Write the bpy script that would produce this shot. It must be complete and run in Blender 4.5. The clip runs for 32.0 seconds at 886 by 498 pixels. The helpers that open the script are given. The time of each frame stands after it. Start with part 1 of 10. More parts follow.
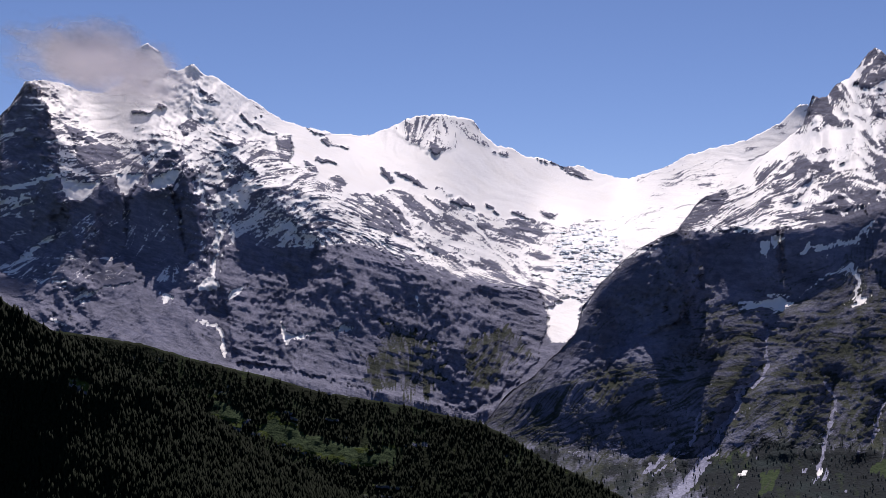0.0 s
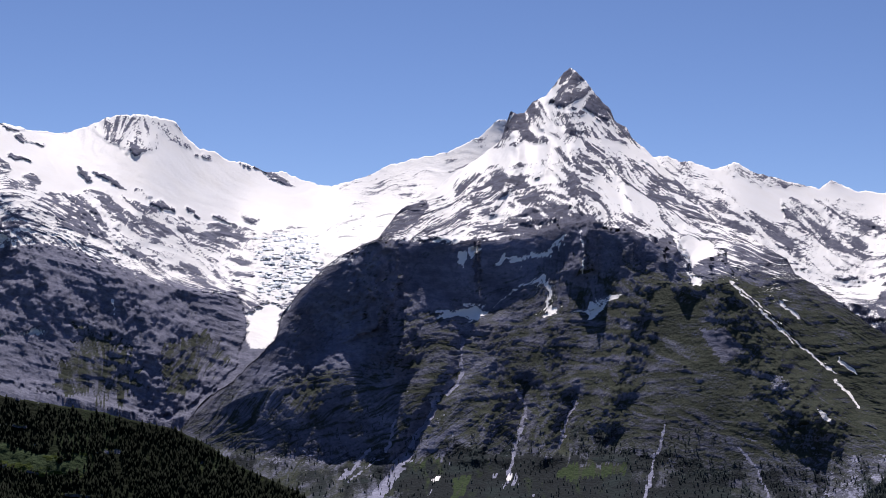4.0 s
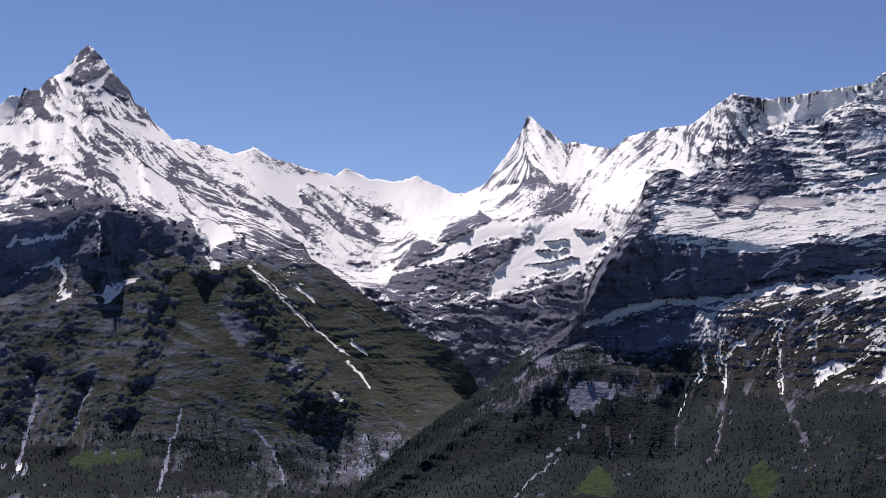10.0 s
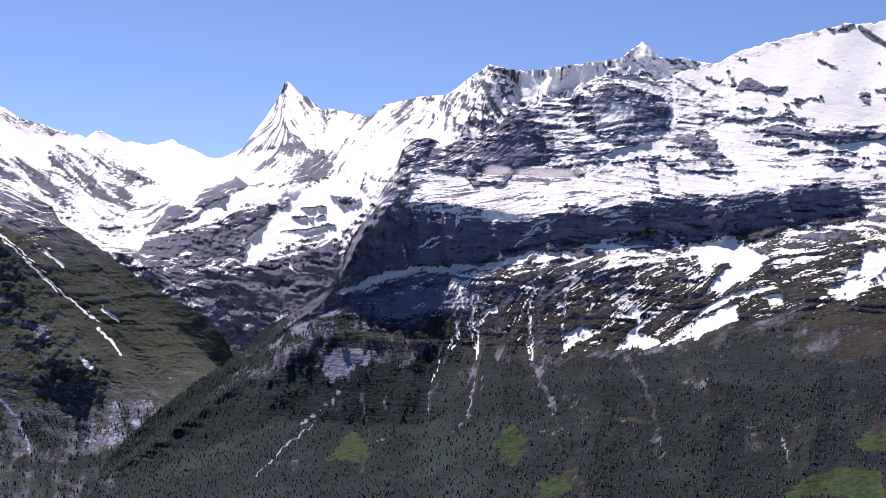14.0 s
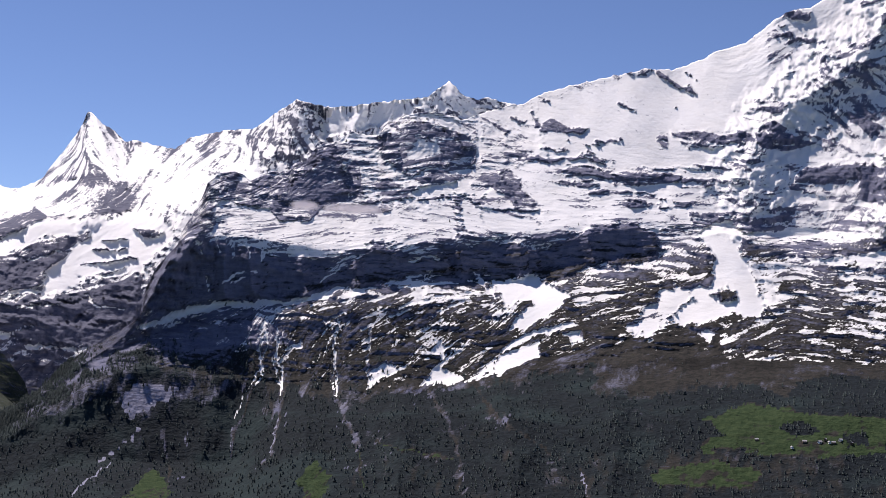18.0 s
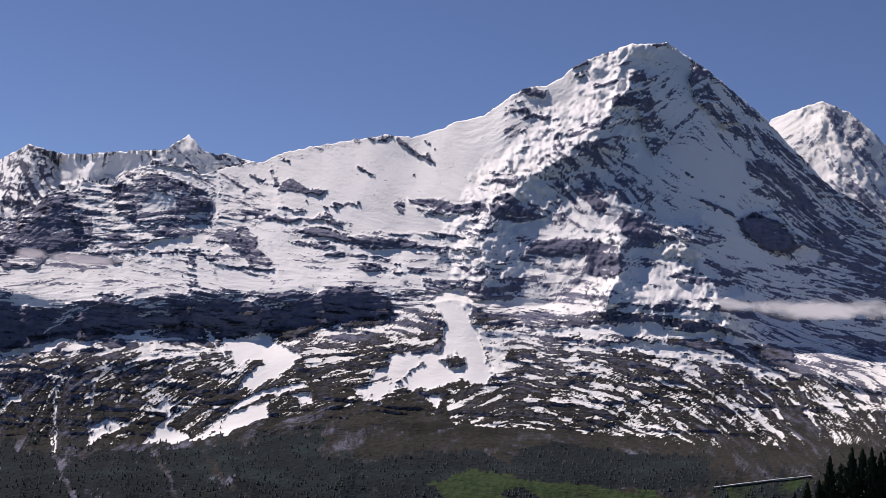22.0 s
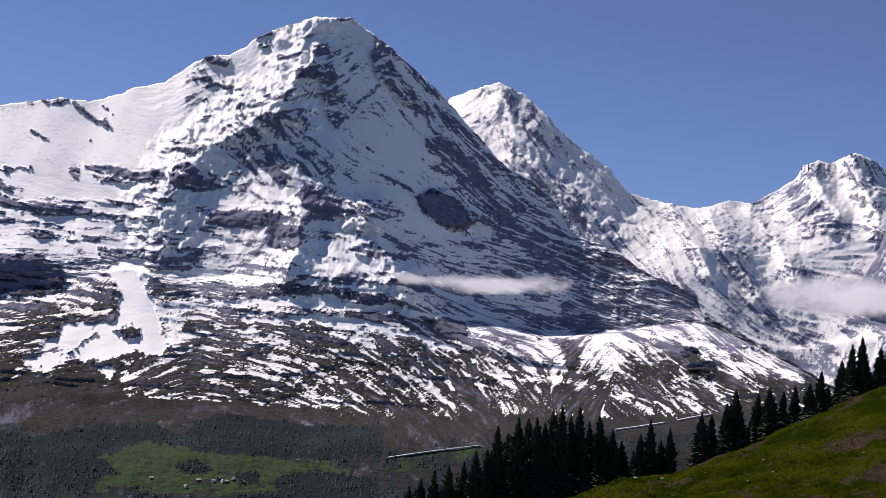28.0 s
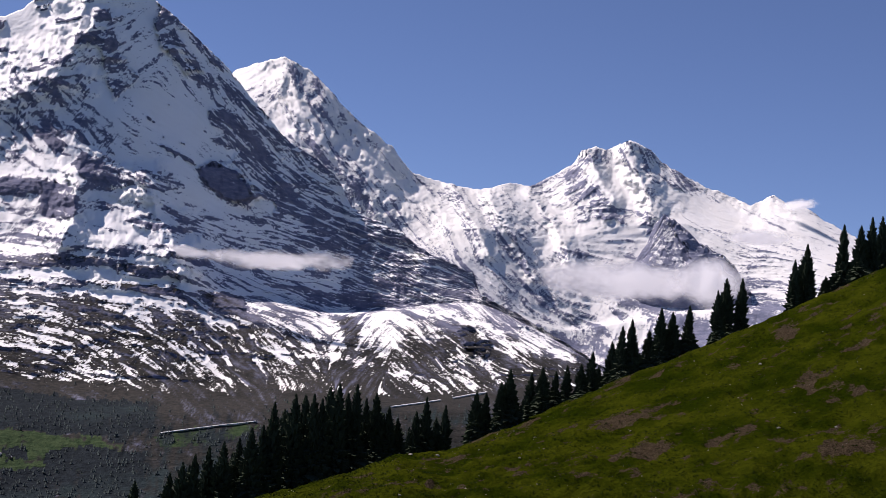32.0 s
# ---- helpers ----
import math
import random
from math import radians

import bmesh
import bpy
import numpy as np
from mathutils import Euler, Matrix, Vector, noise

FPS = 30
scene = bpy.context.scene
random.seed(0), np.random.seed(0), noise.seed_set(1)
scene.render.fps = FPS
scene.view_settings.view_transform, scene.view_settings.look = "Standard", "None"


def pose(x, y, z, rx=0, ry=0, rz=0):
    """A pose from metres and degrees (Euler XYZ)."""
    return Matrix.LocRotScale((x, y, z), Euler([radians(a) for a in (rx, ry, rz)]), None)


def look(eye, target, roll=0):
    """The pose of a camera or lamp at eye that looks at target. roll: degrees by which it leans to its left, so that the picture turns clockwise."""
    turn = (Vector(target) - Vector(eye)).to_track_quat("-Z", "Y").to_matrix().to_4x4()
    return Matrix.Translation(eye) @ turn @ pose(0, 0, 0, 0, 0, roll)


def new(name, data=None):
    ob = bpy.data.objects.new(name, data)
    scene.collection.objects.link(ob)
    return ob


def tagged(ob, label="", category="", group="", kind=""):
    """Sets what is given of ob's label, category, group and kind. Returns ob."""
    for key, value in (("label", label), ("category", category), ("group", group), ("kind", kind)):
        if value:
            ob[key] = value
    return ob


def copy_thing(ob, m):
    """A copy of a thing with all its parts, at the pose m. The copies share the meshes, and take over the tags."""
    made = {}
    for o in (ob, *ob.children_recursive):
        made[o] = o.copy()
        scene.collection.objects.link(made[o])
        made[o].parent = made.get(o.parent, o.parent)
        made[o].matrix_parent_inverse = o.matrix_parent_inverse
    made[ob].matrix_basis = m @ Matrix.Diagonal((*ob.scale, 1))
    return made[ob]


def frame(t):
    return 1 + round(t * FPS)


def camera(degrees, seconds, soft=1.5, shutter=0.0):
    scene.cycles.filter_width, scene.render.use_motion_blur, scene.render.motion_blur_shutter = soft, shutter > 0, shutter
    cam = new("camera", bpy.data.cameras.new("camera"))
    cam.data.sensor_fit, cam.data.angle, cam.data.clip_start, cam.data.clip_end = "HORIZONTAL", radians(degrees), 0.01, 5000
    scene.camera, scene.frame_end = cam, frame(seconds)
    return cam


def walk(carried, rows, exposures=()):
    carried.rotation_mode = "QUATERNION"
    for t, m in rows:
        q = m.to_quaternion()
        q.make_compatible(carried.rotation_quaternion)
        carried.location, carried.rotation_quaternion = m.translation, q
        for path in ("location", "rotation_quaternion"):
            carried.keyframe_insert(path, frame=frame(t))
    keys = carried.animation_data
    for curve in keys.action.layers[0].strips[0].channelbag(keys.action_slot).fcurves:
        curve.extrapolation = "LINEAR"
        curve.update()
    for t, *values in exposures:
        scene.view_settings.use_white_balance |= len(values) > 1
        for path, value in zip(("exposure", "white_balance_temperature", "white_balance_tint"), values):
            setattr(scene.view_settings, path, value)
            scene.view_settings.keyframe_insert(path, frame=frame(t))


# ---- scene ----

# ---- camera: it stands on the hillside and turns, bearing, rise and lean in degrees ----
cam = camera(33.27, 32.0, soft=0.8)
TURNS = [
    (0, 104.81, 2.55, 0.55), (0.5, 106.79, 2.66, 0.69), (1, 108.16, 2.73, 0.52), (1.5, 109.24, 2.77, 0.48), (2, 110.56, 2.97, 0.60),
    (2.5, 112.03, 3.08, 0.66), (4.5, 117.54, 2.93, 1.37), (5, 118.73, 2.88, 1.24), (5.5, 120.48, 2.80, 1.26), (6, 122.31, 2.68, 1.00),
    (6.5, 122.93, 2.60, 0.87), (7, 126.50, 2.79, 1.13), (7.5, 127.44, 2.93, 1.20), (8, 128.78, 3.28, 1.22), (8.5, 130.39, 3.34, 1.12),
    (9, 132.03, 3.29, 0.95), (9.5, 133.72, 3.01, 1.07), (10, 134.79, 2.75, 1.05), (10.5, 135.51, 2.46, 0.99), (11, 137.04, 2.19, 1.25),
    (11.5, 137.99, 1.95, 1.22), (12, 138.86, 1.94, 1.17), (12.5, 139.95, 1.97, 1.26), (13, 141.21, 1.99, 1.43), (13.5, 143.12, 1.75, 1.50),
    (14, 144.21, 1.66, 1.31), (14.5, 145.25, 1.79, 1.20), (16.5, 149.65, 2.64, 1.70), (17, 150.42, 2.71, 1.65), (17.5, 150.95, 2.85, 1.62),
    (18, 151.67, 3.24, 1.65), (18.5, 152.62, 3.74, 1.92), (19, 154.55, 4.54, 1.98), (19.5, 155.43, 5.33, 2.20), (20, 156.76, 5.70, 2.67),
    (20.5, 158.08, 5.94, 3.11), (21, 159.39, 6.10, 3.28), (21.5, 160.64, 6.20, 3.28), (22, 161.81, 6.04, 3.42), (22.5, 163.16, 5.77, 3.37),
    (23, 164.39, 5.57, 3.35), (23.5, 165.59, 5.30, 3.42), (24, 165.88, 5.12, 3.37), (24.5, 166.78, 4.82, 3.65), (25, 167.50, 4.71, 3.66),
    (25.5, 168.77, 5.13, 3.63), (27.5, 173.06, 5.71, 3.56), (28, 174.24, 5.69, 3.37), (28.5, 175.20, 5.80, 3.42), (29, 176.33, 5.87, 3.39),
    (29.5, 177.24, 5.99, 3.47), (30, 178.66, 6.10, 3.58), (30.5, 179.22, 5.91, 3.73), (31, 180.70, 5.80, 3.73), (31.5, 181.83, 5.63, 3.78),
    (32, 182.75, 5.34, 4.01),
]
EXPOSURES = [(0, -0.04, 6620, 27), (1, -0.16, 6600, 26), (2, -0.13, 6570, 24), (6, 0.14, 6520, 23), (8, -0.01, 6520, 21), (9.5, -0.12, 6570, 24), (11, 0.08, 6600, 25), (12, 0.16, 6570, 25), (13, 0.32, 6620, 26), (14, 0.52, 6620, 27), (17, 0.29, 6570, 25), (19, 0.06, 6730, 26), (21, -0.13, 6760, 26), (24, 0.09, 6830, 26), (25.5, 0.19, 6830, 26), (28, 0.16, 6630, 25), (32, 0.2, 6660, 28)]
walk(cam, [(t, pose(0, 0, 0, 90 + rise, 0, -bearing) @ pose(0, 0, 0, 0, 0, lean)) for t, bearing, rise, lean in TURNS],
     EXPOSURES)

# ---- sun and sky ----
SUN_BEARING, SUN_RISE = 111.0, 53.0
world = bpy.data.worlds.new("sky")
scene.world = world
world.use_nodes = True
wn = world.node_tree
sky = wn.nodes.new("ShaderNodeTexSky")
sky.sky_type = "NISHITA"
sky.sun_disc = False
sky.sun_elevation = radians(SUN_RISE)
sky.sun_rotation = radians(SUN_BEARING)
sky.altitude = 2700
sky.air_density, sky.dust_density, sky.ozone_density = 0.8, 0.0, 6.0
wn.links.new(sky.outputs[0], wn.nodes["Background"].inputs[0])
wn.nodes["Background"].inputs[1].default_value = 0.090
sun = new("sun", bpy.data.lights.new("sun", "SUN"))
sun.data.energy, sun.data.angle, sun.data.color = 5.0, radians(0.5), (1.0, 0.98, 0.89)
toward = Vector((math.sin(radians(SUN_BEARING)) * math.cos(radians(SUN_RISE)),
                 math.cos(radians(SUN_BEARING)) * math.cos(radians(SUN_RISE)), math.sin(radians(SUN_RISE))))
sun.matrix_world = look(toward * 900, (0, 0, 0))

# ---- noise ----


def hashed(ix, iy, seed):
    n = (ix.astype(np.int64) * 374761393 + iy.astype(np.int64) * 668265263 + seed * 1442695041) & 0x7FFFFFFF
    n = ((n ^ (n >> 13)) * 1274126177) & 0x7FFFFFFF
    return (n ^ (n >> 16)) & 0xFFFF


def wave(x, y, seed=0):
    """Gradient noise, about -1 to 1."""
    x, y = np.broadcast_arrays(np.asarray(x, float), np.asarray(y, float))
    x0, y0 = np.floor(x), np.floor(y)
    fx, fy = x - x0, y - y0
    u, v = fx * fx * fx * (fx * (fx * 6 - 15) + 10), fy * fy * fy * (fy * (fy * 6 - 15) + 10)

    def corner(a, b):
        h = hashed(x0 + a, y0 + b, seed) * (2 * np.pi / 65536)
        return np.cos(h) * (fx - a) + np.sin(h) * (fy - b)

    low = corner(0, 0) * (1 - u) + corner(1, 0) * u
    high = corner(0, 1) * (1 - u) + corner(1, 1) * u
    return 1.5 * (low * (1 - v) + high * v)


def fractal(x, y, seed=0, octaves=5, gain=0.5):
    total, amp = 0, 1.0
    for i in range(octaves):
        total = total + amp * wave(x * 2**i + 17.3 * i, y * 2**i - 9.1 * i, seed + i)
        amp *= gain
    return total


def ridged(x, y, seed=0, octaves=4, gain=0.5):
    total, amp = 0, 1.0
    for i in range(octaves):
        total = total + amp * (1 - 2 * np.abs(wave(x * 2**i + 5.7 * i, y * 2**i + 3.1 * i, seed + i)))
        amp *= gain
    return total


def smooth(a, b, x):
    t = np.clip((x - a) / (b - a), 0, 1)
    return t * t * (3 - 2 * t)


def along(value, az):
    """A number, or rows of (bearing, number), read at the bearings az."""
    if isinstance(value, (int, float)):
        return np.full_like(az, float(value))
    return np.interp(az, [v[0] for v in value], [v[1] for v in value])


# ---- meshes ----


def grid_mesh(name, co, material, closed=False):
    """A mesh of quads over co, an array of rows x columns x 3. closed: the last column joins the first."""
    rows, cols = co.shape[:2]
    index = np.arange(rows * cols, dtype=np.int32).reshape(rows, cols)
    if closed:
        index = np.concatenate([index, index[:, :1]], axis=1)
    quads = np.stack([index[1:, :-1], index[1:, 1:], index[:-1, 1:], index[:-1, :-1]], axis=-1).reshape(-1, 4)
    mesh = bpy.data.meshes.new(name)
    mesh.vertices.add(rows * cols)
    mesh.vertices.foreach_set("co", np.ascontiguousarray(co, dtype=np.float32).ravel())
    mesh.loops.add(quads.size)
    mesh.loops.foreach_set("vertex_index", quads.ravel())
    mesh.polygons.add(len(quads))
    mesh.polygons.foreach_set("loop_start", np.arange(0, quads.size, 4, dtype=np.int32))
    mesh.polygons.foreach_set("use_smooth", np.ones(len(quads), dtype=bool))
    mesh.update(calc_edges=True)
    mesh.materials.append(material)
    return mesh


def layer(mesh, name, values):
    mesh.attributes.new(name, "FLOAT", "POINT").data.foreach_set("value", np.ascontiguousarray(values, np.float32).ravel())


def bm_object(name, bm, material, parent=None, flat=True):
    mesh = bpy.data.meshes.new(name)
    for face in bm.faces:
        face.smooth = not flat
    bm.to_mesh(mesh)
    bm.free()
    mesh.materials.append(material)
    ob = new(name, mesh)
    ob.parent = parent
    return ob


def part(name, bm, material, parent, label="", flat=True):
    ob = bm_object(name, bm, material, parent, flat)
    return tagged(ob, label) if label else ob

# ---- materials ----


def nodes_of(name):
    mat = bpy.data.materials.new(name)
    mat.use_nodes = True
    tree = mat.node_tree
    bsdf = tree.nodes["Principled BSDF"]
    bsdf.inputs["Specular IOR Level"].default_value = 0.04

    def add(kind, inputs=(), interpolation_type="", data_type="", operation="", attribute_name=""):
        node = tree.nodes.new(kind)
        if interpolation_type:
            node.interpolation_type = interpolation_type
        if data_type:
            node.data_type = data_type
        if operation:
            node.operation = operation
        if attribute_name:
            node.attribute_name = attribute_name
        for key, value in dict(inputs).items():
            if isinstance(value, bpy.types.NodeSocket):
                tree.links.new(value, node.inputs[key])
            else:
                node.inputs[key].default_value = value
        return node

    return mat, tree, bsdf, add


def terrain_material(name, rock_a, rock_b, grass_a, grass_b, wood, grain=1.0, stretch=2.6, lines=0.9, tilt=(0, 0, 0), summit=None, snow_tint=(0.86, 0.865, 0.86)):
    """Rock with strata, turf, forest and snow, laid by the layers of the mesh."""
    mat, tree, bsdf, add = nodes_of(name)
    place = add("ShaderNodeTexCoord").outputs["Object"]
    leant = add("ShaderNodeMapping", {"Vector": place, "Rotation": tuple(radians(a) for a in tilt)}).outputs[0]
    flat = add("ShaderNodeMapping", {"Vector": leant, "Scale": (1, 1, stretch)}).outputs[0]
    big = add("ShaderNodeTexNoise", {"Vector": place, "Scale": 0.012 * grain, "Detail": 6.0, "Roughness": 0.6})
    bands = add("ShaderNodeTexNoise", {"Vector": flat, "Scale": 0.045 * grain, "Detail": 4.0, "Roughness": 0.66})
    fine = add("ShaderNodeTexNoise", {"Vector": place, "Scale": 0.19 * grain, "Detail": 3.0, "Roughness": 0.6})

    def level(out, a, b, c=0.0, d=1.0):
        return add("ShaderNodeMapRange", {"Value": out, "From Min": a, "From Max": b, "To Min": c, "To Max": d},
                   interpolation_type="SMOOTHSTEP").outputs[0]

    def mix(fac, a, b):
        node = add("ShaderNodeMix", data_type="RGBA")
        for key, value in ((0, fac), (6, a), (7, b)):
            if isinstance(value, bpy.types.NodeSocket):
                tree.links.new(value, node.inputs[key])
            else:
                node.inputs[key].default_value = (*value, 1) if key else value
        return node.outputs[2]

    def calc(op, a, b, c=None):
        node = add("ShaderNodeMath", {0: a, 1: b}, operation=op)
        if c is not None:
            if isinstance(c, bpy.types.NodeSocket):
                tree.links.new(c, node.inputs[2])
            else:
                node.inputs[2].default_value = c
        return node.outputs[0]

    dark = tuple(c * 0.72 for c in rock_a)
    rock = mix(level(bands.outputs[0], 0.36, 0.64), rock_a, rock_b)
    rock = mix(level(fine.outputs[0], 0.48, 0.75, 0.0, 0.5), rock, dark)
    upright = add("ShaderNodeMapping", {"Vector": place, "Scale": (1, 1, 0.16)}).outputs[0]
    runs = add("ShaderNodeTexNoise", {"Vector": upright, "Scale": 0.10 * grain, "Detail": 6.0, "Roughness": 0.65})
    rock = mix(level(runs.outputs[0], 0.5, 0.68, 0.0, 0.55), rock, dark)
    rock = mix(level(big.outputs[0], 0.45, 0.7, 0.0, 0.4), rock, tuple(c * 1.1 for c in rock_b))

    def attribute(label):
        return add("ShaderNodeAttribute", attribute_name=label).outputs["Fac"]

    if summit:  # crystalline rock over limestone, also colouring shaded walls paler and sunlit summits darker
        over = mix(level(bands.outputs[0], 0.36, 0.64), summit, tuple(c * 1.6 for c in summit))
        over = mix(level(fine.outputs[0], 0.48, 0.75, 0.0, 0.5), over, tuple(c * 0.7 for c in summit))
        rock = mix(level(calc("MULTIPLY_ADD", big.outputs[0], 1.2, attribute("tone_contact")), 0.4, 0.8), rock, over)

    ragged = calc("ADD", calc("MULTIPLY_ADD", fine.outputs[0], 1.0, -0.5), calc("MULTIPLY", calc("MULTIPLY_ADD", bands.outputs[0], lines, -0.5 * lines), level(attribute("turf"), -0.4, 0.2, 1.0, 0.35)))
    crisp = add("ShaderNodeTexNoise", {"Vector": flat, "Scale": 0.42 * grain, "Detail": 2.0, "Roughness": 0.6})
    ragged = calc("ADD", ragged, calc("MULTIPLY_ADD", crisp.outputs[0], 1.4, -0.7))
    turf = mix(level(fine.outputs[0], 0.35, 0.65), grass_a, grass_b)
    turf = mix(level(big.outputs[0], 0.5, 0.68, 0.0, 0.6), turf, tuple(c * 0.6 for c in grass_a))
    lush = mix(level(fine.outputs[0], 0.35, 0.65), (0.026, 0.046, 0.021), (0.040, 0.062, 0.028))
    turf = mix(level(calc("MULTIPLY_ADD", ragged, 0.3, attribute("turf")), 1.1, 1.4), turf, lush)
    shade = mix(level(fine.outputs[0], 0.4, 0.62), tuple(c * 0.7 for c in wood), wood)
    shade = mix(level(big.outputs[0], 0.48, 0.66, 0.0, 0.8), shade, (wood[0] * 1.5, wood[1] * 1.75, wood[2] * 1.5))
    colour = mix(level(calc("MULTIPLY_ADD", ragged, 0.6, attribute("turf")), -0.55, 0.45), rock, turf)
    scree = mix(level(fine.outputs[0], 0.4, 0.65), tuple(c * 1.0 for c in rock_b), tuple(c * 1.4 for c in rock_b))
    colour = mix(level(calc("MULTIPLY_ADD", ragged, 0.8, attribute("wood")), -0.4, 0.4), colour, shade)
    colour = mix(level(calc("ADD", attribute("scree"), calc("MULTIPLY", ragged, 0.6)), -0.15, 0.15), colour, scree)
    white = level(calc("ADD", attribute("snow"), ragged), -0.035, 0.035)
    firn = mix(level(big.outputs[0], 0.4, 0.7, 0.0, 0.4), snow_tint, tuple(c * f for c, f in zip(snow_tint, (0.93, 0.91, 0.86))))
    colour = mix(white, colour, firn)
    tree.links.new(colour, bsdf.inputs["Base Color"])
    tree.links.new(level(white, 0, 1, 0.9, 0.55), bsdf.inputs["Roughness"])
    relief = calc("MULTIPLY_ADD", bands.outputs[0], 1.2, fine.outputs[0])
    strength = level(white, 0, 1, 0.5, 0.14)
    bump = add("ShaderNodeBump", {"Strength": strength, "Distance": 4.0 / grain, "Height": relief})
    tree.links.new(bump.outputs[0], bsdf.inputs["Normal"])
    return mat


# Rock and WOOD colours carry a blue cast in place of distance haze.
ROCK_A, ROCK_B = (0.128, 0.138, 0.208), (0.200, 0.205, 0.268)
GRASS_A, GRASS_B = (0.023, 0.024, 0.0225), (0.041, 0.038, 0.035)
DARK_A, DARK_B = (0.031, 0.042, 0.031), (0.050, 0.057, 0.044)
WOOD = (0.016, 0.022, 0.027)
limestone = terrain_material("limestone_and_snow", (0.150, 0.166, 0.246), (0.212, 0.224, 0.305), DARK_A, DARK_B, WOOD, summit=(0.085, 0.090, 0.125))
banded = terrain_material("banded_limestone_and_snow", ROCK_A, ROCK_B, GRASS_A, GRASS_B, WOOD, stretch=5.0, lines=1.2)
slanted = terrain_material("slanting_limestone_and_snow", (0.152, 0.164, 0.236), (0.230, 0.236, 0.304), DARK_A, DARK_B, WOOD, stretch=4.0, tilt=(-20, 0, 0), summit=(0.115, 0.122, 0.165))
gneiss = terrain_material("gneiss_and_snow", (0.088, 0.096, 0.140), (0.145, 0.150, 0.198), GRASS_A, GRASS_B, WOOD, stretch=4.5, lines=1.1)
# Paler rock puts distance haze into the colour of the farthest peaks.
hazed_limestone = terrain_material("hazed_limestone_and_snow", (0.155, 0.170, 0.245), (0.235, 0.246, 0.325), DARK_A, DARK_B, WOOD, snow_tint=(0.79, 0.79, 0.775))
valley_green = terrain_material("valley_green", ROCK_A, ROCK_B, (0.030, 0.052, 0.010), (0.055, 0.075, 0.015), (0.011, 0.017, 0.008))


def plain(name, colour, rough=0.8, grain=0.3, amount=0.35, bump=0.2, metal=0.0):
    """A surface with two scales of mottling and a fine relief."""
    mat, tree, bsdf, add = nodes_of(name)
    place = add("ShaderNodeTexCoord").outputs["Object"]
    large = add("ShaderNodeTexNoise", {"Vector": place, "Scale": grain, "Detail": 5.0, "Roughness": 0.6}).outputs[0]
    small = add("ShaderNodeTexNoise", {"Vector": place, "Scale": grain * 9, "Detail": 6.0, "Roughness": 0.7}).outputs[0]
    both = add("ShaderNodeMath", {0: large, 1: small}, operation="ADD").outputs[0]
    tone = add("ShaderNodeMapRange", {"Value": both, "From Min": 0.7, "From Max": 1.3}).outputs[0]
    mix = add("ShaderNodeMix", data_type="RGBA")
    tree.links.new(tone, mix.inputs[0])
    mix.inputs[6].default_value = (*(c * (1 - amount) for c in colour), 1)
    mix.inputs[7].default_value = (*(min(1, c * (1 + amount)) for c in colour), 1)
    tree.links.new(mix.outputs[2], bsdf.inputs["Base Color"])
    bsdf.inputs["Roughness"].default_value = rough
    bsdf.inputs["Metallic"].default_value = metal
    tree.links.new(add("ShaderNodeBump", {"Strength": bump, "Distance": 0.3, "Height": both}).outputs[0], bsdf.inputs["Normal"])
    return mat


needles = plain("spruce_needles", (0.042, 0.056, 0.036), 0.75, 0.5, 0.5)
bark = plain("spruce_bark", (0.10, 0.075, 0.055), 0.9, 1.5, 0.4)
stone = plain("weathered_stone", (0.24, 0.225, 0.20), 0.9, 0.6, 0.4, 0.5)
ice = plain("glacier_ice", (0.72, 0.80, 0.86), 0.4, 0.05, 0.12, 0.3)
timber = plain("dark_timber", (0.16, 0.11, 0.08), 0.8, 0.8, 0.4)
plaster = plain("white_plaster", (0.75, 0.73, 0.70), 0.85, 0.5, 0.12)
tin = plain("grey_roofing", (0.42, 0.41, 0.42), 0.6, 0.4, 0.2)
concrete = plain("pale_concrete", (0.66, 0.66, 0.67), 0.85, 0.3, 0.2)


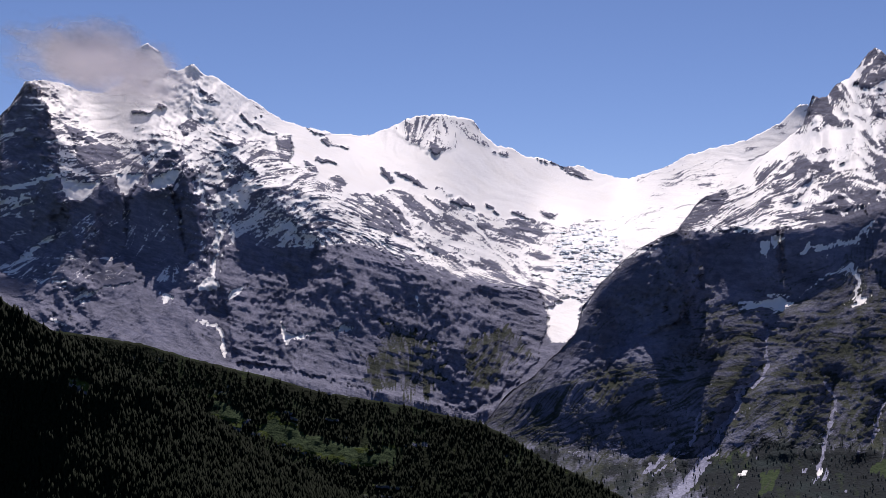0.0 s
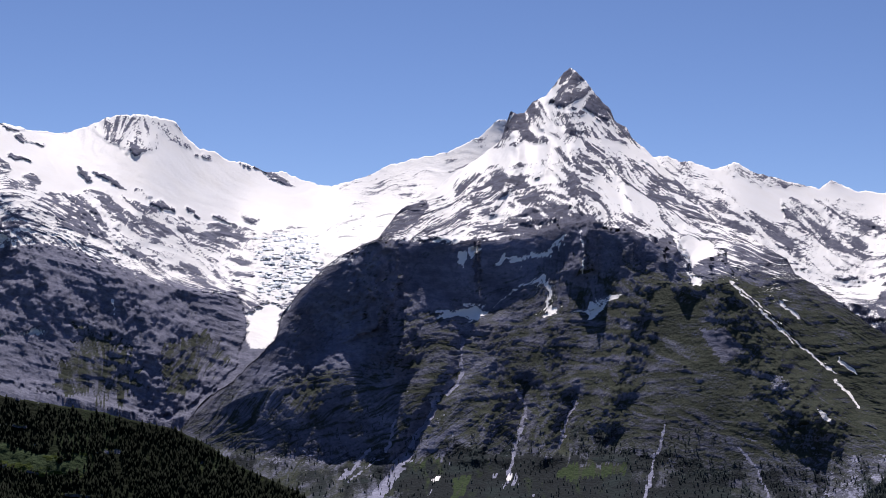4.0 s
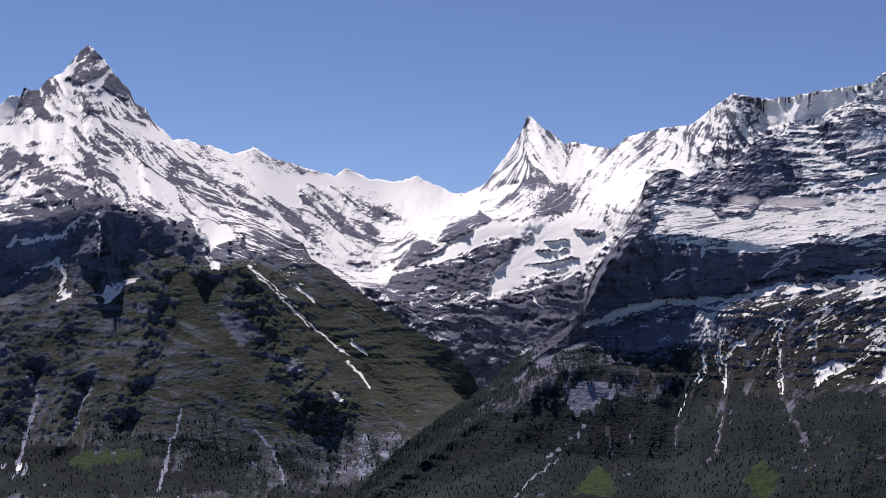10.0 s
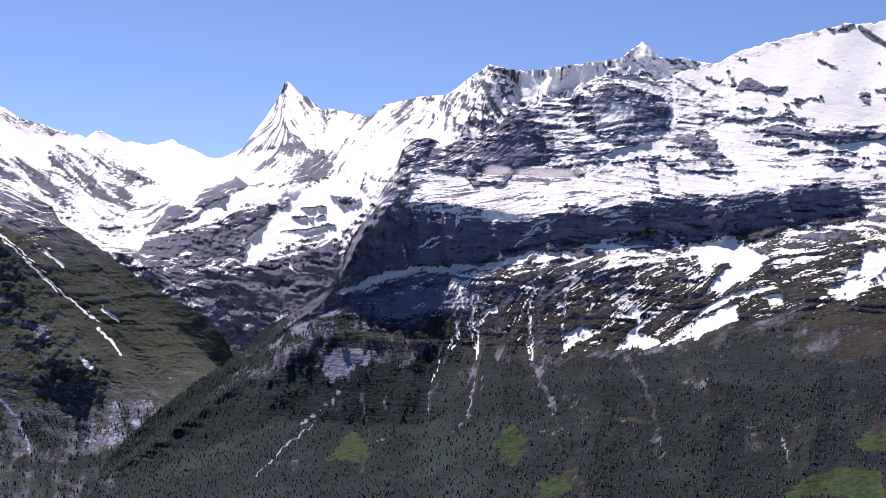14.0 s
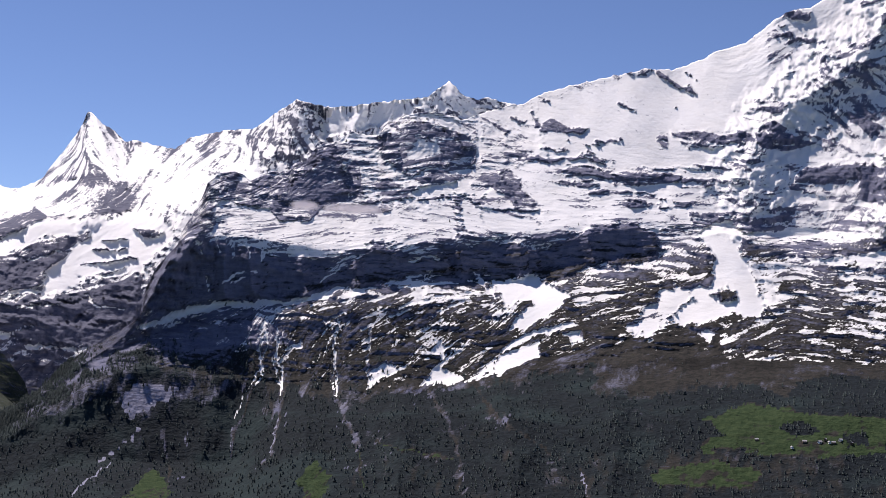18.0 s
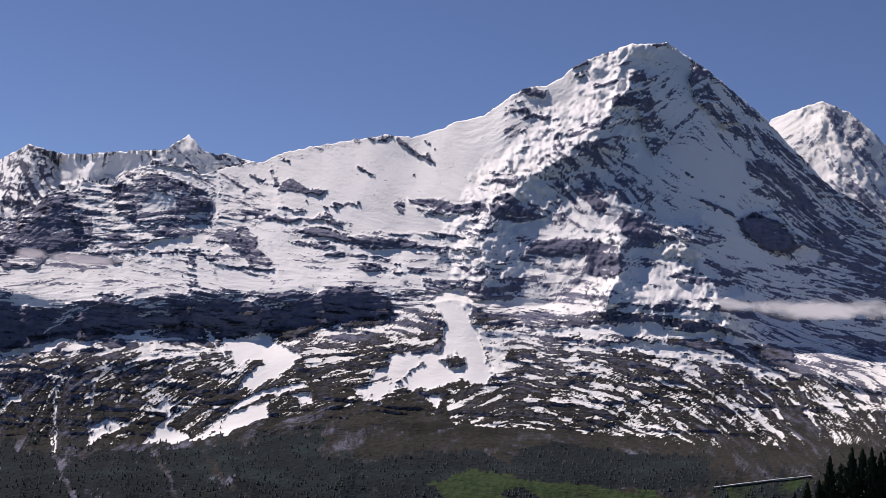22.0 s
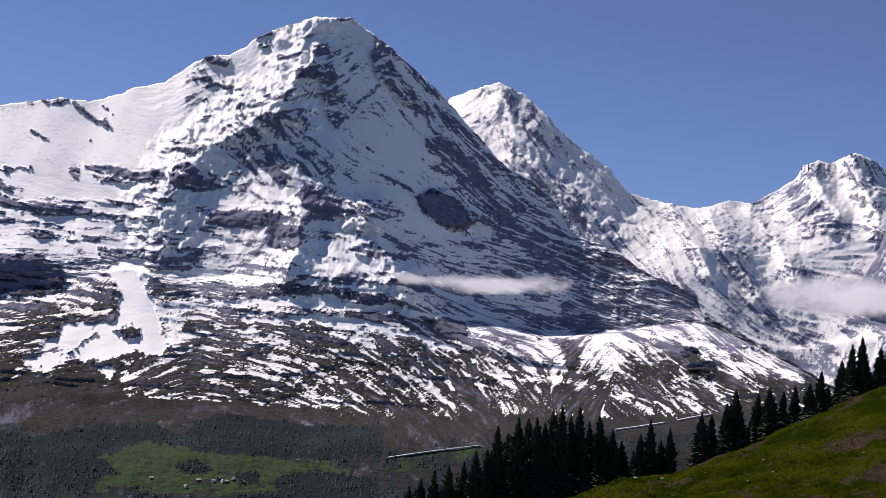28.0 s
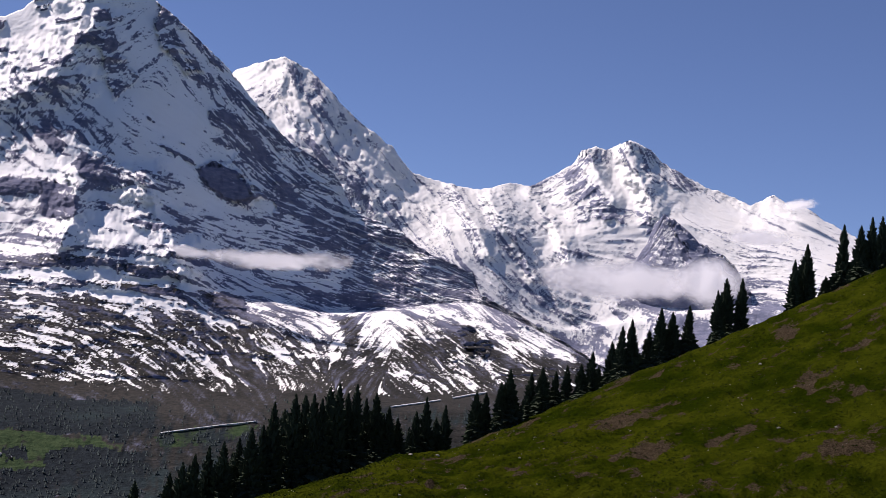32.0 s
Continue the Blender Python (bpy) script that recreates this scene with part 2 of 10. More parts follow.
def pasture_material():
    mat, tree, bsdf, add = nodes_of("pasture_turf")
    place = add("ShaderNodeTexCoord").outputs["Object"]
    tuft = add("ShaderNodeTexNoise", {"Vector": place, "Scale": 0.9, "Detail": 6.0, "Roughness": 0.7}).outputs[0]
    patch = add("ShaderNodeTexNoise", {"Vector": place, "Scale": 0.07, "Detail": 5.0, "Roughness": 0.6}).outputs[0]
    speck = add("ShaderNodeTexNoise", {"Vector": place, "Scale": 3.0, "Detail": 3.0}).outputs[0]

    def ramp(out, a, b):
        return add("ShaderNodeMapRange", {"Value": out, "From Min": a, "From Max": b}, interpolation_type="SMOOTHSTEP").outputs[0]

    def mix(fac, a, b):
        node = add("ShaderNodeMix", data_type="RGBA")
        tree.links.new(fac, node.inputs[0])
        for key, value in ((6, a), (7, b)):
            if isinstance(value, bpy.types.NodeSocket):
                tree.links.new(value, node.inputs[key])
            else:
                node.inputs[key].default_value = (*value, 1)
        return node.outputs[2]

    grass = mix(ramp(patch, 0.35, 0.65), (0.016, 0.026, 0.0013), (0.044, 0.054, 0.0036))
    grass = mix(ramp(tuft, 0.5, 0.75), grass, (0.008, 0.011, 0.003))
    earth = mix(ramp(speck, 0.4, 0.7), (0.042, 0.031, 0.019), (0.088, 0.068, 0.045))
    bare = add("ShaderNodeMath", {0: add("ShaderNodeAttribute", attribute_name="earth").outputs["Fac"],
                                  1: add("ShaderNodeMath", {0: tuft, 1: 1.6}, operation="MULTIPLY").outputs[0]}, operation="ADD").outputs[0]
    tree.links.new(mix(ramp(bare, 0.85, 1.15), grass, earth), bsdf.inputs["Base Color"])
    bsdf.inputs["Roughness"].default_value = 1.0
    bsdf.inputs["Specular IOR Level"].default_value = 0.0
    tree.links.new(add("ShaderNodeBump", {"Strength": 1.0, "Distance": 1.8, "Height": tuft}).outputs[0], bsdf.inputs["Normal"])
    return mat


pasture_turf = pasture_material()


def cloud_material(name, colour):
    mat, tree, bsdf, add = nodes_of(name)
    diffuse = add("ShaderNodeBsdfDiffuse", {"Color": (*colour, 1)}).outputs[0]
    glow = add("ShaderNodeBsdfTranslucent", {"Color": (*colour, 1)}).outputs[0]
    lit = add("ShaderNodeMixShader", {0: 0.55, 1: diffuse, 2: glow}).outputs[0]
    clear = add("ShaderNodeBsdfTransparent").outputs[0]
    place = add("ShaderNodeTexCoord").outputs["Object"]
    puff = add("ShaderNodeTexNoise", {"Vector": place, "Scale": 0.02, "Detail": 3.0, "Roughness": 0.6}).outputs[0]
    thick = add("ShaderNodeAttribute", attribute_name="thick").outputs["Fac"]
    shape = add("ShaderNodeMath", {0: puff, 1: thick}, operation="ADD").outputs[0]
    alpha = add("ShaderNodeMapRange", {"Value": shape, "From Min": 0.5, "From Max": 1.35, "To Max": 0.9}, interpolation_type="SMOOTHSTEP").outputs[0]
    tree.links.new(add("ShaderNodeMixShader", {0: alpha, 1: clear, 2: lit}).outputs[0], tree.nodes["Material Output"].inputs[0])
    return mat


white_cloud = cloud_material("white_cloud", (0.93, 0.93, 0.94))
# Greyer copy of the white, with the bank's shade put into its colour.
shade_toned_cloud = cloud_material("shade_toned_cloud", (0.86, 0.82, 0.84))
# Lines across the faces: compass bearing and rise above the eye's level, in degrees.
WET_CREST = [(86.89, 5.19), (87.66, 6.57), (88.05, 7.21), (88.44, 7.64), (88.93, 8.5), (89.27, 8.6), (89.74, 8.58),
    (90.26, 8.52), (90.88, 8.28), (91.72, 8.21), (92.44, 8.56), (92.94, 9.93), (93.4, 10.14), (93.85, 9.89),
    (94.05, 9.3), (94.48, 9.15), (95.14, 9.43), (95.55, 9.06), (96.04, 8.95), (96.59, 8.6), (97.46, 8.09),
    (98.55, 7.41), (99.53, 7.15), (100.73, 6.92), (101.83, 6.89), (102.7, 7.21), (103.68, 7.68), (104.89, 7.73),
    (105.94, 7.55), (106.25, 7.05), (106.87, 6.55), (107.42, 6.47), (107.86, 6.19), (108.73, 6.04), (109.5, 5.74),
    (110.04, 5.82), (110.8, 5.5), (111.88, 5.28), (112.64, 5.5), (113.39, 5.75), (114.14, 6.18), (115.52, 6.53),
    (116.57, 6.79), (117.72, 7.41), (118.24, 7.96), (118.66, 8.02), (119.07, 7.06), (120.09, 5.78), (121.3, 3.88)]
WET_SNOWFOOT = [(86.91, 4.56), (88.09, 5.44), (89.92, 5.09), (92.2, 4.95), (94.93, 5.45), (96.44, 4.62),
    (99.02, 4.89), (101.21, 4.06), (103.41, 2.67), (106.26, 1.71), (108.43, 1.73), (109.51, 2.82), (111.25, 2.83),
    (113.82, 3.49), (120.09, 3.05)]
WET_WALLFOOT = [(86.96, 2.07), (88.16, 2.1), (91.2, 2.79), (95.4, 2.45), (96.91, 1.61), (100.79, 2.31),
    (104.29, 1.47), (107.35, 1.07), (108.66, 0.75), (110.18, 0.76), (113.83, 0.9), (120.08, 0.94)]
WET_APRON = [(87.04, -1.46), (88.23, -1.25), (94.42, -1.86), (98.69, -2.48), (103.03, -3.1), (106.3, -3.94),
    (109.11, -1.85), (109.76, -1.3), (113.84, -1.9), (120.07, -2.84)]
SCH_CREST = [(106.31, -4.37), (106.63, -3.93), (107.38, -2.95), (108.25, -2.4), (109.22, -1.42), (109.97, -0.65),
    (110.18, 0.33), (110.82, 1.2), (111.68, 2.08), (112.33, 2.62), (113.82, 3.38), (114.14, 3.81), (114.67, 4.52),
    (115.52, 4.88), (116.57, 5.83), (117.62, 6.56), (118.45, 7.18), (118.82, 8.37), (119.07, 8.24), (119.34, 8.32),
    (119.69, 8.72), (120.2, 8.96), (120.71, 9.73), (121.1, 10.02), (121.55, 9.75), (122.11, 9.01), (122.67, 8.48),
    (122.83, 8.05), (123.34, 7.73), (123.5, 7.41), (124.01, 6.98), (124.9, 6.12), (125.9, 5.16), (126.67, 4.3),
    (127.87, 3.77), (129.4, 2.81), (129.73, 2.27), (130.48, 1.85), (132.2, 0.58), (133.47, -0.26), (135.15, -1.07),
    (136.08, -2.21), (136.6, -3.46)]
SCH_SNOWFOOT = [(106.44, -3.53), (110.41, 1.16), (111.85, 2.48), (113.95, 3.35), (115.46, 3.43), (117.41, 3.37),
    (119.36, 3.52), (121.43, 4.22), (122.64, 3.91), (124.39, 3.61), (125.5, 2.76), (127.02, 2.78), (129.19, 2.15),
    (133.48, -1), (136.6, -3.87)]
SCH_WALLFOOT = [(106.44, -3.74), (110.44, -0.12), (113.8, 1.02), (116.17, 0.74), (117.69, 0.44), (120.28, 1.36),
    (121.81, 1.39), (123.98, 1.86), (125.73, 1.67), (127.25, 2.02), (129.21, 0.2), (131.37, -1.48),
    (135.57, -3.07)]
SCH_SHELF = [(106.46, -4.36), (108.86, -2.69), (111.97, -2.23), (115.17, -2.63), (119.49, -3), (123.84, -2.71),
    (127.09, -2.65), (130.32, -2.79), (133.5, -3.98), (135.99, -3.48)]
SCH_FOOT = [(106.47, -4.77), (107.9, -4.99), (112.05, -5.52), (116.3, -5.19), (119.32, -4.94), (123.44, -4.87),
    (127.14, -6.07), (130.35, -5.98), (133.51, -5.03), (135.58, -4.54)]
FIN_CREST = [(122.18, 5.1), (123.26, 5.77), (124.12, 6.61), (124.89, 6.71), (125.33, 6.5), (125.77, 6.5),
    (126.65, 6.19), (127.4, 6.48), (128.28, 6.05), (129.15, 5.84), (129.69, 5.67), (130.55, 5.5), (130.98, 5.8),
    (131.83, 5.42), (132.47, 5.37), (132.9, 5.31), (133.74, 5.54), (134.48, 5.2), (135.31, 4.88), (135.53, 4.89),
    (136.4, 5.29), (136.72, 5.77), (137.47, 6.86), (137.79, 7.4), (137.96, 7.9), (138.11, 7.92), (138.55, 7.47),
    (138.98, 7.25), (139.42, 6.86), (139.74, 6.95), (140.49, 6.8), (141.25, 6.69), (141.88, 7.18), (143.15, 7.49),
    (144.21, 7.59), (144.94, 8.15), (145.83, 8.79), (146.86, 8.57), (147.73, 8.58), (149.02, 8.82), (150.94, 9.08),
    (151.4, 9.5), (151.72, 9.71), (152.21, 9.24), (152.75, 9.03), (153.27, 9.11), (154.15, 8.89), (155.37, 8),
    (156.42, 6.1)]
FIN_BASIN = [(124.49, 3.82), (128.63, 2.51), (131.39, 1.74), (132.88, 1.78), (133.5, 2.67), (134.56, 3.24),
    (136.27, 3.84), (139.32, 4.04), (141.5, 4.42), (145.85, 5.17), (154.37, 5.68)]
FIN_SLABS = [(124.56, 1.94), (129.72, 1.05), (131.4, 1.31), (132.69, 1.13), (133.36, 0.07), (137.27, -0.7),
    (139.89, -1.08), (145.97, -0.49), (154.41, 3.14)]
EIG_CREST = [(131.45, -7.01), (131.95, -6.27), (133.09, -5.09), (134.97, -3.57), (136.46, -2.67), (137.51, -1.57),
    (138.15, -1.12), (139.43, -0.32), (140.18, 0.24), (140.37, 1.34), (140.79, 2.22), (141.53, 3.11),
    (141.65, 3.55), (141.94, 4.1), (142.36, 4.88), (142.53, 5.43), (143, 5.87), (143.65, 5.95), (144.2, 5.68),
    (144.96, 6.02), (145.61, 5.99), (145.82, 6.36), (146.26, 6.47), (146.78, 7.13), (147.43, 7.24), (147.97, 7.64),
    (148.62, 7.53), (149.05, 7.58), (149.36, 7.97), (150, 8.29), (150.74, 8.5), (151.38, 8.5), (152.23, 8.23),
    (152.86, 8.44), (154.11, 8.85), (154.73, 8.95), (155.14, 9.21), (156.37, 9.61)]
EIG_CREST_WEST = [(155.61, 9.39), (156.7, 9.7), (158.56, 10.12), (159.33, 10.3), (160.42, 10.26), (161.29, 10.59),
    (161.99, 10.94), (163.08, 11.25), (163.82, 11.84), (164.57, 12.36), (165.55, 12.56), (166.09, 12.87),
    (166.62, 13.37), (167.6, 13.8), (168.68, 14.22), (169.68, 14.26), (170.11, 14.32), (170.91, 13.81),
    (171.59, 13.4), (172.38, 12.79), (173.17, 12.17), (174.07, 11.44), (174.74, 10.71), (175.63, 9.88),
    (176.29, 9.15), (177.58, 8.44), (178.35, 7.89), (178.65, 7.52), (179.09, 6.68), (179.81, 6.34), (181.14, 5.86),
    (181.81, 5.35), (182.47, 5.06), (183.99, 4.48), (184.35, 3.64), (185.53, 3.16), (187.65, 2.09), (189.74, 0.94),
    (191.77, -0.18)]
EIG_SNOWFOOT = [(131.45, -7.22), (138.16, -1.55), (140.19, -0.2), (141.38, 3.35), (144.1, 3.48), (147.33, 2.97),
    (151.43, 3.57), (154.92, 3.91), (158.19, 4.35), (160.36, 4.3), (160.41, 4.7), (163.07, 4.21), (165.93, 3.93),
    (168.3, 5.9), (170.6, 6.4), (172.2, 5.7), (173.6, 4.5), (175.66, 3.57), (177.78, 2.82), (179.83, 2.7), (184.36, 3.42),
    (187.66, 1.99), (191.78, -0.39)]
EIG_WALLFOOT = [(131.46, -7.33), (138.17, -1.77), (140.21, -0.63), (143.18, 0.95), (145.6, 1.3), (147.6, 1.95), (151.49, 2.4),
    (154.98, 2.35), (157.14, 2.85), (159.31, 3.18), (161.45, 3.89), (162.41, 4.27), (164.88, 3.22), (167.06, 3.34),
    (170.31, 3.63), (172.48, 3.41), (174.65, 2.45), (176.53, 2.76), (178.2, 2.41), (181.04, 2.76), (182.39, 3.04),
    (183.93, 2.82), (187.67, 2.42), (192.02, 1.62)]
EIG_SNOWEND = [(131.46, -7.43), (138.18, -2.42), (140.23, -1.5), (145.44, -2.26), (148.63, -2.16), (151.65, -2.07),
    (155.1, -1.3), (159.42, -0.72), (165.81, -0.7), (167.29, -0.88), (171.6, -0.83), (175.82, -0.58),
    (179.25, 0.23), (183.55, -0.05), (187.73, -0.01), (191.79, -0.8)]
EIG_ALP = [(131.47, -7.64), (138.25, -5.01), (143.91, -5.3), (145.5, -3.53), (151.69, -3.14), (159.47, -2.65),
    (164.79, -2.23), (165.19, -2.18), (169.51, -2.14), (173.76, -1.66), (179.32, -1.16), (183.58, -0.9),
    (189.79, -0.93)]
JUN_CREST = [(172.86, 9.48), (173.77, 10.9), (174.17, 11.51), (174.81, 11.78), (176.03, 12.23), (177.04, 11.82),
    (177.69, 11.3), (178.45, 10.57), (179.2, 9.95), (180.04, 9.44), (180.1, 9.4), (180.55, 9.09), (181.13, 8.36),
    (181.47, 8.15), (182.78, 7.88), (184.07, 7.71), (185.13, 8.07), (185.98, 7.99), (187.01, 8.55), (187.62, 8.99),
    (187.82, 9.42), (188.33, 9.64), (188.85, 9.55), (189.77, 9.98), (190.5, 9.64), (191.07, 9.12), (191.84, 8.73),
    (192.62, 8.34), (193.81, 7.96), (194.46, 7.67), (195.24, 8.13), (195.82, 7.79), (196.56, 7.65), (196.99, 7.35),
    (197.73, 6.95), (199.45, 6.07), (202.13, 4.73)]
JUN_SHELF = [(173.66, 8.56), (174.54, 8.42), (178.65, 6.15), (181.75, 5.73), (184.13, 6.33), (186.36, 5.82),
    (189.58, 6.67), (191.72, 7), (193.9, 6.25), (197.68, 5.58), (202.14, 4.32)]
JUN_FOOT = [(173.88, 5.98), (178.8, 4.2), (184.35, 3.17), (187.67, 2.42), (190.86, 3.17), (194.02, 3.79),
    (197.77, 3.68), (202.18, 3.09)]
ROC_CREST = [(190.1, 5.18), (190.59, 6.07), (190.87, 6.85), (191.18, 7.19), (191.51, 7.03), (192.06, 6.69),
    (192.52, 6.22), (192.96, 5.99), (193.5, 5.76), (193.94, 5.39), (194.22, 4.93), (194.63, 4.36)]
FOREST_NEAR = [(85.79, 1.63), (86.99, 1.03), (88.2, 0.42), (89.42, -0.3), (90.66, -1.03), (92.33, -2.08),
    (94.44, -2.92), (96.58, -4.42), (99.17, -5.91), (100.91, -6.76), (102, -7.39), (104.39, -8.64)]
FOREST_FAR = [(85.84, -0.22), (90.66, -0.77), (93.36, -1.18), (95.05, -1.68), (97.19, -2.21), (98.26, -2.44),
    (99.99, -2.95), (101.95, -3.26), (103.47, -3.49), (104.78, -3.8), (106.3, -4.11), (107.39, -4.61),
    (108.7, -5.45), (110.65, -6.27), (111.93, -6.91), (113.85, -7.83)]
MEADOW = [(173.18, -5.82), (176.05, -4.72), (177.71, -4.17), (180.23, -3.22), (181.48, -2.62), (183.42, -2.4),
    (184.26, -1.98), (185.74, -1.31), (187.83, -0.19), (189.92, 0.86), (192.01, 1.82), (194.07, 2.85),
    (196.11, 3.89), (197.72, 4.71), (199.47, 5.64), (202.05, 7)]
BROW_TREES = [(197.92, 7.23), (196.62, 6.42), (196.19, 5.82), (198.54, 7.19), (198.93, 7.52), (199.29, 7.58),
    (197.33, 5.22), (194.28, 5.02), (193.69, 4.99), (193.39, 4.5), (192.36, 3.88), (191.74, 3.59), (191.3, 3.73),
    (190.88, 2.84), (190.22, 3.23), (189.87, 2.95), (189.51, 2.32), (188.78, 1.88), (188.38, 1.38), (187.85, 1.3),
    (187.43, 1.05), (186.92, 1.15), (186.5, 0.93), (185.69, 1.02), (185.36, 0.48), (184.82, 0.05), (184.45, 0.07)]
GROVE_TREES = [(183.29, -0.53), (182.96, -1.05), (182.55, -0.26), (182.18, -0.83), (181.49, -1.16),
    (181.13, -0.73), (180.61, -0.24), (180.24, -0.49), (179.85, 0.07), (179.53, -0.32), (179.18, 0.05),
    (178.84, -0.09), (178.56, -0.6), (178.24, -0.41), (177.92, -0.47), (177.53, -0.46), (177.15, -1.09),
    (176.76, -0.83), (176.4, -1.72), (175.98, -1.85), (175.53, -2.27), (174.97, -2.45), (174.43, -2.66),
    (173.93, -2.99), (173.49, -3.33), (173.04, -3.74), (171.78, -4.13)]
EARTHS = [(190.34, -0.75, 0.98, 0.31, 20), (191.25, -1.86, 0.87, 0.35, 15), (197.98, -1.23, 1.31, 0.28, 12), (195.84, 2.93, 0.57, 0.17, 15), (194.26, -0.99, 1.31, 0.17, 28), (188.21, -2.94, 0.87, 0.17, 5), (197.05, 1.32, 0.65, 0.39, 30), (194.98, -2.83, 1.31, 0.17, 10), (186.75, -3.68, 0.87, 0.15, 0)]
CLOUDS = [
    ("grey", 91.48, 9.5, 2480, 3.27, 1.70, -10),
    ("white", 176.2, 4.45, 1730, 2.61, 0.37, 3),
    ("white", 172.9, 4.5, 1730, 1.31, 0.22, 0),
    ("white", 189.92, 4.58, 2300, 3.27, 0.74, 0),
    ("white", 192.92, 4.73, 2280, 1.31, 0.92, 0),
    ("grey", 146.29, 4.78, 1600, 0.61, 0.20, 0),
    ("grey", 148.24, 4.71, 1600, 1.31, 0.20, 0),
    ("white", 194.73, 6.5, 2350, 1.31, 0.31, 0),
    ("white", 196.24, 7.8, 3100, 0.65, 0.22, 10),
]
HUTS = [(165.51, -3.65), (166.06, -3.6), (166.23, -3.57), (166.38, -3.59), (166.57, -3.6), (166.78, -3.56),
    (167.21, -3.59), (165.07, -3.88), (163.75, -3.63)]
GALLERY_LOW = [(172.57, -2.38), (173.64, -2.19), (174.82, -2.01), (176.11, -1.78)]
GALLERY_HIGH = [(181.2, -0.86), (182.08, -0.65), (183.03, -0.47)]
GALLERY_END = [(183.56, -0.35), (184.19, -0.18), (184.77, -0.08)]
ICEFALL = [(108.97, 3.15), (109.73, 3.48), (110.81, 3.59), (111.68, 3.05), (111.57, 2.01), (110.82, 1.42),
    (110.18, 0.87), (109.2, 0.97), (109.19, 1.95)]
CLEARINGS = [(96.25, -3.46), (96.57, -3.67), (97, -3.99), (98.29, -4.31), (98.94, -4.63), (100.02, -5.06),
    (100.89, -5.27), (101.76, -5.59), (102.84, -5.47), (91.52, -2.92), (90.69, -2.71), (93.83, -3.98)]

# The lie of the rock and of the drifts: bearing, rise, degrees by which the streaks climb to the west.
PILLAR_VEINS = [(88, 6, 20), (88, 3, 10), (90, 8, -10), (92, 6.5, 0), (93.5, 4.5, 60), (96, 7.5, -40), (97, 5, 35), (99, 4.5, 30), (100, 6, -30),
    (103, 5, -28), (106, 4.5, -24), (107, 3, -25), (110, 3, -10), (103.5, 7.3, 70), (105.5, 7.2, -55), (112, 4.8, 18), (97, 1, 75), (100, 1, -60),
    (103, 0, -60), (105, -1, 65), (90, 0, 25)]
PYRAMID_VEINS = [(110, 0, 60), (113, 3.2, 25), (114.5, 4.6, 25), (116.5, 5.2, 28), (117.5, 6.2, 25), (118.5, 7.8, 50), (120.2, 7.8, -55), (121.3, 9, 35),
    (121.5, 7.5, -45), (123, 6.8, -42), (122.5, 5.5, -45), (119, 5, 20), (117, 4.2, 15), (120.5, 4.5, -30), (124, 4.8, -35), (126.5, 3.2, -20),
    (116, 2.5, 80), (121, 2.5, 85), (118, 0.5, 8), (118, -2, 8), (114, -1, 5), (122, -1.5, -4), (117, -5, 50), (121, -5, 75), (128, 0, -8), (126, -1.5, -6), (130, -3, -20)]
HORN_VEINS = [(124.5, 5.8, -35), (127, 5, -35), (129, 4, -38), (131, 3.5, -30), (133.5, 3.8, 25), (133.5, 1, 12), (136, 1.5, 22), (138, 2.5, 20), (137, 0, 8),
    (137.2, 6, 52), (138.8, 6.5, -55), (140.5, 6, 55), (142.5, 6.3, 40), (144.5, 7, 65), (146.5, 8, -60), (149, 8.2, 75), (151.5, 9.2, -35)]
WALL_VEINS = [(141, 2.5, 8), (143, 5, 15), (146, 5.8, 30), (147, 4.3, 5), (150, 7.3, 8), (151, 5, 5), (154, 6.5, -5), (154, 8.2, -20), (158, 8.8, -35), (161, 9.5, -35),
    (157, 6.5, -5), (160, 5, -3), (146, 2.2, 5), (153, 2.8, -5), (158, 3.6, 5), (164, 10.8, 30), (166.5, 12, 30), (168.5, 13.2, 10), (170.5, 12, 40), (172.5, 11, -50),
    (166, 9, -40), (169, 9, -42), (172, 8.5, -15), (175, 8.5, -45), (165, 6.2, 8), (170, 5.2, -10), (175, 5.5, -8), (179, 5, -18), (182.5, 4, -20), (170, 3.3, -4),
    (177, 3, -10), (146, -1, 72), (151, -0.5, 35), (154.5, 0.5, 35), (158, 0, 20), (163, 0.8, 25), (166, 0.8, -5), (170, 0.5, -25), (174, 0.3, -38), (177, 0.8, -50),
    (180, 1.3, 55), (182, 1.2, -40), (186, 1.2, -30)]
TWIN_VEINS = [(175, 10.8, 30), (176.5, 11, -65), (178, 9.5, -48), (180, 7.5, -48), (182.5, 6.5, -50), (184.5, 6, -55), (186, 4.5, -38), (188, 8.7, 40), (189.5, 9, -60),
    (191.5, 8.3, -45), (189, 6.8, 10), (194, 7, -20), (188, 3.5, -30), (194, 4.5, 10)]
ROCK_VEINS = [(190.8, 6, 55), (192.5, 5.8, -45)]

# Snowfields, bare walls, pastures, woods, screes and ribs: kind, area or line, amount, softness or width, outline.
wetterhorn_marks = []
wetterhorn_marks.append(("snow", "poly", 0.25, 0.1, [(88.05, 7.21), (88.93, 8.4), (89.41, 7.9), (89.79, 6.34), (90.13, 4.99), (90.68, 3.21), (90.57, 1.51), (89.39, 1.07), (88.17, 1.47)]))
wetterhorn_marks.append(("snow", "poly", 0.25, 0.1, [(92.2, 4.63), (93.14, 5.14), (94.03, 5.75), (94.28, 6.16), (94.81, 6.05), (94.97, 5.34), (95.27, 4.38), (95.71, 3.31), (95.88, 1.81), (95, 1.15), (91.23, 1.31), (90.96, 2.36), (91.9, 4.19)]))
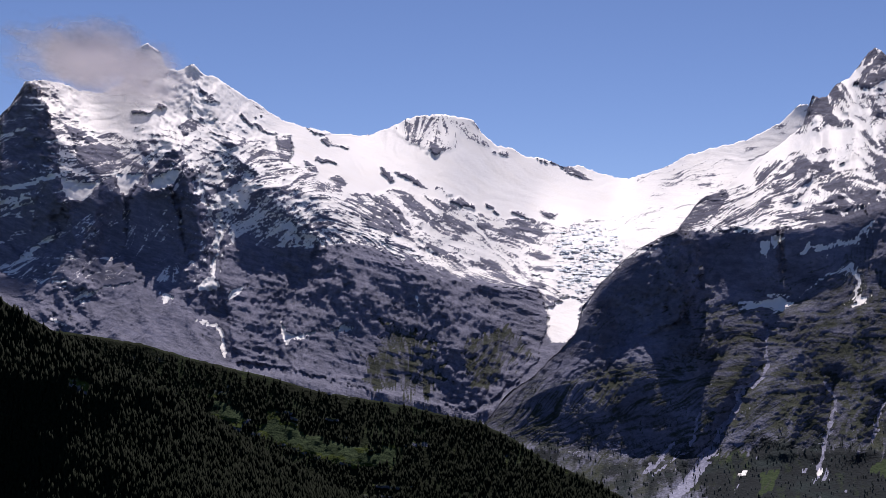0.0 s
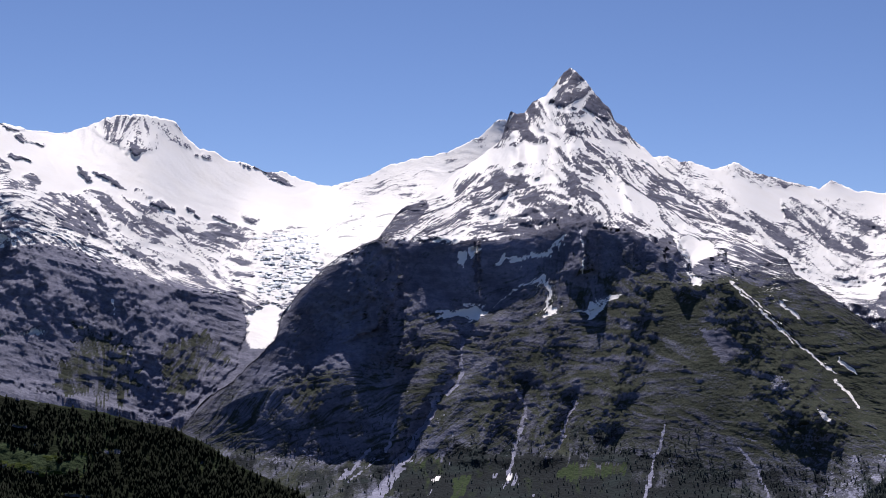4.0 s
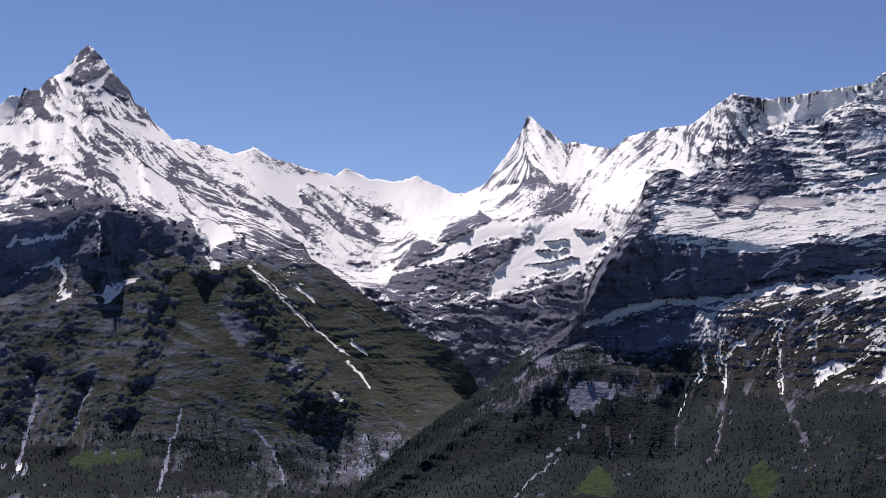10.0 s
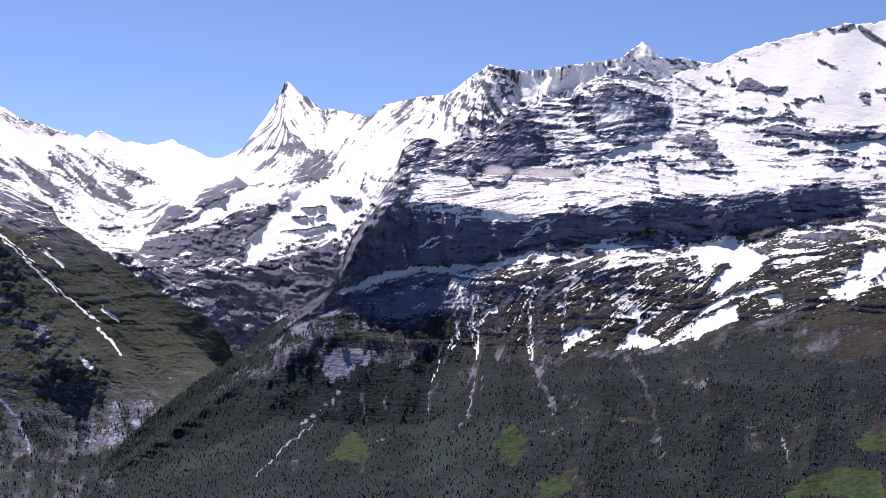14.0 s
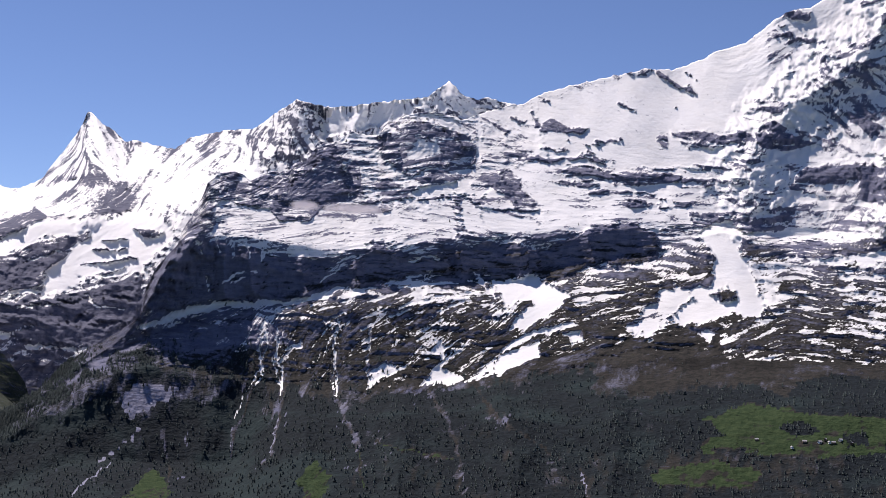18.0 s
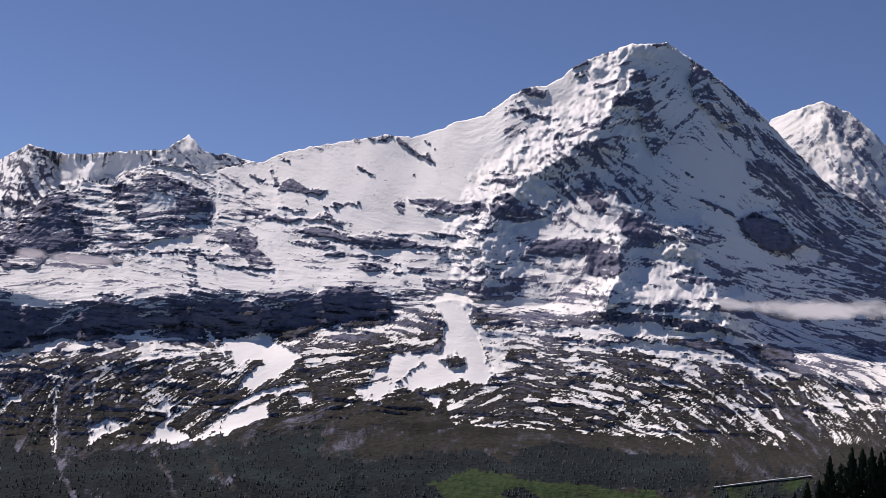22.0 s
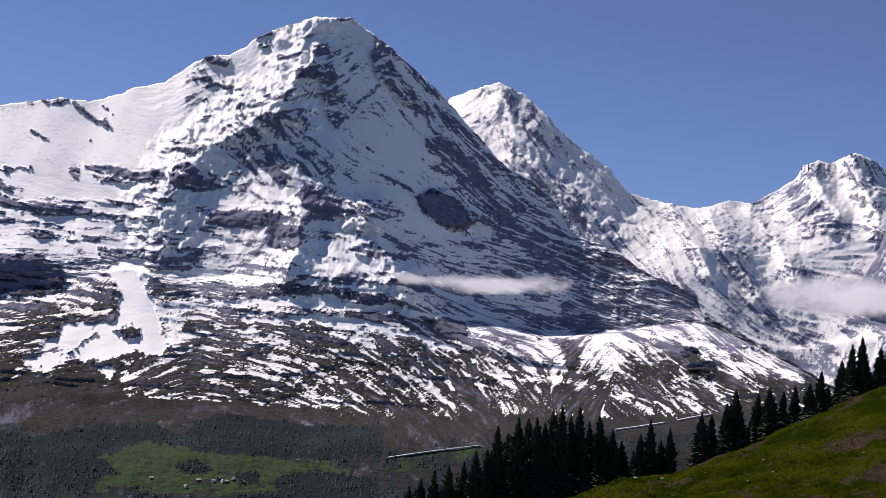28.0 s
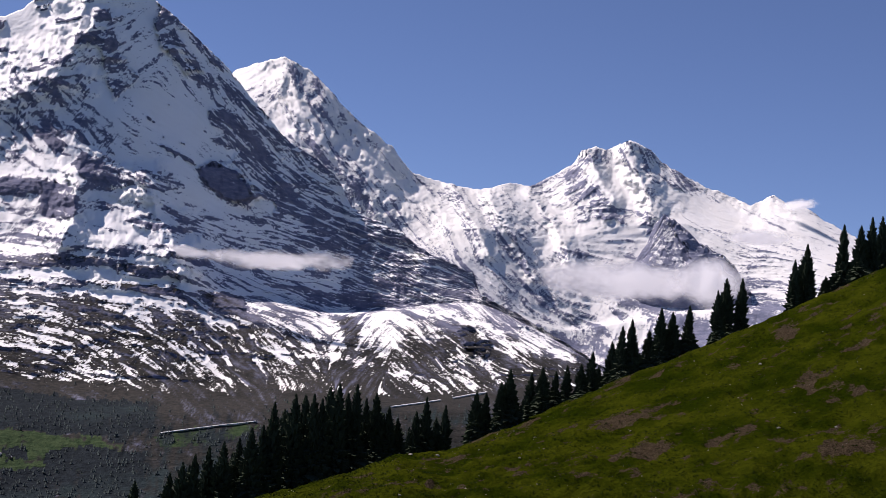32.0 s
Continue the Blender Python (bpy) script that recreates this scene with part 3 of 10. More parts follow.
wetterhorn_marks.append(("snow", "poly", 0.95, 0.05, [(93.63, 4.73), (94.46, 5.48), (94.72, 5.23), (94.05, 4.76)]))
wetterhorn_marks.append(("snow", "poly", 0.95, 0.05, [(90.23, 4.97), (90.95, 4.87), (91.62, 4.72), (91.78, 4.93), (91.17, 4.13), (90.56, 4.18)]))
wetterhorn_marks.append(("snow", "poly", 0.95, 0.05, [(92.3, 5.16), (93.18, 5.19), (92.84, 4.37), (92.52, 4.49)]))
wetterhorn_marks.append(("snow", "poly", 0.42, 0.2, [(95.45, 6.32), (97.93, 5.74), (99.89, 5.12), (101.64, 3.95), (103.29, 2.99), (103.41, 1.9), (98.63, 1.63), (96.48, 2.03), (95.92, 3.75)]))
wetterhorn_marks.append(("snow", "line", 0.8, 0.05, [(96.53, 5.49), (96.01, 4.4), (96.14, 3.21), (96.11, 2.46), (96.02, 1.59)]))
wetterhorn_marks.append(("snow", "poly", 1, 0.03, [(95.43, 0.87), (96.02, 1.44), (96.28, 0.99), (95.94, 0.84)]))
wetterhorn_marks.append(("snow", "poly", 1, 0.03, [(96.46, 0.26), (96.67, 0.85), (97.24, 1.09), (96.89, 0.63)]))
wetterhorn_marks.append(("snow", "line", 0.9, 0.03, [(95.35, -0.35), (96.2, -0.52), (96.4, -0.99), (96.47, -1.68)]))
wetterhorn_marks.append(("snow", "poly", 1, 0.03, [(94.02, 0.71), (94.48, 0.58), (94.21, 0.43)]))
wetterhorn_marks.append(("snow", "poly", 1, 0.03, [(98.49, -0.37), (98.93, -0.8), (99.96, -0.64), (99.64, -0.9), (99.27, -0.88), (98.93, -1.14)]))
wetterhorn_marks.append(("snow", "poly", 1, 0.03, [(100.53, -0.57), (100.83, -0.39), (101.44, -0.47), (100.94, -0.69)]))
wetterhorn_marks.append(("snow", "line", 0.9, 0.04, [(88.77, 1.77), (89.26, 2.43), (89.97, 2.72)]))
wetterhorn_marks.append(("snow", "line", 0.9, 0.04, [(90.79, 0.5), (91.24, 0.71), (91.65, 0.78)]))
wetterhorn_marks.append(("snow", "line", 0.9, 0.04, [(90.03, -0.36), (90.65, -0.5)]))
wetterhorn_marks.append(("snow", "line", 0.8, 0.03, [(88.12, 3.94), (89.29, 4.22)]))
wetterhorn_marks.append(("snow", "line", 0.8, 0.03, [(88.06, 6.48), (89.27, 6.85)]))
wetterhorn_marks.append(("snow", "poly", 1.05, 0.04, [(108.6, 0.03), (109.2, 0.58), (109.74, 0.78), (110.18, 0.55), (110.05, -0.43), (109.6, -1), (109.1, -1.01)]))
wetterhorn_marks.append(("snow", "poly", 0.9, 0.1, [(108.97, 3.26), (110.81, 3.59), (111.79, 3.05), (111.57, 1.97), (110.39, 0.87), (109.2, 0.86), (108.98, 1.95)]))
wetterhorn_marks.append(("snow", "line", 0.5, 0.05, [(102.39, 5.71), (103.38, 5.28), (104.3, 4.81)]))
wetterhorn_marks.append(("snow", "line", 0.5, 0.05, [(104.92, 4.54), (106.06, 4.2)]))
wetterhorn_marks.append(("snow", "line", 0.5, 0.05, [(106.89, 3.94), (107.99, 3.51), (108.75, 3.3)]))
wetterhorn_marks.append(("snow", "line", 0.5, 0.05, [(101.96, 4.83), (102.73, 4.51), (103.5, 4.26)]))
wetterhorn_marks.append(("snow", "line", 0.5, 0.07, [(102.95, 3.9), (104.27, 3.44), (105.81, 3.19)]))
wetterhorn_marks.append(("snow", "line", 0.5, 0.04, [(108.59, 4.04), (109.25, 3.85)]))
wetterhorn_marks.append(("snow", "line", 0.5, 0.05, [(109.28, 5.87), (109.93, 5.54), (110.63, 5.15)]))
wetterhorn_marks.append(("snow", "line", 0.3, 0.1, [(104.94, 2.57), (106.25, 2.26), (108.43, 1.95)]))
wetterhorn_marks.append(("snow", "line", 0.3, 0.08, [(107.34, 2.81), (108.65, 2.6)]))
wetterhorn_marks.append(("snow", "poly", 0.35, 0.1, [(95.62, 8.89), (96.16, 8.7), (97.03, 7.76), (96.82, 7.43), (95.74, 8.15)]))
wetterhorn_marks.append(("snow", "poly", 0.7, 0.12, [(102.48, 7.12), (103.68, 7.65), (105.94, 7.52), (106.65, 6.55), (105.12, 6.45), (104.24, 6.82)]))
wetterhorn_marks.append(("rib", "line", 60, 0.9, [(89.27, 8.6), (90, 6.35), (90.45, 4.47), (90.6, 1.72), (90.44, -0.18)]))
wetterhorn_marks.append(("rib", "line", 75, 0.8, [(94.49, 6.19), (94.94, 4.8), (95.5, 3.31), (95.85, 1.16)]))
wetterhorn_marks.append(("rib", "line", 40, 0.5, [(91.79, 4.3), (91.2, 2.79), (91.13, 1.09)]))
wetterhorn_marks.append(("rib", "line", 50, 1, [(95.14, 9.43), (96.4, 6.78), (97.94, 4.87), (99.92, 2.95), (101.68, 0.79)]))
wetterhorn_marks.append(("rib", "line", -35, 0.5, [(96.32, 5.48), (96.1, 2.67), (96.02, 1.16), (96.43, -1.85)]))
wetterhorn_marks.append(("rib", "line", 45, 1.2, [(102.97, 2.77), (105.18, -0.04), (106.07, -2.64)]))
wetterhorn_marks.append(("rib", "line", -50, 1, [(99.92, 2.51), (98.66, -0.11), (98.05, -2.27)]))
wetterhorn_marks.append(("turf", "poly", 0.55, 0.3, [(102.56, -0.07), (104.32, -0.92), (105.2, -2.65), (103.9, -3.1), (101.72, -2.68)]))
wetterhorn_marks.append(("crag", "poly", 0.7, 0.1, [(108.97, 3.26), (109.73, 3.52), (110.81, 3.63), (111.79, 3.05), (111.68, 2.01), (110.82, 1.31), (110.18, 0.76), (109.09, 0.97)]))
wetterhorn_marks.append(("snow", "poly", 0.62, 0.2, [(100.76, 5.14), (102.94, 5.6), (107.33, 4.12), (109.08, 3.26), (108.87, 1.73), (106.26, 1.71), (103.84, 2.78), (101.65, 3.84)]))
wetterhorn_marks.append(("rib", "line", 28, 0.35, [(90.25, 4.21), (91.48, 4.2)]))
wetterhorn_marks.append(("rib", "line", 20, 0.25, [(92.38, 4.4), (92.94, 4.39)]))
wetterhorn_marks.append(("rib", "line", 25, 0.3, [(93.5, 4.64), (94.3, 4.79)]))
wetterhorn_marks.append(("rib", "line", 20, 0.3, [(96.84, 6.57), (97.5, 5.51), (97.95, 4.44)]))
wetterhorn_marks.append(("rib", "line", 18, 0.3, [(99.01, 5.54), (99.89, 4.47), (100.78, 3.4)]))
schreckhorn_marks = []
schreckhorn_marks.append(("snow", "poly", 0.34, 0.08, [(121.17, 10.07), (120.36, 8.8), (120.84, 8.6), (121.95, 8.31), (122.83, 7.9), (123.41, 7.39), (122.62, 8.67), (121.66, 9.69)]))
schreckhorn_marks.append(("snow", "poly", 0.42, 0.06, [(118.72, 8.5), (117.97, 7.53), (119.06, 7.71), (119.81, 7.27), (119.31, 8.17)]))
schreckhorn_marks.append(("snow", "line", 1, 0.08, [(121.28, 8.67), (122.57, 7.76), (123.9, 6.83), (124.9, 6.02)]))
schreckhorn_marks.append(("snow", "line", 0.95, 0.1, [(119.72, 7.77), (120.39, 7.2), (120.18, 6.59)]))
schreckhorn_marks.append(("snow", "poly", 0.36, 0.07, [(113.8, 3.39), (114.53, 4.58), (115.59, 5), (115.91, 4.27), (115.46, 3.43)]))
schreckhorn_marks.append(("snow", "poly", 1, 0.15, [(112.42, 4.97), (114.54, 5.79), (117.34, 6.48), (118.43, 6.33), (116.49, 5.41), (114.78, 4.61), (113.74, 3.5), (111.84, 2.59), (111.41, 2.9)]))
schreckhorn_marks.append(("snow", "poly", 0.5, 0.15, [(116.08, 4.75), (117.36, 5.65), (119.09, 6.35), (120.85, 5.95), (121.75, 4.66), (121.32, 4.11), (119.15, 3.52), (116.11, 3.45)]))
schreckhorn_marks.append(("snow", "poly", 0.85, 0.08, [(117.05, 4.99), (118.01, 5.67), (118.24, 5.24), (117.38, 4.68)]))
schreckhorn_marks.append(("snow", "poly", 0.8, 0.2, [(122.17, 5.76), (123.48, 5.56), (124.81, 4.71), (124.82, 3.95), (123.07, 4.25), (122.18, 5.1)]))
schreckhorn_marks.append(("snow", "line", 0.9, 0.03, [(115.82, 2.9), (115.96, 2.4)]))
schreckhorn_marks.append(("snow", "line", 0.9, 0.025, [(116.94, 3.08), (117.17, 2.34)]))
schreckhorn_marks.append(("snow", "line", 0.9, 0.025, [(117.63, 3.05), (117.75, 2.62)]))
schreckhorn_marks.append(("snow", "line", 0.8, 0.025, [(118.68, 3.07), (118.43, 2.46)]))
schreckhorn_marks.append(("snow", "line", 0.8, 0.025, [(120.46, 3.28), (120.25, 2.78)]))
schreckhorn_marks.append(("snow", "poly", 1, 0.05, [(125.09, 3.54), (125.81, 3.68), (126.75, 3.43), (126.69, 2.95), (125.83, 2.41), (125.38, 3.08)]))
schreckhorn_marks.append(("snow", "poly", 1, 0.03, [(125.72, 2.24), (126.33, 2.11), (126.05, 1.76)]))
schreckhorn_marks.append(("snow", "poly", 0.7, 0.04, [(116.13, 0.58), (117.03, 0.64), (117.24, 0.97), (118.11, 1.1), (117.95, 0.44), (117.47, 0.26), (116.82, 0.47)]))
schreckhorn_marks.append(("snow", "line", 0.9, 0.03, [(120.22, 2.12), (119.4, 1.78), (118.54, 1.33)]))
schreckhorn_marks.append(("snow", "line", 1, 0.025, [(120.22, 2.12), (120.54, 1.14), (120.29, 0.7)]))
schreckhorn_marks.append(("snow", "poly", 0.7, 0.04, [(121.86, 0.73), (122.2, 1.28), (123.12, 1.36), (122.69, 1.1), (122.09, 0.39)]))
schreckhorn_marks.append(("snow", "line", 1, 0.018, [(127.35, 2), (128.38, 1.14), (129.75, -0.22)]))
schreckhorn_marks.append(("snow", "line", 1, 0.03, [(129.75, -0.22), (130.51, -0.85), (131.16, -1.4)]))
schreckhorn_marks.append(("snow", "line", 0.9, 0.028, [(131.26, -1.65), (131.63, -2.16), (132.06, -2.53)]))
schreckhorn_marks.append(("snow", "line", 1, 0.03, [(129.16, 1.29), (129.9, 0.65)]))
schreckhorn_marks.append(("snow", "line", 1, 0.03, [(131.41, -0.88), (131.9, -1.34)]))
schreckhorn_marks.append(("snow", "line", 1, 0.03, [(130.64, -2.78), (131.02, -3.07)]))
schreckhorn_marks.append(("snow", "poly", 1, 0.03, [(118.86, -5.84), (119.15, -5.48), (119.16, -5.71)]))
schreckhorn_marks.append(("snow", "poly", 1, 0.03, [(116.06, -5.89), (116.35, -5.65), (116.32, -5.93)]))
schreckhorn_marks.append(("snow", "line", 1, 0.02, [(116.83, -4), (116.92, -4.22)]))
schreckhorn_marks.append(("scree", "line", 0.9, 0.05, [(117.16, -0.44), (117.19, -1.74), (116.67, -2.61)]))
schreckhorn_marks.append(("scree", "line", 1, 0.1, [(116.25, -2.83), (115.94, -3.58), (115.21, -4.66)]))
schreckhorn_marks.append(("scree", "line", 1, 0.2, [(115.01, -4.98), (114.5, -5.83), (113.67, -6.89)]))
schreckhorn_marks.append(("scree", "line", 0.9, 0.07, [(119.26, -2.36), (119.71, -3.11), (119.31, -4.51), (118.99, -5.8)]))
schreckhorn_marks.append(("scree", "line", 0.85, 0.05, [(121.55, -2.75), (121.14, -3.84), (121, -4.38)]))
schreckhorn_marks.append(("scree", "line", 0.8, 0.05, [(114.66, -3.6), (114.32, -4.88)]))
schreckhorn_marks.append(("scree", "line", 0.8, 0.06, [(113.62, -4.78), (113, -5.62), (112.59, -5.94)]))
schreckhorn_marks.append(("scree", "line", 0.8, 0.06, [(124.94, -3.55), (124.53, -5.07), (124.16, -6.57)]))
schreckhorn_marks.append(("scree", "line", 0.8, 0.06, [(127.65, -4.25), (128.42, -4.98), (128.86, -6.24)]))
schreckhorn_marks.append(("scree", "poly", 0.45, 0.15, [(130.98, -4.69), (132.03, -4.23), (133.3, -4.41), (132.88, -5.47), (131.84, -6.14), (130.78, -5.97)]))
schreckhorn_marks.append(("scree", "poly", 0.4, 0.1, [(133.71, -3.44), (134.95, -2.88), (135.57, -3.07), (134.96, -3.72), (133.92, -3.86)]))
schreckhorn_marks.append(("scree", "poly", 0.45, 0.08, [(128.48, -1.54), (129.45, -1.63), (129.67, -2.12), (128.7, -2.14)]))
schreckhorn_marks.append(("scree", "poly", 0.45, 0.12, [(109.54, -5.2), (110.98, -4.57), (112.47, -5.2), (112.06, -5.63), (110.59, -5.52)]))
schreckhorn_marks.append(("turf", "poly", 0.15, 0.3, [(110.81, 1.81), (114.39, 2.97), (117.43, 2.39), (116.6, 0.85), (113.8, 0.8), (114.49, -1.34), (110.91, -1.82), (108.86, -2.69), (109.43, -0.99)]))
schreckhorn_marks.append(("turf", "poly", 0.7, 0.2, [(123.99, 1.42), (127.04, 1.47), (129.22, -0.23), (131.37, -1.91), (133.07, -2.72), (131.39, -3.62), (128.82, -2.82), (126.64, -1.58), (124.88, 0.13)]))
schreckhorn_marks.append(("turf", "poly", 1.25, 0.2, [(114.19, -6.47), (115.01, -5.19), (116.72, -4.97), (119.32, -5.37), (123.44, -4.98), (123.68, -6.37), (120.65, -6.89)]))
schreckhorn_marks.append(("wood", "poly", 0.75, 0.25, [(114.6, -5.83), (117.58, -4.53), (120.62, -4.92), (123.43, -4.45), (126.26, -5.03), (127.15, -6.71), (114.63, -6.93)]))
schreckhorn_marks.append(("wood", "poly", 0.1, 0.08, [(120.63, -5.56), (121.92, -5.05), (123.49, -5.02), (123.45, -5.43), (121.5, -5.68)]))
schreckhorn_marks.append(("wood", "poly", 0.1, 0.06, [(116.96, -5.82), (117.56, -5.71), (117.29, -6.45), (116.87, -6.63)]))
schreckhorn_marks.append(("turf", "poly", 0.1, 0.1, [(126.19, 0.15), (127.05, 0.17), (127.93, -0.68), (127.07, -1.13)]))
schreckhorn_marks.append(("rib", "line", 55, 0.45, [(121.12, 8.99), (121, 7.26), (121.47, 5.53), (121.87, 4.12), (121.72, 2.48)]))
schreckhorn_marks.append(("rib", "line", 45, 0.35, [(125.48, 3.63), (125.17, 2.75), (125.62, 1.67)]))
schreckhorn_marks.append(("rib", "line", 60, 0.8, [(113.85, 3.39), (113.79, 1.23), (114.48, -0.91)]))
schreckhorn_marks.append(("rib", "line", 40, 0.5, [(123.51, 3.82), (123.76, 1.86)]))
schreckhorn_marks.append(("rib", "line", -30, 0.35, [(117.16, -0.22), (117.08, -1.74), (115.83, -3.59), (114.19, -6.26)]))
schreckhorn_marks.append(("rib", "line", -25, 0.3, [(119.58, -2.13), (119.5, -3.43), (118.99, -5.8)]))
schreckhorn_marks.append(("rib", "line", -25, 0.3, [(121.44, -2.54), (121.04, -4.49)]))
schreckhorn_marks.append(("rib", "line", 30, 0.5, [(118.35, 0.02), (118.62, -2.58), (117.8, -4.96)]))
schreckhorn_marks.append(("rib", "line", 30, 0.5, [(120.52, 0.05), (120.57, -2.55), (120.4, -4.71)]))
schreckhorn_marks.append(("rib", "line", 35, 0.6, [(123.78, 0.98), (123.38, -1.2), (122.76, -3.38)]))
schreckhorn_marks.append(("rib", "line", -40, 0.8, [(111.91, -0.1), (111.12, -2.03)]))
schreckhorn_marks.append(("rib", "line", 45, 0.9, [(127.36, 1.91), (129.01, -1.1), (130.32, -3.22)]))
schreckhorn_marks.append(("rib", "line", 30, 0.4, [(115.64, 4.96), (116.11, 3.45)]))
schreckhorn_marks.append(("rib", "line", 40, 0.4, [(118.72, 8.46), (119.08, 6.78), (118.25, 4.59)]))
schreckhorn_marks.append(("wall", "poly", 10, 0.05, [(110.41, 1.16), (111.85, 2.48), (113.96, 3.31), (114.5, 2.98), (114.65, 1.25), (113.82, -0.06), (110.91, -1.82), (109.25, -2.05)]))
schreckhorn_marks.append(("wall", "poly", -10, 0.05, [(114.65, 3.15), (116.11, 3.41), (117.45, 3.37), (117.67, 1.31), (116.16, 0.85), (114.86, 1.25)]))
schreckhorn_marks.append(("wall", "poly", 15, 0.05, [(117.73, 3.38), (119.37, 3.48), (120.45, 3.87), (121.43, 4.17), (121.79, 2.48), (120.27, 2.01), (119.4, 1.56), (117.89, 1.31)]))
schreckhorn_marks.append(("wall", "poly", -10, 0.05, [(121.85, 3.83), (122.64, 3.89), (124.39, 3.66), (124.84, 3.18), (124.96, 1.88), (123.98, 1.86), (122.67, 2.06), (121.94, 2.26)]))
schreckhorn_marks.append(("wall", "poly", -25, 0.03, [(124.98, 3.45), (125.37, 3.56), (125.71, 2.98), (125.86, 1.67), (125.01, 1.7)]))
schreckhorn_marks.append(("wall", "poly", 0, 0.04, [(126.54, 2.77), (127.01, 3.1), (127.42, 2.13), (126.71, 1.64)]))
schreckhorn_marks.append(("crag", "poly", -0.7, 0.3, [(123.77, 1.64), (127.46, 1.91), (131.37, -1.48), (133.28, -3.14), (130.97, -4.05), (127.1, -2.86), (124.01, 0.12)]))
schreckhorn_marks.append(("rib", "line", 25, 0.25, [(120.39, 7.24), (120.2, 5.72), (119.57, 4.4)]))
schreckhorn_marks.append(("rib", "line", 25, 0.25, [(122.36, 7.28), (123.26, 5.77), (123.73, 4.26)]))
schreckhorn_marks.append(("rib", "line", 20, 0.2, [(119.09, 6.13), (118.25, 4.8), (117.84, 3.71)]))
finsteraarhorn_marks = []
finsteraarhorn_marks.append(("snow", "poly", 0.45, 0.08, [(134.52, 2.96), (135.09, 3.69), (136.05, 4.16), (136.32, 3.8), (135.85, 3.35), (134.68, 2.75)]))
finsteraarhorn_marks.append(("snow", "poly", 0.45, 0.1, [(138.18, 4.29), (138.68, 5), (139.55, 5.5), (140.01, 4.56), (139.1, 4.23)]))
finsteraarhorn_marks.append(("snow", "poly", 0.38, 0.1, [(132.71, 1.78), (133.71, 2.63), (134.57, 2.75), (136.3, 2.97), (138.25, 3.42), (138.36, 3.07), (137.18, 2.34), (136.88, 1.57), (135.05, 1.2), (133.33, 0.98)]))
finsteraarhorn_marks.append(("snow", "poly", 0.38, 0.15, [(132.91, 0.7), (136.36, 0.58), (139.4, 1.09), (140.28, 0.9), (139.89, -1.08), (136.4, -0.72), (133.8, -0.46)]))
finsteraarhorn_marks.append(("snow", "line", 0.9, 0.06, [(133.19, 0.06), (134.01, -0.13), (135.19, 0.11)]))
finsteraarhorn_marks.append(("snow", "line", 0.95, 0.08, [(134.63, 0.71), (136.35, 0.97), (137.21, 1.58), (138.94, 2.06), (140.46, 2.21)]))
finsteraarhorn_marks.append(("snow", "poly", 0.64, 0.1, [(136.03, 1.01), (137.18, 2.34), (139.35, 2.84), (140.66, 2.87), (140.46, 2.21), (138.07, 1.71), (136.8, 0.7)]))
finsteraarhorn_marks.append(("snow", "line", 0.9, 0.04, [(136.52, -0.98), (137.28, -1.01), (138.47, -1.04)]))
finsteraarhorn_marks.append(("snow", "line", 0.9, 0.03, [(138.14, 0.97), (138.71, 0.53), (139.74, 0.51)]))
finsteraarhorn_marks.append(("snow", "line", 0.9, 0.04, [(134.38, 1.83), (136, 2.14), (137.18, 2.67)]))
finsteraarhorn_marks.append(("snow", "poly", 0.85, 0.1, [(136.5, 3.63), (138.01, 4), (139.32, 3.93), (138.03, 3.46), (136.51, 3.09)]))
finsteraarhorn_marks.append(("snow", "poly", 0.45, 0.1, [(137.91, 7.62), (137.08, 6.25), (136.35, 5.1), (137.53, 5.49), (138.27, 6.68), (138.53, 7.43)]))
finsteraarhorn_marks.append(("snow", "poly", 0.5, 0.12, [(145.94, 8.8), (144.81, 7.92), (144.38, 7.42), (145.37, 7.22), (147.11, 7.09), (147.63, 8.21), (146.75, 8.57)]))
finsteraarhorn_marks.append(("rib", "line", 90, 0.5, [(138.08, 7.91), (138.59, 6.84), (139.28, 5.67)]))
finsteraarhorn_marks.append(("rib", "line", 50, 0.5, [(145.94, 8.8), (145.79, 7.76), (144.95, 6.45)]))
finsteraarhorn_marks.append(("rib", "line", -80, 0.8, [(135.37, 5.11), (134.32, 3.99), (132.03, 1.76)]))
finsteraarhorn_marks.append(("rib", "line", 50, 0.4, [(139.68, 6.88), (139.93, 5.91)]))
finsteraarhorn_marks.append(("rib", "line", 50, 0.35, [(138.01, 3.89), (140.15, 5.69), (142.74, 7.28)]))
finsteraarhorn_marks.append(("wall", "poly", 10, 0.05, [(133.24, 0.56), (136.37, 0.54), (139.4, 1.01), (140.17, 0.74), (139.86, 0.23), (136.37, 0.21), (133.57, 0.14)]))
finsteraarhorn_marks.append(("wall", "poly", 0, 0.05, [(133.8, -0.18), (136.38, -0.12), (139.43, -0.04), (139.78, -0.97), (136.4, -0.77), (134.02, -0.5)]))
finsteraarhorn_marks.append(("snow", "poly", 0.5, 0.2, [(124.43, 5.8), (126.48, 5.17), (128.56, 4.85), (131.32, 4.1), (133.7, 3.22), (133.5, 2.67), (129.68, 2.54), (127.15, 3.62), (124.48, 4.24)]))
finsteraarhorn_marks.append(("snow", "poly", 0.58, 0.12, [(137.07, 6.47), (137.92, 7.26), (139.24, 7.08), (139.7, 6.12), (139.07, 5.23), (137.11, 5.17)]))
finsteraarhorn_marks.append(("snow", "poly", 1, 0.03, [(137.81, 7.36), (138.08, 8.02), (138.66, 7.39)]))
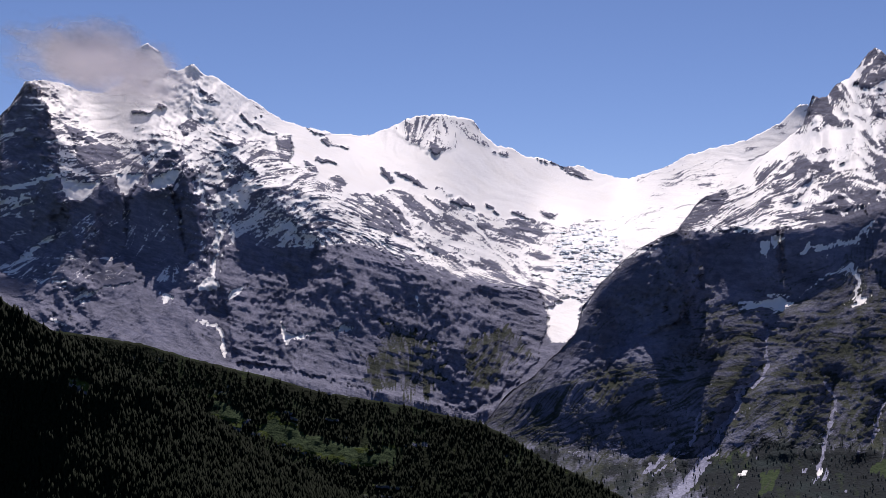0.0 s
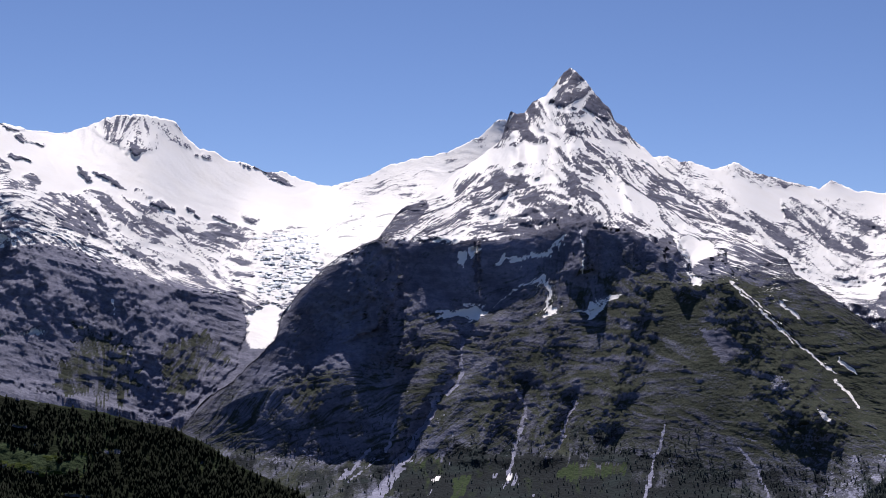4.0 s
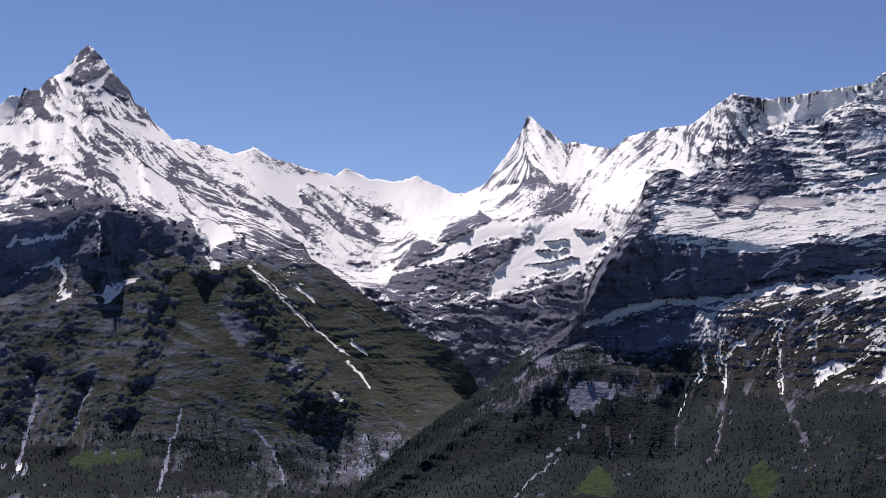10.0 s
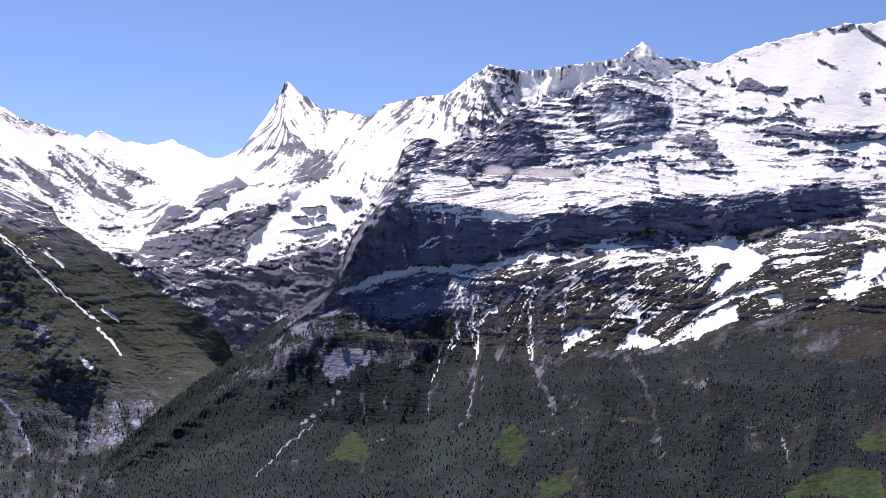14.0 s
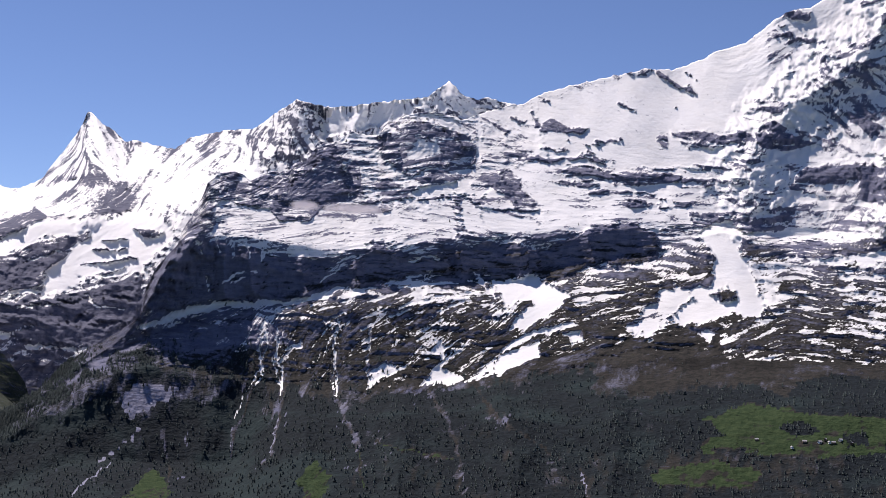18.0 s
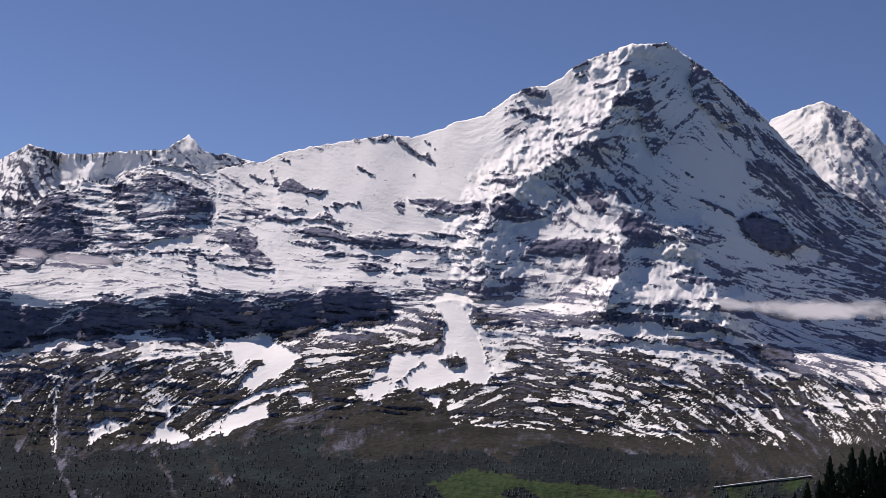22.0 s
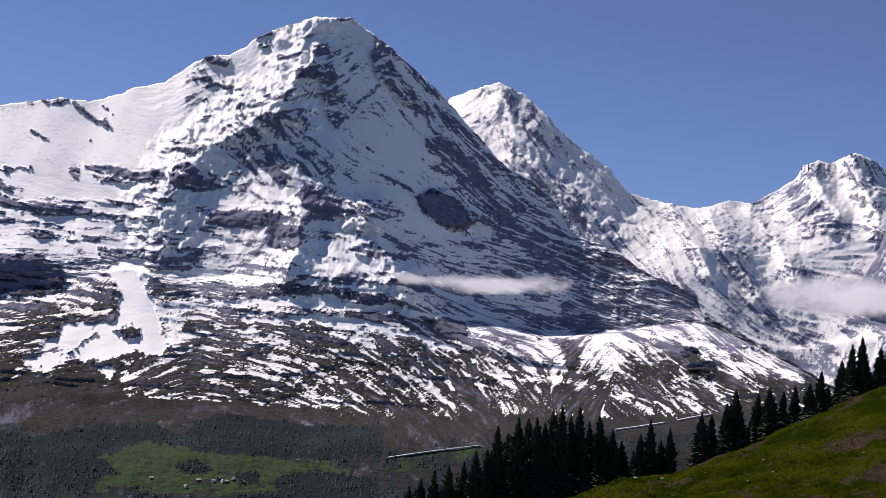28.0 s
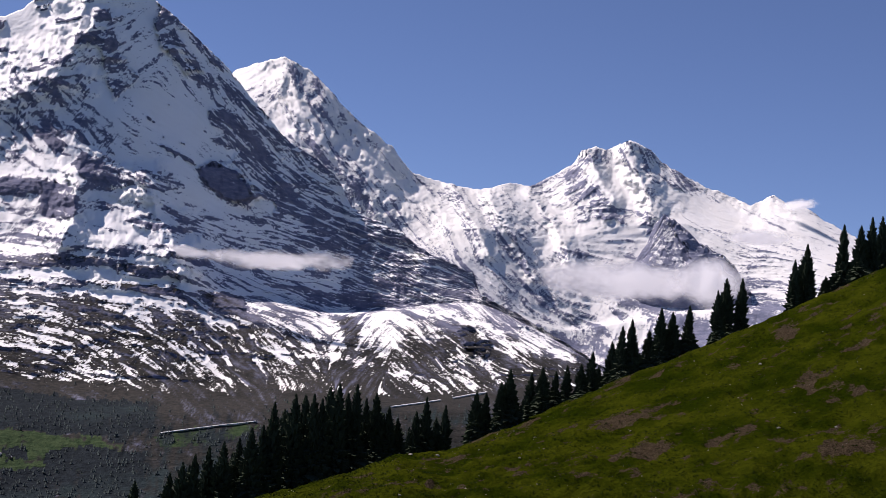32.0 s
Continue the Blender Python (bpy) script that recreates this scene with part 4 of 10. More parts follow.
finsteraarhorn_marks.append(("snow", "poly", 0.6, 0.15, [(144.27, 7.52), (145.77, 8.73), (150.1, 8.65), (155.36, 8.83), (155.37, 8), (150.12, 7.59), (147.56, 6.49), (144.51, 6.44)]))
finsteraarhorn_marks.append(("snow", "line", 0.95, 0.05, [(147.73, 8.43), (149.67, 8.7), (150.94, 9.04)]))
finsteraarhorn_marks.append(("rib", "line", 40, 0.3, [(148.38, 8.54), (147.97, 7.36)]))
finsteraarhorn_marks.append(("rib", "line", 40, 0.3, [(144.27, 7.41), (144.73, 6.45)]))
finsteraarhorn_marks.append(("rib", "line", 30, 0.25, [(142.96, 7.17), (142.55, 6.4)]))
finsteraarhorn_marks.append(("rib", "line", -40, 0.3, [(146.76, 8.42), (147.11, 7.02)]))
finsteraarhorn_marks.append(("snow", "poly", 0.42, 0.2, [(127.49, 5.64), (129.39, 4.88), (131.33, 3.89), (133.49, 2.99), (133.29, 2.45), (131.36, 2.71), (129.64, 3.61), (127.73, 4.81)]))
finsteraarhorn_marks.append(("snow", "poly", 0.25, 0.12, [(132.69, 1.13), (134.59, 2.05), (136.33, 1.88), (137.21, 1.25), (135.93, 0.57), (134.63, 0.75), (135.51, 0.12), (132.94, -0.16)]))
finsteraarhorn_marks.append(("snow", "poly", 0.22, 0.12, [(136.38, 0.14), (138.1, 0.84), (140.26, 1.33), (140.33, -1.06), (138.16, -1.55), (135.55, -1.18)]))
finsteraarhorn_marks.append(("snow", "poly", 0.35, 0.1, [(134.35, 2.91), (135.83, 4.04), (136.49, 3.85), (135.96, 3.29), (134.79, 2.71)]))
finsteraarhorn_marks.append(("snow", "poly", 0.4, 0.1, [(138.22, 4.33), (139.07, 5.45), (139.96, 4.82), (139.75, 4.27), (138.45, 4.01)]))
finsteraarhorn_marks.append(("snow", "poly", 0.42, 0.1, [(136.56, 5.15), (137.92, 7.36), (138.36, 7.16), (137.52, 6.05), (137.11, 5.17)]))
finsteraarhorn_marks.append(("snow", "poly", 0.45, 0.1, [(144.27, 7.41), (145.88, 8.73), (147.95, 8.43), (147.75, 7.78), (145.8, 7.55)]))
eiger_marks = []
eiger_marks.append(("snow", "poly", 0.12, 0.06, [(142.32, 4.83), (142.57, 5.49), (143.21, 5.94), (143.76, 5.91), (143.45, 5.34), (142.8, 5)]))
eiger_marks.append(("snow", "poly", 0.28, 0.08, [(145.25, 4.89), (145.62, 5.77), (146.68, 6.87), (147.33, 7.18), (147.83, 6.02), (148.27, 5.38), (146.94, 4.86)]))
eiger_marks.append(("snow", "poly", 0.26, 0.06, [(149, 7.54), (149.47, 7.97), (150.74, 8.33), (152.13, 8.06), (152.84, 7.27), (152.79, 6.53), (151.46, 6.48), (150.26, 6.05), (149.32, 6.68)]))
eiger_marks.append(("snow", "poly", 0.15, 0.06, [(152.07, 5.46), (153.23, 5.25), (153.74, 6.21), (154.27, 5.58), (154.49, 4.84), (153.35, 4.72)]))
eiger_marks.append(("snow", "poly", 0.2, 0.1, [(140.31, 1.08), (141.43, 3.18), (144.76, 3.08), (147.99, 2.74), (150.59, 2.84), (151.87, 3.43), (154.94, 3.22), (157.11, 3.77), (158.3, 4.31), (159.72, 4.06), (159.95, 3.42), (158.01, 2.88), (156.72, 2.27), (154.99, 1.91), (151.48, 2.22), (148.47, 1.67), (144.85, 1.1), (142.14, 0.79), (140.36, 0.02)]))
eiger_marks.append(("snow", "line", 0.8, 0.05, [(140.13, -0.22), (141.33, 0.33), (143.18, 0.74), (145.29, 0.91)]))
eiger_marks.append(("snow", "line", 0.8, 0.05, [(145.82, 0.8), (146.56, 1.1), (147.65, 1.51)]))
eiger_marks.append(("snow", "poly", 1, 0.03, [(148.88, -2.05), (149.15, -1.67), (149.84, -1.26), (150, -1.43), (149.37, -1.88), (149.02, -2.26)]))
eiger_marks.append(("snow", "poly", 1.05, 0.03, [(150.96, -2.13), (151.62, -1.31), (152.1, -1.51), (152.59, -1.78), (151.64, -1.96)]))
eiger_marks.append(("snow", "poly", 1, 0.05, [(152.51, -1.95), (153.57, -1.14), (154.2, -0.68), (155.39, -0.25), (155.47, -0.75), (154.44, -1.24), (153.37, -1.62)]))
eiger_marks.append(("snow", "poly", 0.95, 0.06, [(153.57, 1.9), (154.97, 2.28), (156.63, 1.62), (156, 0.9), (154.94, 0.17), (154.21, 0.36), (155.27, 1.26), (154.13, 1.38)]))
eiger_marks.append(("snow", "poly", 1, 0.06, [(161.44, 4), (162.5, 4.54), (163.11, 4.21), (163.04, 3.33), (163.67, 2.23), (164.28, 1.55), (163.75, 0.93), (162.6, 1.12), (161.55, 0.58), (160.61, 1.01), (161.9, 1.95), (162.22, 3.02)]))
eiger_marks.append(("snow", "poly", 0.1, 0.05, [(161.91, 1.74), (162.55, 2.04), (162.89, 1.75), (162.58, 1.45)]))
eiger_marks.append(("snow", "poly", 0.85, 0.12, [(158.84, 0.34), (160.21, 1.91), (161.71, 2.17), (160.66, 1.05), (159.61, -0.06)]))
eiger_marks.append(("snow", "poly", 1, 0.08, [(163.89, 11.71), (165.67, 12.52), (166.62, 13.32), (168.68, 14.16), (170.12, 14.25), (170.8, 13.81), (168.85, 13.2), (168.05, 11.45), (166.63, 11.12), (165.29, 11.42)]))
eiger_marks.append(("snow", "poly", 0.84, 0.2, [(155.1, 9.09), (159.17, 10.23), (162.01, 10.58), (163.52, 11.32), (164.93, 9.99), (163.66, 9.05), (160.17, 8.39), (157.37, 7.75)]))
eiger_marks.append(("snow", "poly", 0.1, 0.06, [(158.12, 6.29), (159.64, 6.5), (160.09, 6.2), (159.02, 5.87)]))
eiger_marks.append(("snow", "poly", 0.84, 0.25, [(168.11, 12.53), (171.15, 13.5), (173.2, 11.42), (173.76, 8.43), (171.66, 7.27), (168.12, 8.2), (167.12, 10.32)]))
eiger_marks.append(("snow", "poly", 0.56, 0.15, [(173.3, 11.64), (174.75, 10.61), (176.3, 9.05), (178.44, 7.68), (178.93, 6.57), (180.46, 5.57), (178.75, 4.45), (177.29, 4.81), (175.56, 6.14), (173.66, 8.43), (173.15, 10.13)]))
eiger_marks.append(("snow", "poly", 0.55, 0.12, [(168.53, 12.98), (170.06, 13.25), (172.07, 12.46), (173.02, 10.77), (171.3, 10.29), (169.76, 10.44), (168.83, 11.48)]))
eiger_marks.append(("snow", "poly", 0.1, 0.06, [(173.11, 7.72), (174.21, 8.02), (175.64, 6.95), (175.13, 6.29), (173.62, 6.88)]))
eiger_marks.append(("snow", "poly", 0.25, 0.07, [(168.01, 8.19), (169.22, 8.03), (170.9, 7.24), (170.38, 6.74), (167.96, 7.06)]))
eiger_marks.append(("snow", "poly", 0.28, 0.12, [(163.43, 5.54), (163.96, 7.65), (164.59, 8.23), (166.15, 7.99), (166.19, 7.18), (167.64, 6.87), (168.78, 6.05), (168.46, 4.9), (166.96, 5.19), (165.84, 5.68), (164.75, 5.4)]))
eiger_marks.append(("snow", "poly", 0.95, 0.04, [(167.75, 6.92), (168.18, 7), (168.87, 6.38), (168.56, 6.08)]))
eiger_marks.append(("snow", "poly", 0.72, 0.08, [(168.64, 4.48), (169.11, 5.85), (169.96, 6.44), (170.42, 5.91), (171.27, 6.28), (171.93, 5.99), (172.75, 4.46), (170.49, 4.4)]))
eiger_marks.append(("snow", "poly", 0.3, 0.06, [(169.96, 6.37), (171.47, 6.66), (171.81, 6.3), (170.85, 5.94)]))
eiger_marks.append(("snow", "poly", 0.35, 0.1, [(172.65, 4.29), (175.65, 4), (179.37, 4.58), (181, 4.22), (180.63, 2.95), (177.77, 3.03), (174.62, 3.3)]))
eiger_marks.append(("snow", "poly", 0.15, 0.06, [(173.68, 2.83), (175.27, 2.91), (175.39, 2.44), (174.44, 2.39)]))
eiger_marks.append(("snow", "poly", 0.15, 0.05, [(169.18, 3.04), (171.24, 3.09), (171.26, 2.78), (169.52, 2.76)]))
eiger_marks.append(("snow", "poly", 0.1, 0.05, [(170.32, 3.84), (172.95, 3.78), (172.97, 3.35), (170.57, 3.31)]))
eiger_marks.append(("snow", "poly", 0.55, 0.12, [(177.68, 1.33), (178.37, 2.57), (178.81, 2.48), (179.19, 1.42), (178.56, 1.06)]))
eiger_marks.append(("snow", "poly", 0.55, 0.12, [(179.63, 1.23), (180, 2.55), (180.86, 2.7), (180.99, 2.17), (180.49, 1.28)]))
eiger_marks.append(("snow", "poly", 0.55, 0.12, [(181.3, 2.4), (182.77, 3.13), (183.43, 2.73), (182.39, 2.14)]))
eiger_marks.append(("snow", "line", 0.7, 0.05, [(184.07, 2.55), (185.15, 1.96), (186.42, 1.82)]))
eiger_marks.append(("snow", "line", 0.8, 0.04, [(184.44, 1.28), (185.1, 0.79)]))
eiger_marks.append(("snow", "line", 0.8, 0.03, [(174.43, 0.93), (174.92, -0.02), (175.6, -0.41)]))
eiger_marks.append(("snow", "line", 0.8, 0.03, [(175.63, 0.89), (176.33, 0.06)]))
eiger_marks.append(("snow", "line", 0.8, 0.03, [(170.54, 0.48), (171.45, -0.12)]))
eiger_marks.append(("snow", "line", 0.8, 0.03, [(172.49, 0.59), (173.17, 0.09)]))
eiger_marks.append(("turf", "poly", 1.25, 0.12, [(161.76, -4.05), (163.74, -2.69), (164.37, -2.14), (165.85, -2.81), (169.55, -2.54), (171.3, -2.87), (171.31, -3.89), (165.87, -4.28)]))
eiger_marks.append(("wood", "poly", 0.02, 0.1, [(161.76, -4.05), (163.74, -2.69), (164.37, -2.2), (165.85, -2.86), (169.55, -2.58), (171.3, -2.87), (171.31, -3.83), (165.87, -4.24)]))
eiger_marks.append(("wood", "poly", 0.02, 0.12, [(161.63, -3.83), (163.52, -2.9), (164.31, -2.23), (165.18, -2.61), (169.05, -3.04), (171.64, -3.12), (169.96, -3.85), (164.46, -4.22)]))
eiger_marks.append(("wood", "poly", 0.9, 0.06, [(164.93, -1.99), (165.31, -1.44), (166.77, -1.03), (168.95, -1.55), (169.02, -2.66), (166.9, -2.84), (165.2, -2.78)]))
eiger_marks.append(("wood", "poly", 0.9, 0.06, [(169.18, -1.75), (170.44, -1.25), (171.76, -1.61), (172.03, -2.45), (169.89, -2.68)]))
eiger_marks.append(("wood", "poly", 0.85, 0.06, [(166.97, -3.79), (169.07, -3.36), (171.88, -3.53), (171.7, -4.01), (167.21, -4.24)]))
eiger_marks.append(("wood", "poly", 0.9, 0.08, [(158.14, -2.13), (159.36, -2.28), (161.77, -1.73), (162.25, -2.55), (161.53, -3.84), (159.53, -4.33), (158.33, -4.38)]))
eiger_marks.append(("wood", "poly", 0.9, 0.2, [(132.07, -6.59), (134.77, -4.21), (137.35, -3.52), (139.49, -2.39), (139.53, -4.12), (138.29, -6.29), (136.59, -7.64), (132.1, -7.68)]))
eiger_marks.append(("wood", "poly", 0.9, 0.2, [(141.26, -3.65), (144.92, -1.82), (145.18, -3.54), (146.01, -2.22), (147.76, -3.03), (148.43, -4.3), (147.85, -7.3), (139.63, -7.59)]))
eiger_marks.append(("wood", "poly", 0.75, 0.25, [(148.41, -3.44), (151.37, -2.49), (157.74, -1.01), (157.96, -6.83), (148.28, -7.32)]))
eiger_marks.append(("wood", "poly", 0.02, 0.12, [(139.92, -6.48), (140.87, -5.38), (141.59, -6.22), (141.12, -6.62)]))
eiger_marks.append(("wood", "poly", 0.02, 0.12, [(146.35, -5.65), (146.94, -5.1), (147.7, -5.61), (147.08, -6.69), (146.64, -6.39)]))
eiger_marks.append(("wood", "poly", 0.02, 0.12, [(148.06, -7.29), (149.54, -6.7), (149.77, -7.26)]))
eiger_marks.append(("turf", "poly", 1.25, 0.14, [(139.71, -6.59), (140.87, -5.27), (141.76, -6.22), (141.12, -6.7)]))
eiger_marks.append(("turf", "poly", 1.25, 0.14, [(146.2, -5.77), (146.94, -4.99), (147.81, -5.6), (147.08, -6.8)]))
eiger_marks.append(("scree", "poly", 0.75, 0.1, [(139.75, -2.38), (140.79, -2.25), (141.8, -2.44), (141.46, -2.88), (140.28, -3.45), (139.84, -3.47)]))
eiger_marks.append(("snow", "line", 0.6, 0.02, [(140.92, -2.79), (140.38, -3.34), (140.29, -3.89)]))
eiger_marks.append(("scree", "line", 0.7, 0.05, [(140.29, -3.89), (139.55, -4.77), (138.91, -5.1)]))
eiger_marks.append(("scree", "line", 0.7, 0.04, [(139.34, -5.2), (138.49, -5.86), (137.23, -7.17)]))
eiger_marks.append(("scree", "line", 0.6, 0.03, [(143.98, -3.58), (143.69, -4.88)]))
eiger_marks.append(("scree", "line", 0.6, 0.03, [(145.5, -3.32), (145.31, -4.83)]))
eiger_marks.append(("turf", "poly", 0.05, 0.2, [(138.16, -1.55), (141.18, -0.17), (145.09, 0.36), (145.97, -0.49), (142.07, -1.02), (139.48, -1.96)]))
eiger_marks.append(("rib", "line", 50, 0.6, [(142.57, 5.32), (142.18, 3.35), (140.7, 1.34), (140.41, -0.19)]))
eiger_marks.append(("rib", "line", 45, 1, [(168.69, 14.05), (168.3, 12.32), (167.75, 11), (166.36, 10.07), (164.99, 8.91), (163.84, 7.75), (163.27, 6.4), (163.48, 5.32)]))
eiger_marks.append(("rib", "line", 45, 0.5, [(168.63, 6.7), (168.6, 5.17), (168.31, 4.5)]))
eiger_marks.append(("rib", "line", 50, 0.7, [(171.24, 6.82), (171.96, 5.34), (173.1, 3.88)]))
eiger_marks.append(("wall", "poly", -10, 0.05, [(143.12, 2.96), (144.76, 3.08), (146.27, 2.8), (146.53, 1.64), (144.85, 1.15), (143.29, 1.17)]))
eiger_marks.append(("wall", "poly", 10, 0.05, [(146.53, 2.68), (147.99, 2.65), (149.72, 2.72), (149.87, 1.88), (148.47, 1.61), (146.64, 1.54)]))
eiger_marks.append(("wall", "poly", 0, 0.05, [(151.48, 3.31), (153.19, 3.16), (154.94, 3.17), (154.98, 2), (152.8, 2.09), (151.52, 2.27)]))
eiger_marks.append(("wall", "poly", -10, 0.05, [(155.27, 3.34), (157.11, 3.77), (158.3, 4.28), (159.61, 4.06), (159.95, 3.42), (158.01, 2.88), (156.72, 2.27), (155.42, 2.14)]))
eiger_marks.append(("wall", "poly", 35, 0.04, [(173.15, 7.68), (174.21, 7.98), (175.64, 6.91), (175.13, 6.29), (173.62, 6.88)]))
eiger_marks.append(("wall", "poly", 20, 0.05, [(181.83, 5.03), (182.58, 5.06), (184.1, 4.44), (184.35, 3.64), (183.4, 3.37), (181.88, 3.84)]))
eiger_marks.append(("turf", "poly", 1.25, 0.08, [(161.85, -4.13), (162.14, -3.68), (163.09, -3.27), (164.34, -2.49), (165.23, -2.78), (167.39, -2.8), (168.69, -2.87), (169.78, -3.23), (169.59, -3.67)]))
eiger_marks.append(("wood", "poly", 0.02, 0.08, [(161.85, -4.13), (162.14, -3.68), (163.09, -3.27), (164.34, -2.49), (165.23, -2.78), (167.39, -2.8), (168.69, -2.87), (169.78, -3.23), (169.59, -3.67)]))
eiger_marks.append(("turf", "poly", 1.25, 0.06, [(172.32, -2.6), (173.36, -2.24), (176.07, -1.77), (176.39, -1.95), (174.65, -2.66), (172.76, -3.04)]))
eiger_marks.append(("wood", "poly", 0.9, 0.08, [(160.02, -2.48), (161.7, -1.74), (163.86, -1.62), (164.98, -2.2), (163.95, -3.11), (162.67, -3.4), (161.4, -3.89), (160.13, -4.17)]))
eiger_marks.append(("wood", "poly", 0.9, 0.08, [(165.17, -1.76), (166.87, -1.22), (169.47, -1.28), (171.84, -1.36), (172.3, -2.18), (169.54, -2.74), (167.39, -2.74), (165.44, -2.64)]))
eiger_marks.append(("wood", "poly", 0.8, 0.1, [(148.36, -3.06), (149.51, -2.39), (152.35, -2.03), (156.57, -2.24), (160, -2.26), (160.13, -4.22), (148.5, -4.73)]))
eiger_marks.append(("crag", "poly", 0.15, 0.2, [(167.96, 11.23), (168.76, 12.77), (171.3, 10.29), (171.46, 6.83), (168.72, 4.96), (163.85, 5.78), (163.75, 7.53), (165.24, 8.49), (166.72, 9.65)]))
eiger_marks.append(("snow", "poly", 0.6, 0.2, [(165.54, 10.89), (167.96, 11.23), (170.23, 9.81), (170.99, 7.68), (168.12, 8.2), (166.32, 8.76), (164.6, 8.01), (163.71, 8.18), (164.98, 9.12)]))
eiger_marks.append(("crag", "poly", 0.35, 0.15, [(142.58, 5.1), (143.65, 5.95), (145.41, 5.16), (146.68, 7.02), (149.25, 8.01), (152.23, 8.23), (152.9, 6.53), (151.24, 4.6), (146.94, 4.75), (142.59, 4.45)]))
eiger_marks.append(("wood", "poly", 0.85, 0.08, [(166.83, -3.67), (167.99, -3.19), (170.03, -3.08), (172.11, -3.16), (172.05, -4.88), (166.97, -5.14)]))
eiger_marks.append(("wood", "poly", 0.05, 0.06, [(166.76, -2.95), (167.96, -2.82), (169.01, -3.14), (168.03, -3.56), (166.83, -3.63)]))
eiger_marks.append(("turf", "poly", 1.25, 0.06, [(166.76, -2.95), (167.96, -2.82), (169.01, -3.14), (168.03, -3.56), (166.83, -3.63)]))
eiger_marks.append(("snow", "poly", 0.38, 0.15, [(173.15, 7.73), (174.39, 9), (175.91, 9.52), (177.96, 8.32), (178.9, 7.06), (181.15, 5.65), (184.24, 3.63), (182.98, 3.25), (179.07, 3.8), (176.81, 5.21), (174.1, 6.58)]))
eiger_marks.append(("rib", "line", 30, 0.9, [(168.96, 4.54), (170.92, 4.53), (172.65, 4.46)]))
jungfrau_marks = []
jungfrau_marks.append(("snow", "poly", 0.64, 0.12, [(175.56, 11.78), (176.44, 11.83), (177.83, 10.81), (178.77, 9.66), (177.88, 9.84), (176.51, 10.64)]))
jungfrau_marks.append(("snow", "poly", 0.64, 0.12, [(177.26, 9.16), (179.05, 8.59), (180.66, 6.93), (181.36, 5.87), (180.03, 6.46), (177.98, 7.89)]))
jungfrau_marks.append(("snow", "poly", 0.5, 0.1, [(188.98, 9.45), (189.76, 9.93), (191.18, 9.09), (192.73, 8.19), (191.67, 8.03), (190.35, 8.4), (189.46, 8.83)]))
jungfrau_marks.append(("snow", "poly", 0.5, 0.1, [(187.26, 8.93), (188.21, 9.52), (188.57, 9), (187.97, 8.1), (188.26, 7.03), (187.34, 7.63)]))
jungfrau_marks.append(("snow", "poly", 0.5, 0.07, [(188.47, 7.04), (189.33, 7.3), (189.79, 6.9), (189.15, 6.64)]))
jungfrau_marks.append(("snow", "poly", 0.64, 0.12, [(182.07, 7.5), (184.05, 7.53), (185.23, 6.4), (186.16, 5.59), (184.85, 5.5), (183.04, 6.26)]))
jungfrau_marks.append(("snow", "poly", 0.64, 0.12, [(183.75, 5.43), (185.33, 4.88), (187.6, 3.5), (188.95, 2.72), (186.76, 3.01), (184.5, 4.17)]))
jungfrau_marks.append(("snow", "poly", 0.56, 0.1, [(188.89, 3.8), (191.45, 4.18), (194.4, 4.77), (197.71, 4.94), (197.77, 3.68), (191.94, 3.13)]))
jungfrau_marks.append(("snow", "poly", 1, 0.1, [(185.91, 6.01), (187.4, 6.76), (190.21, 7.03), (190.67, 6.51), (188.54, 5.96), (186.61, 5.4)]))
jungfrau_marks.append(("snow", "poly", 1, 0.1, [(190.11, 8.86), (191.67, 8.08), (194.47, 7.56), (194.1, 6.47), (191.71, 7.21)]))
jungfrau_marks.append(("rib", "line", 42, 0.72, [(176.05, 12.2), (176.51, 10.64), (177.94, 8.76), (180.24, 6.47)]))
jungfrau_marks.append(("rib", "line", -21, 0.72, [(178.76, 9.88), (180.15, 8.42), (182.2, 6.34)]))
jungfrau_marks.append(("rib", "line", 35, 0.6, [(189.76, 9.97), (190.11, 8.86), (191.25, 7.84)]))
jungfrau_marks.append(("rib", "line", 28, 0.48, [(188.21, 9.59), (188.39, 8.34), (188.91, 7.06)]))
jungfrau_marks.append(("rib", "line", 14, 1.08, [(195.24, 8.1), (195.32, 6.53)]))
jungfrau_marks.append(("rib", "line", 21, 0.6, [(184.04, 7.64), (185.93, 5.79), (187.84, 3.08)]))
jungfrau_marks.append(("rib", "line", -28, 0.84, [(186.44, 8.01), (186.96, 6.73), (186.38, 5.6)]))
jungfrau_marks.append(("snow", "poly", 1, 0.08, [(174.34, 11.72), (176.07, 12.22), (175.81, 11.26), (174.71, 11.09)]))
jungfrau_marks.append(("snow", "line", 1, 0.06, [(177.24, 11.43), (178.75, 10.1), (180.23, 9.08), (181.36, 8.04)]))
pyramid_marks = []
pyramid_marks.append(("snow", "poly", 0.5, 0.08, [(190.66, 6.08), (191.18, 7.12), (191.76, 6.35), (192.14, 5.29), (191.42, 4.71), (190.77, 4.78)]))
pyramid_marks.append(("snow", "poly", 0.3, 0.08, [(191.29, 7.08), (194.16, 5.19), (194.63, 4.36), (192.49, 4.67), (192.1, 5.94)]))


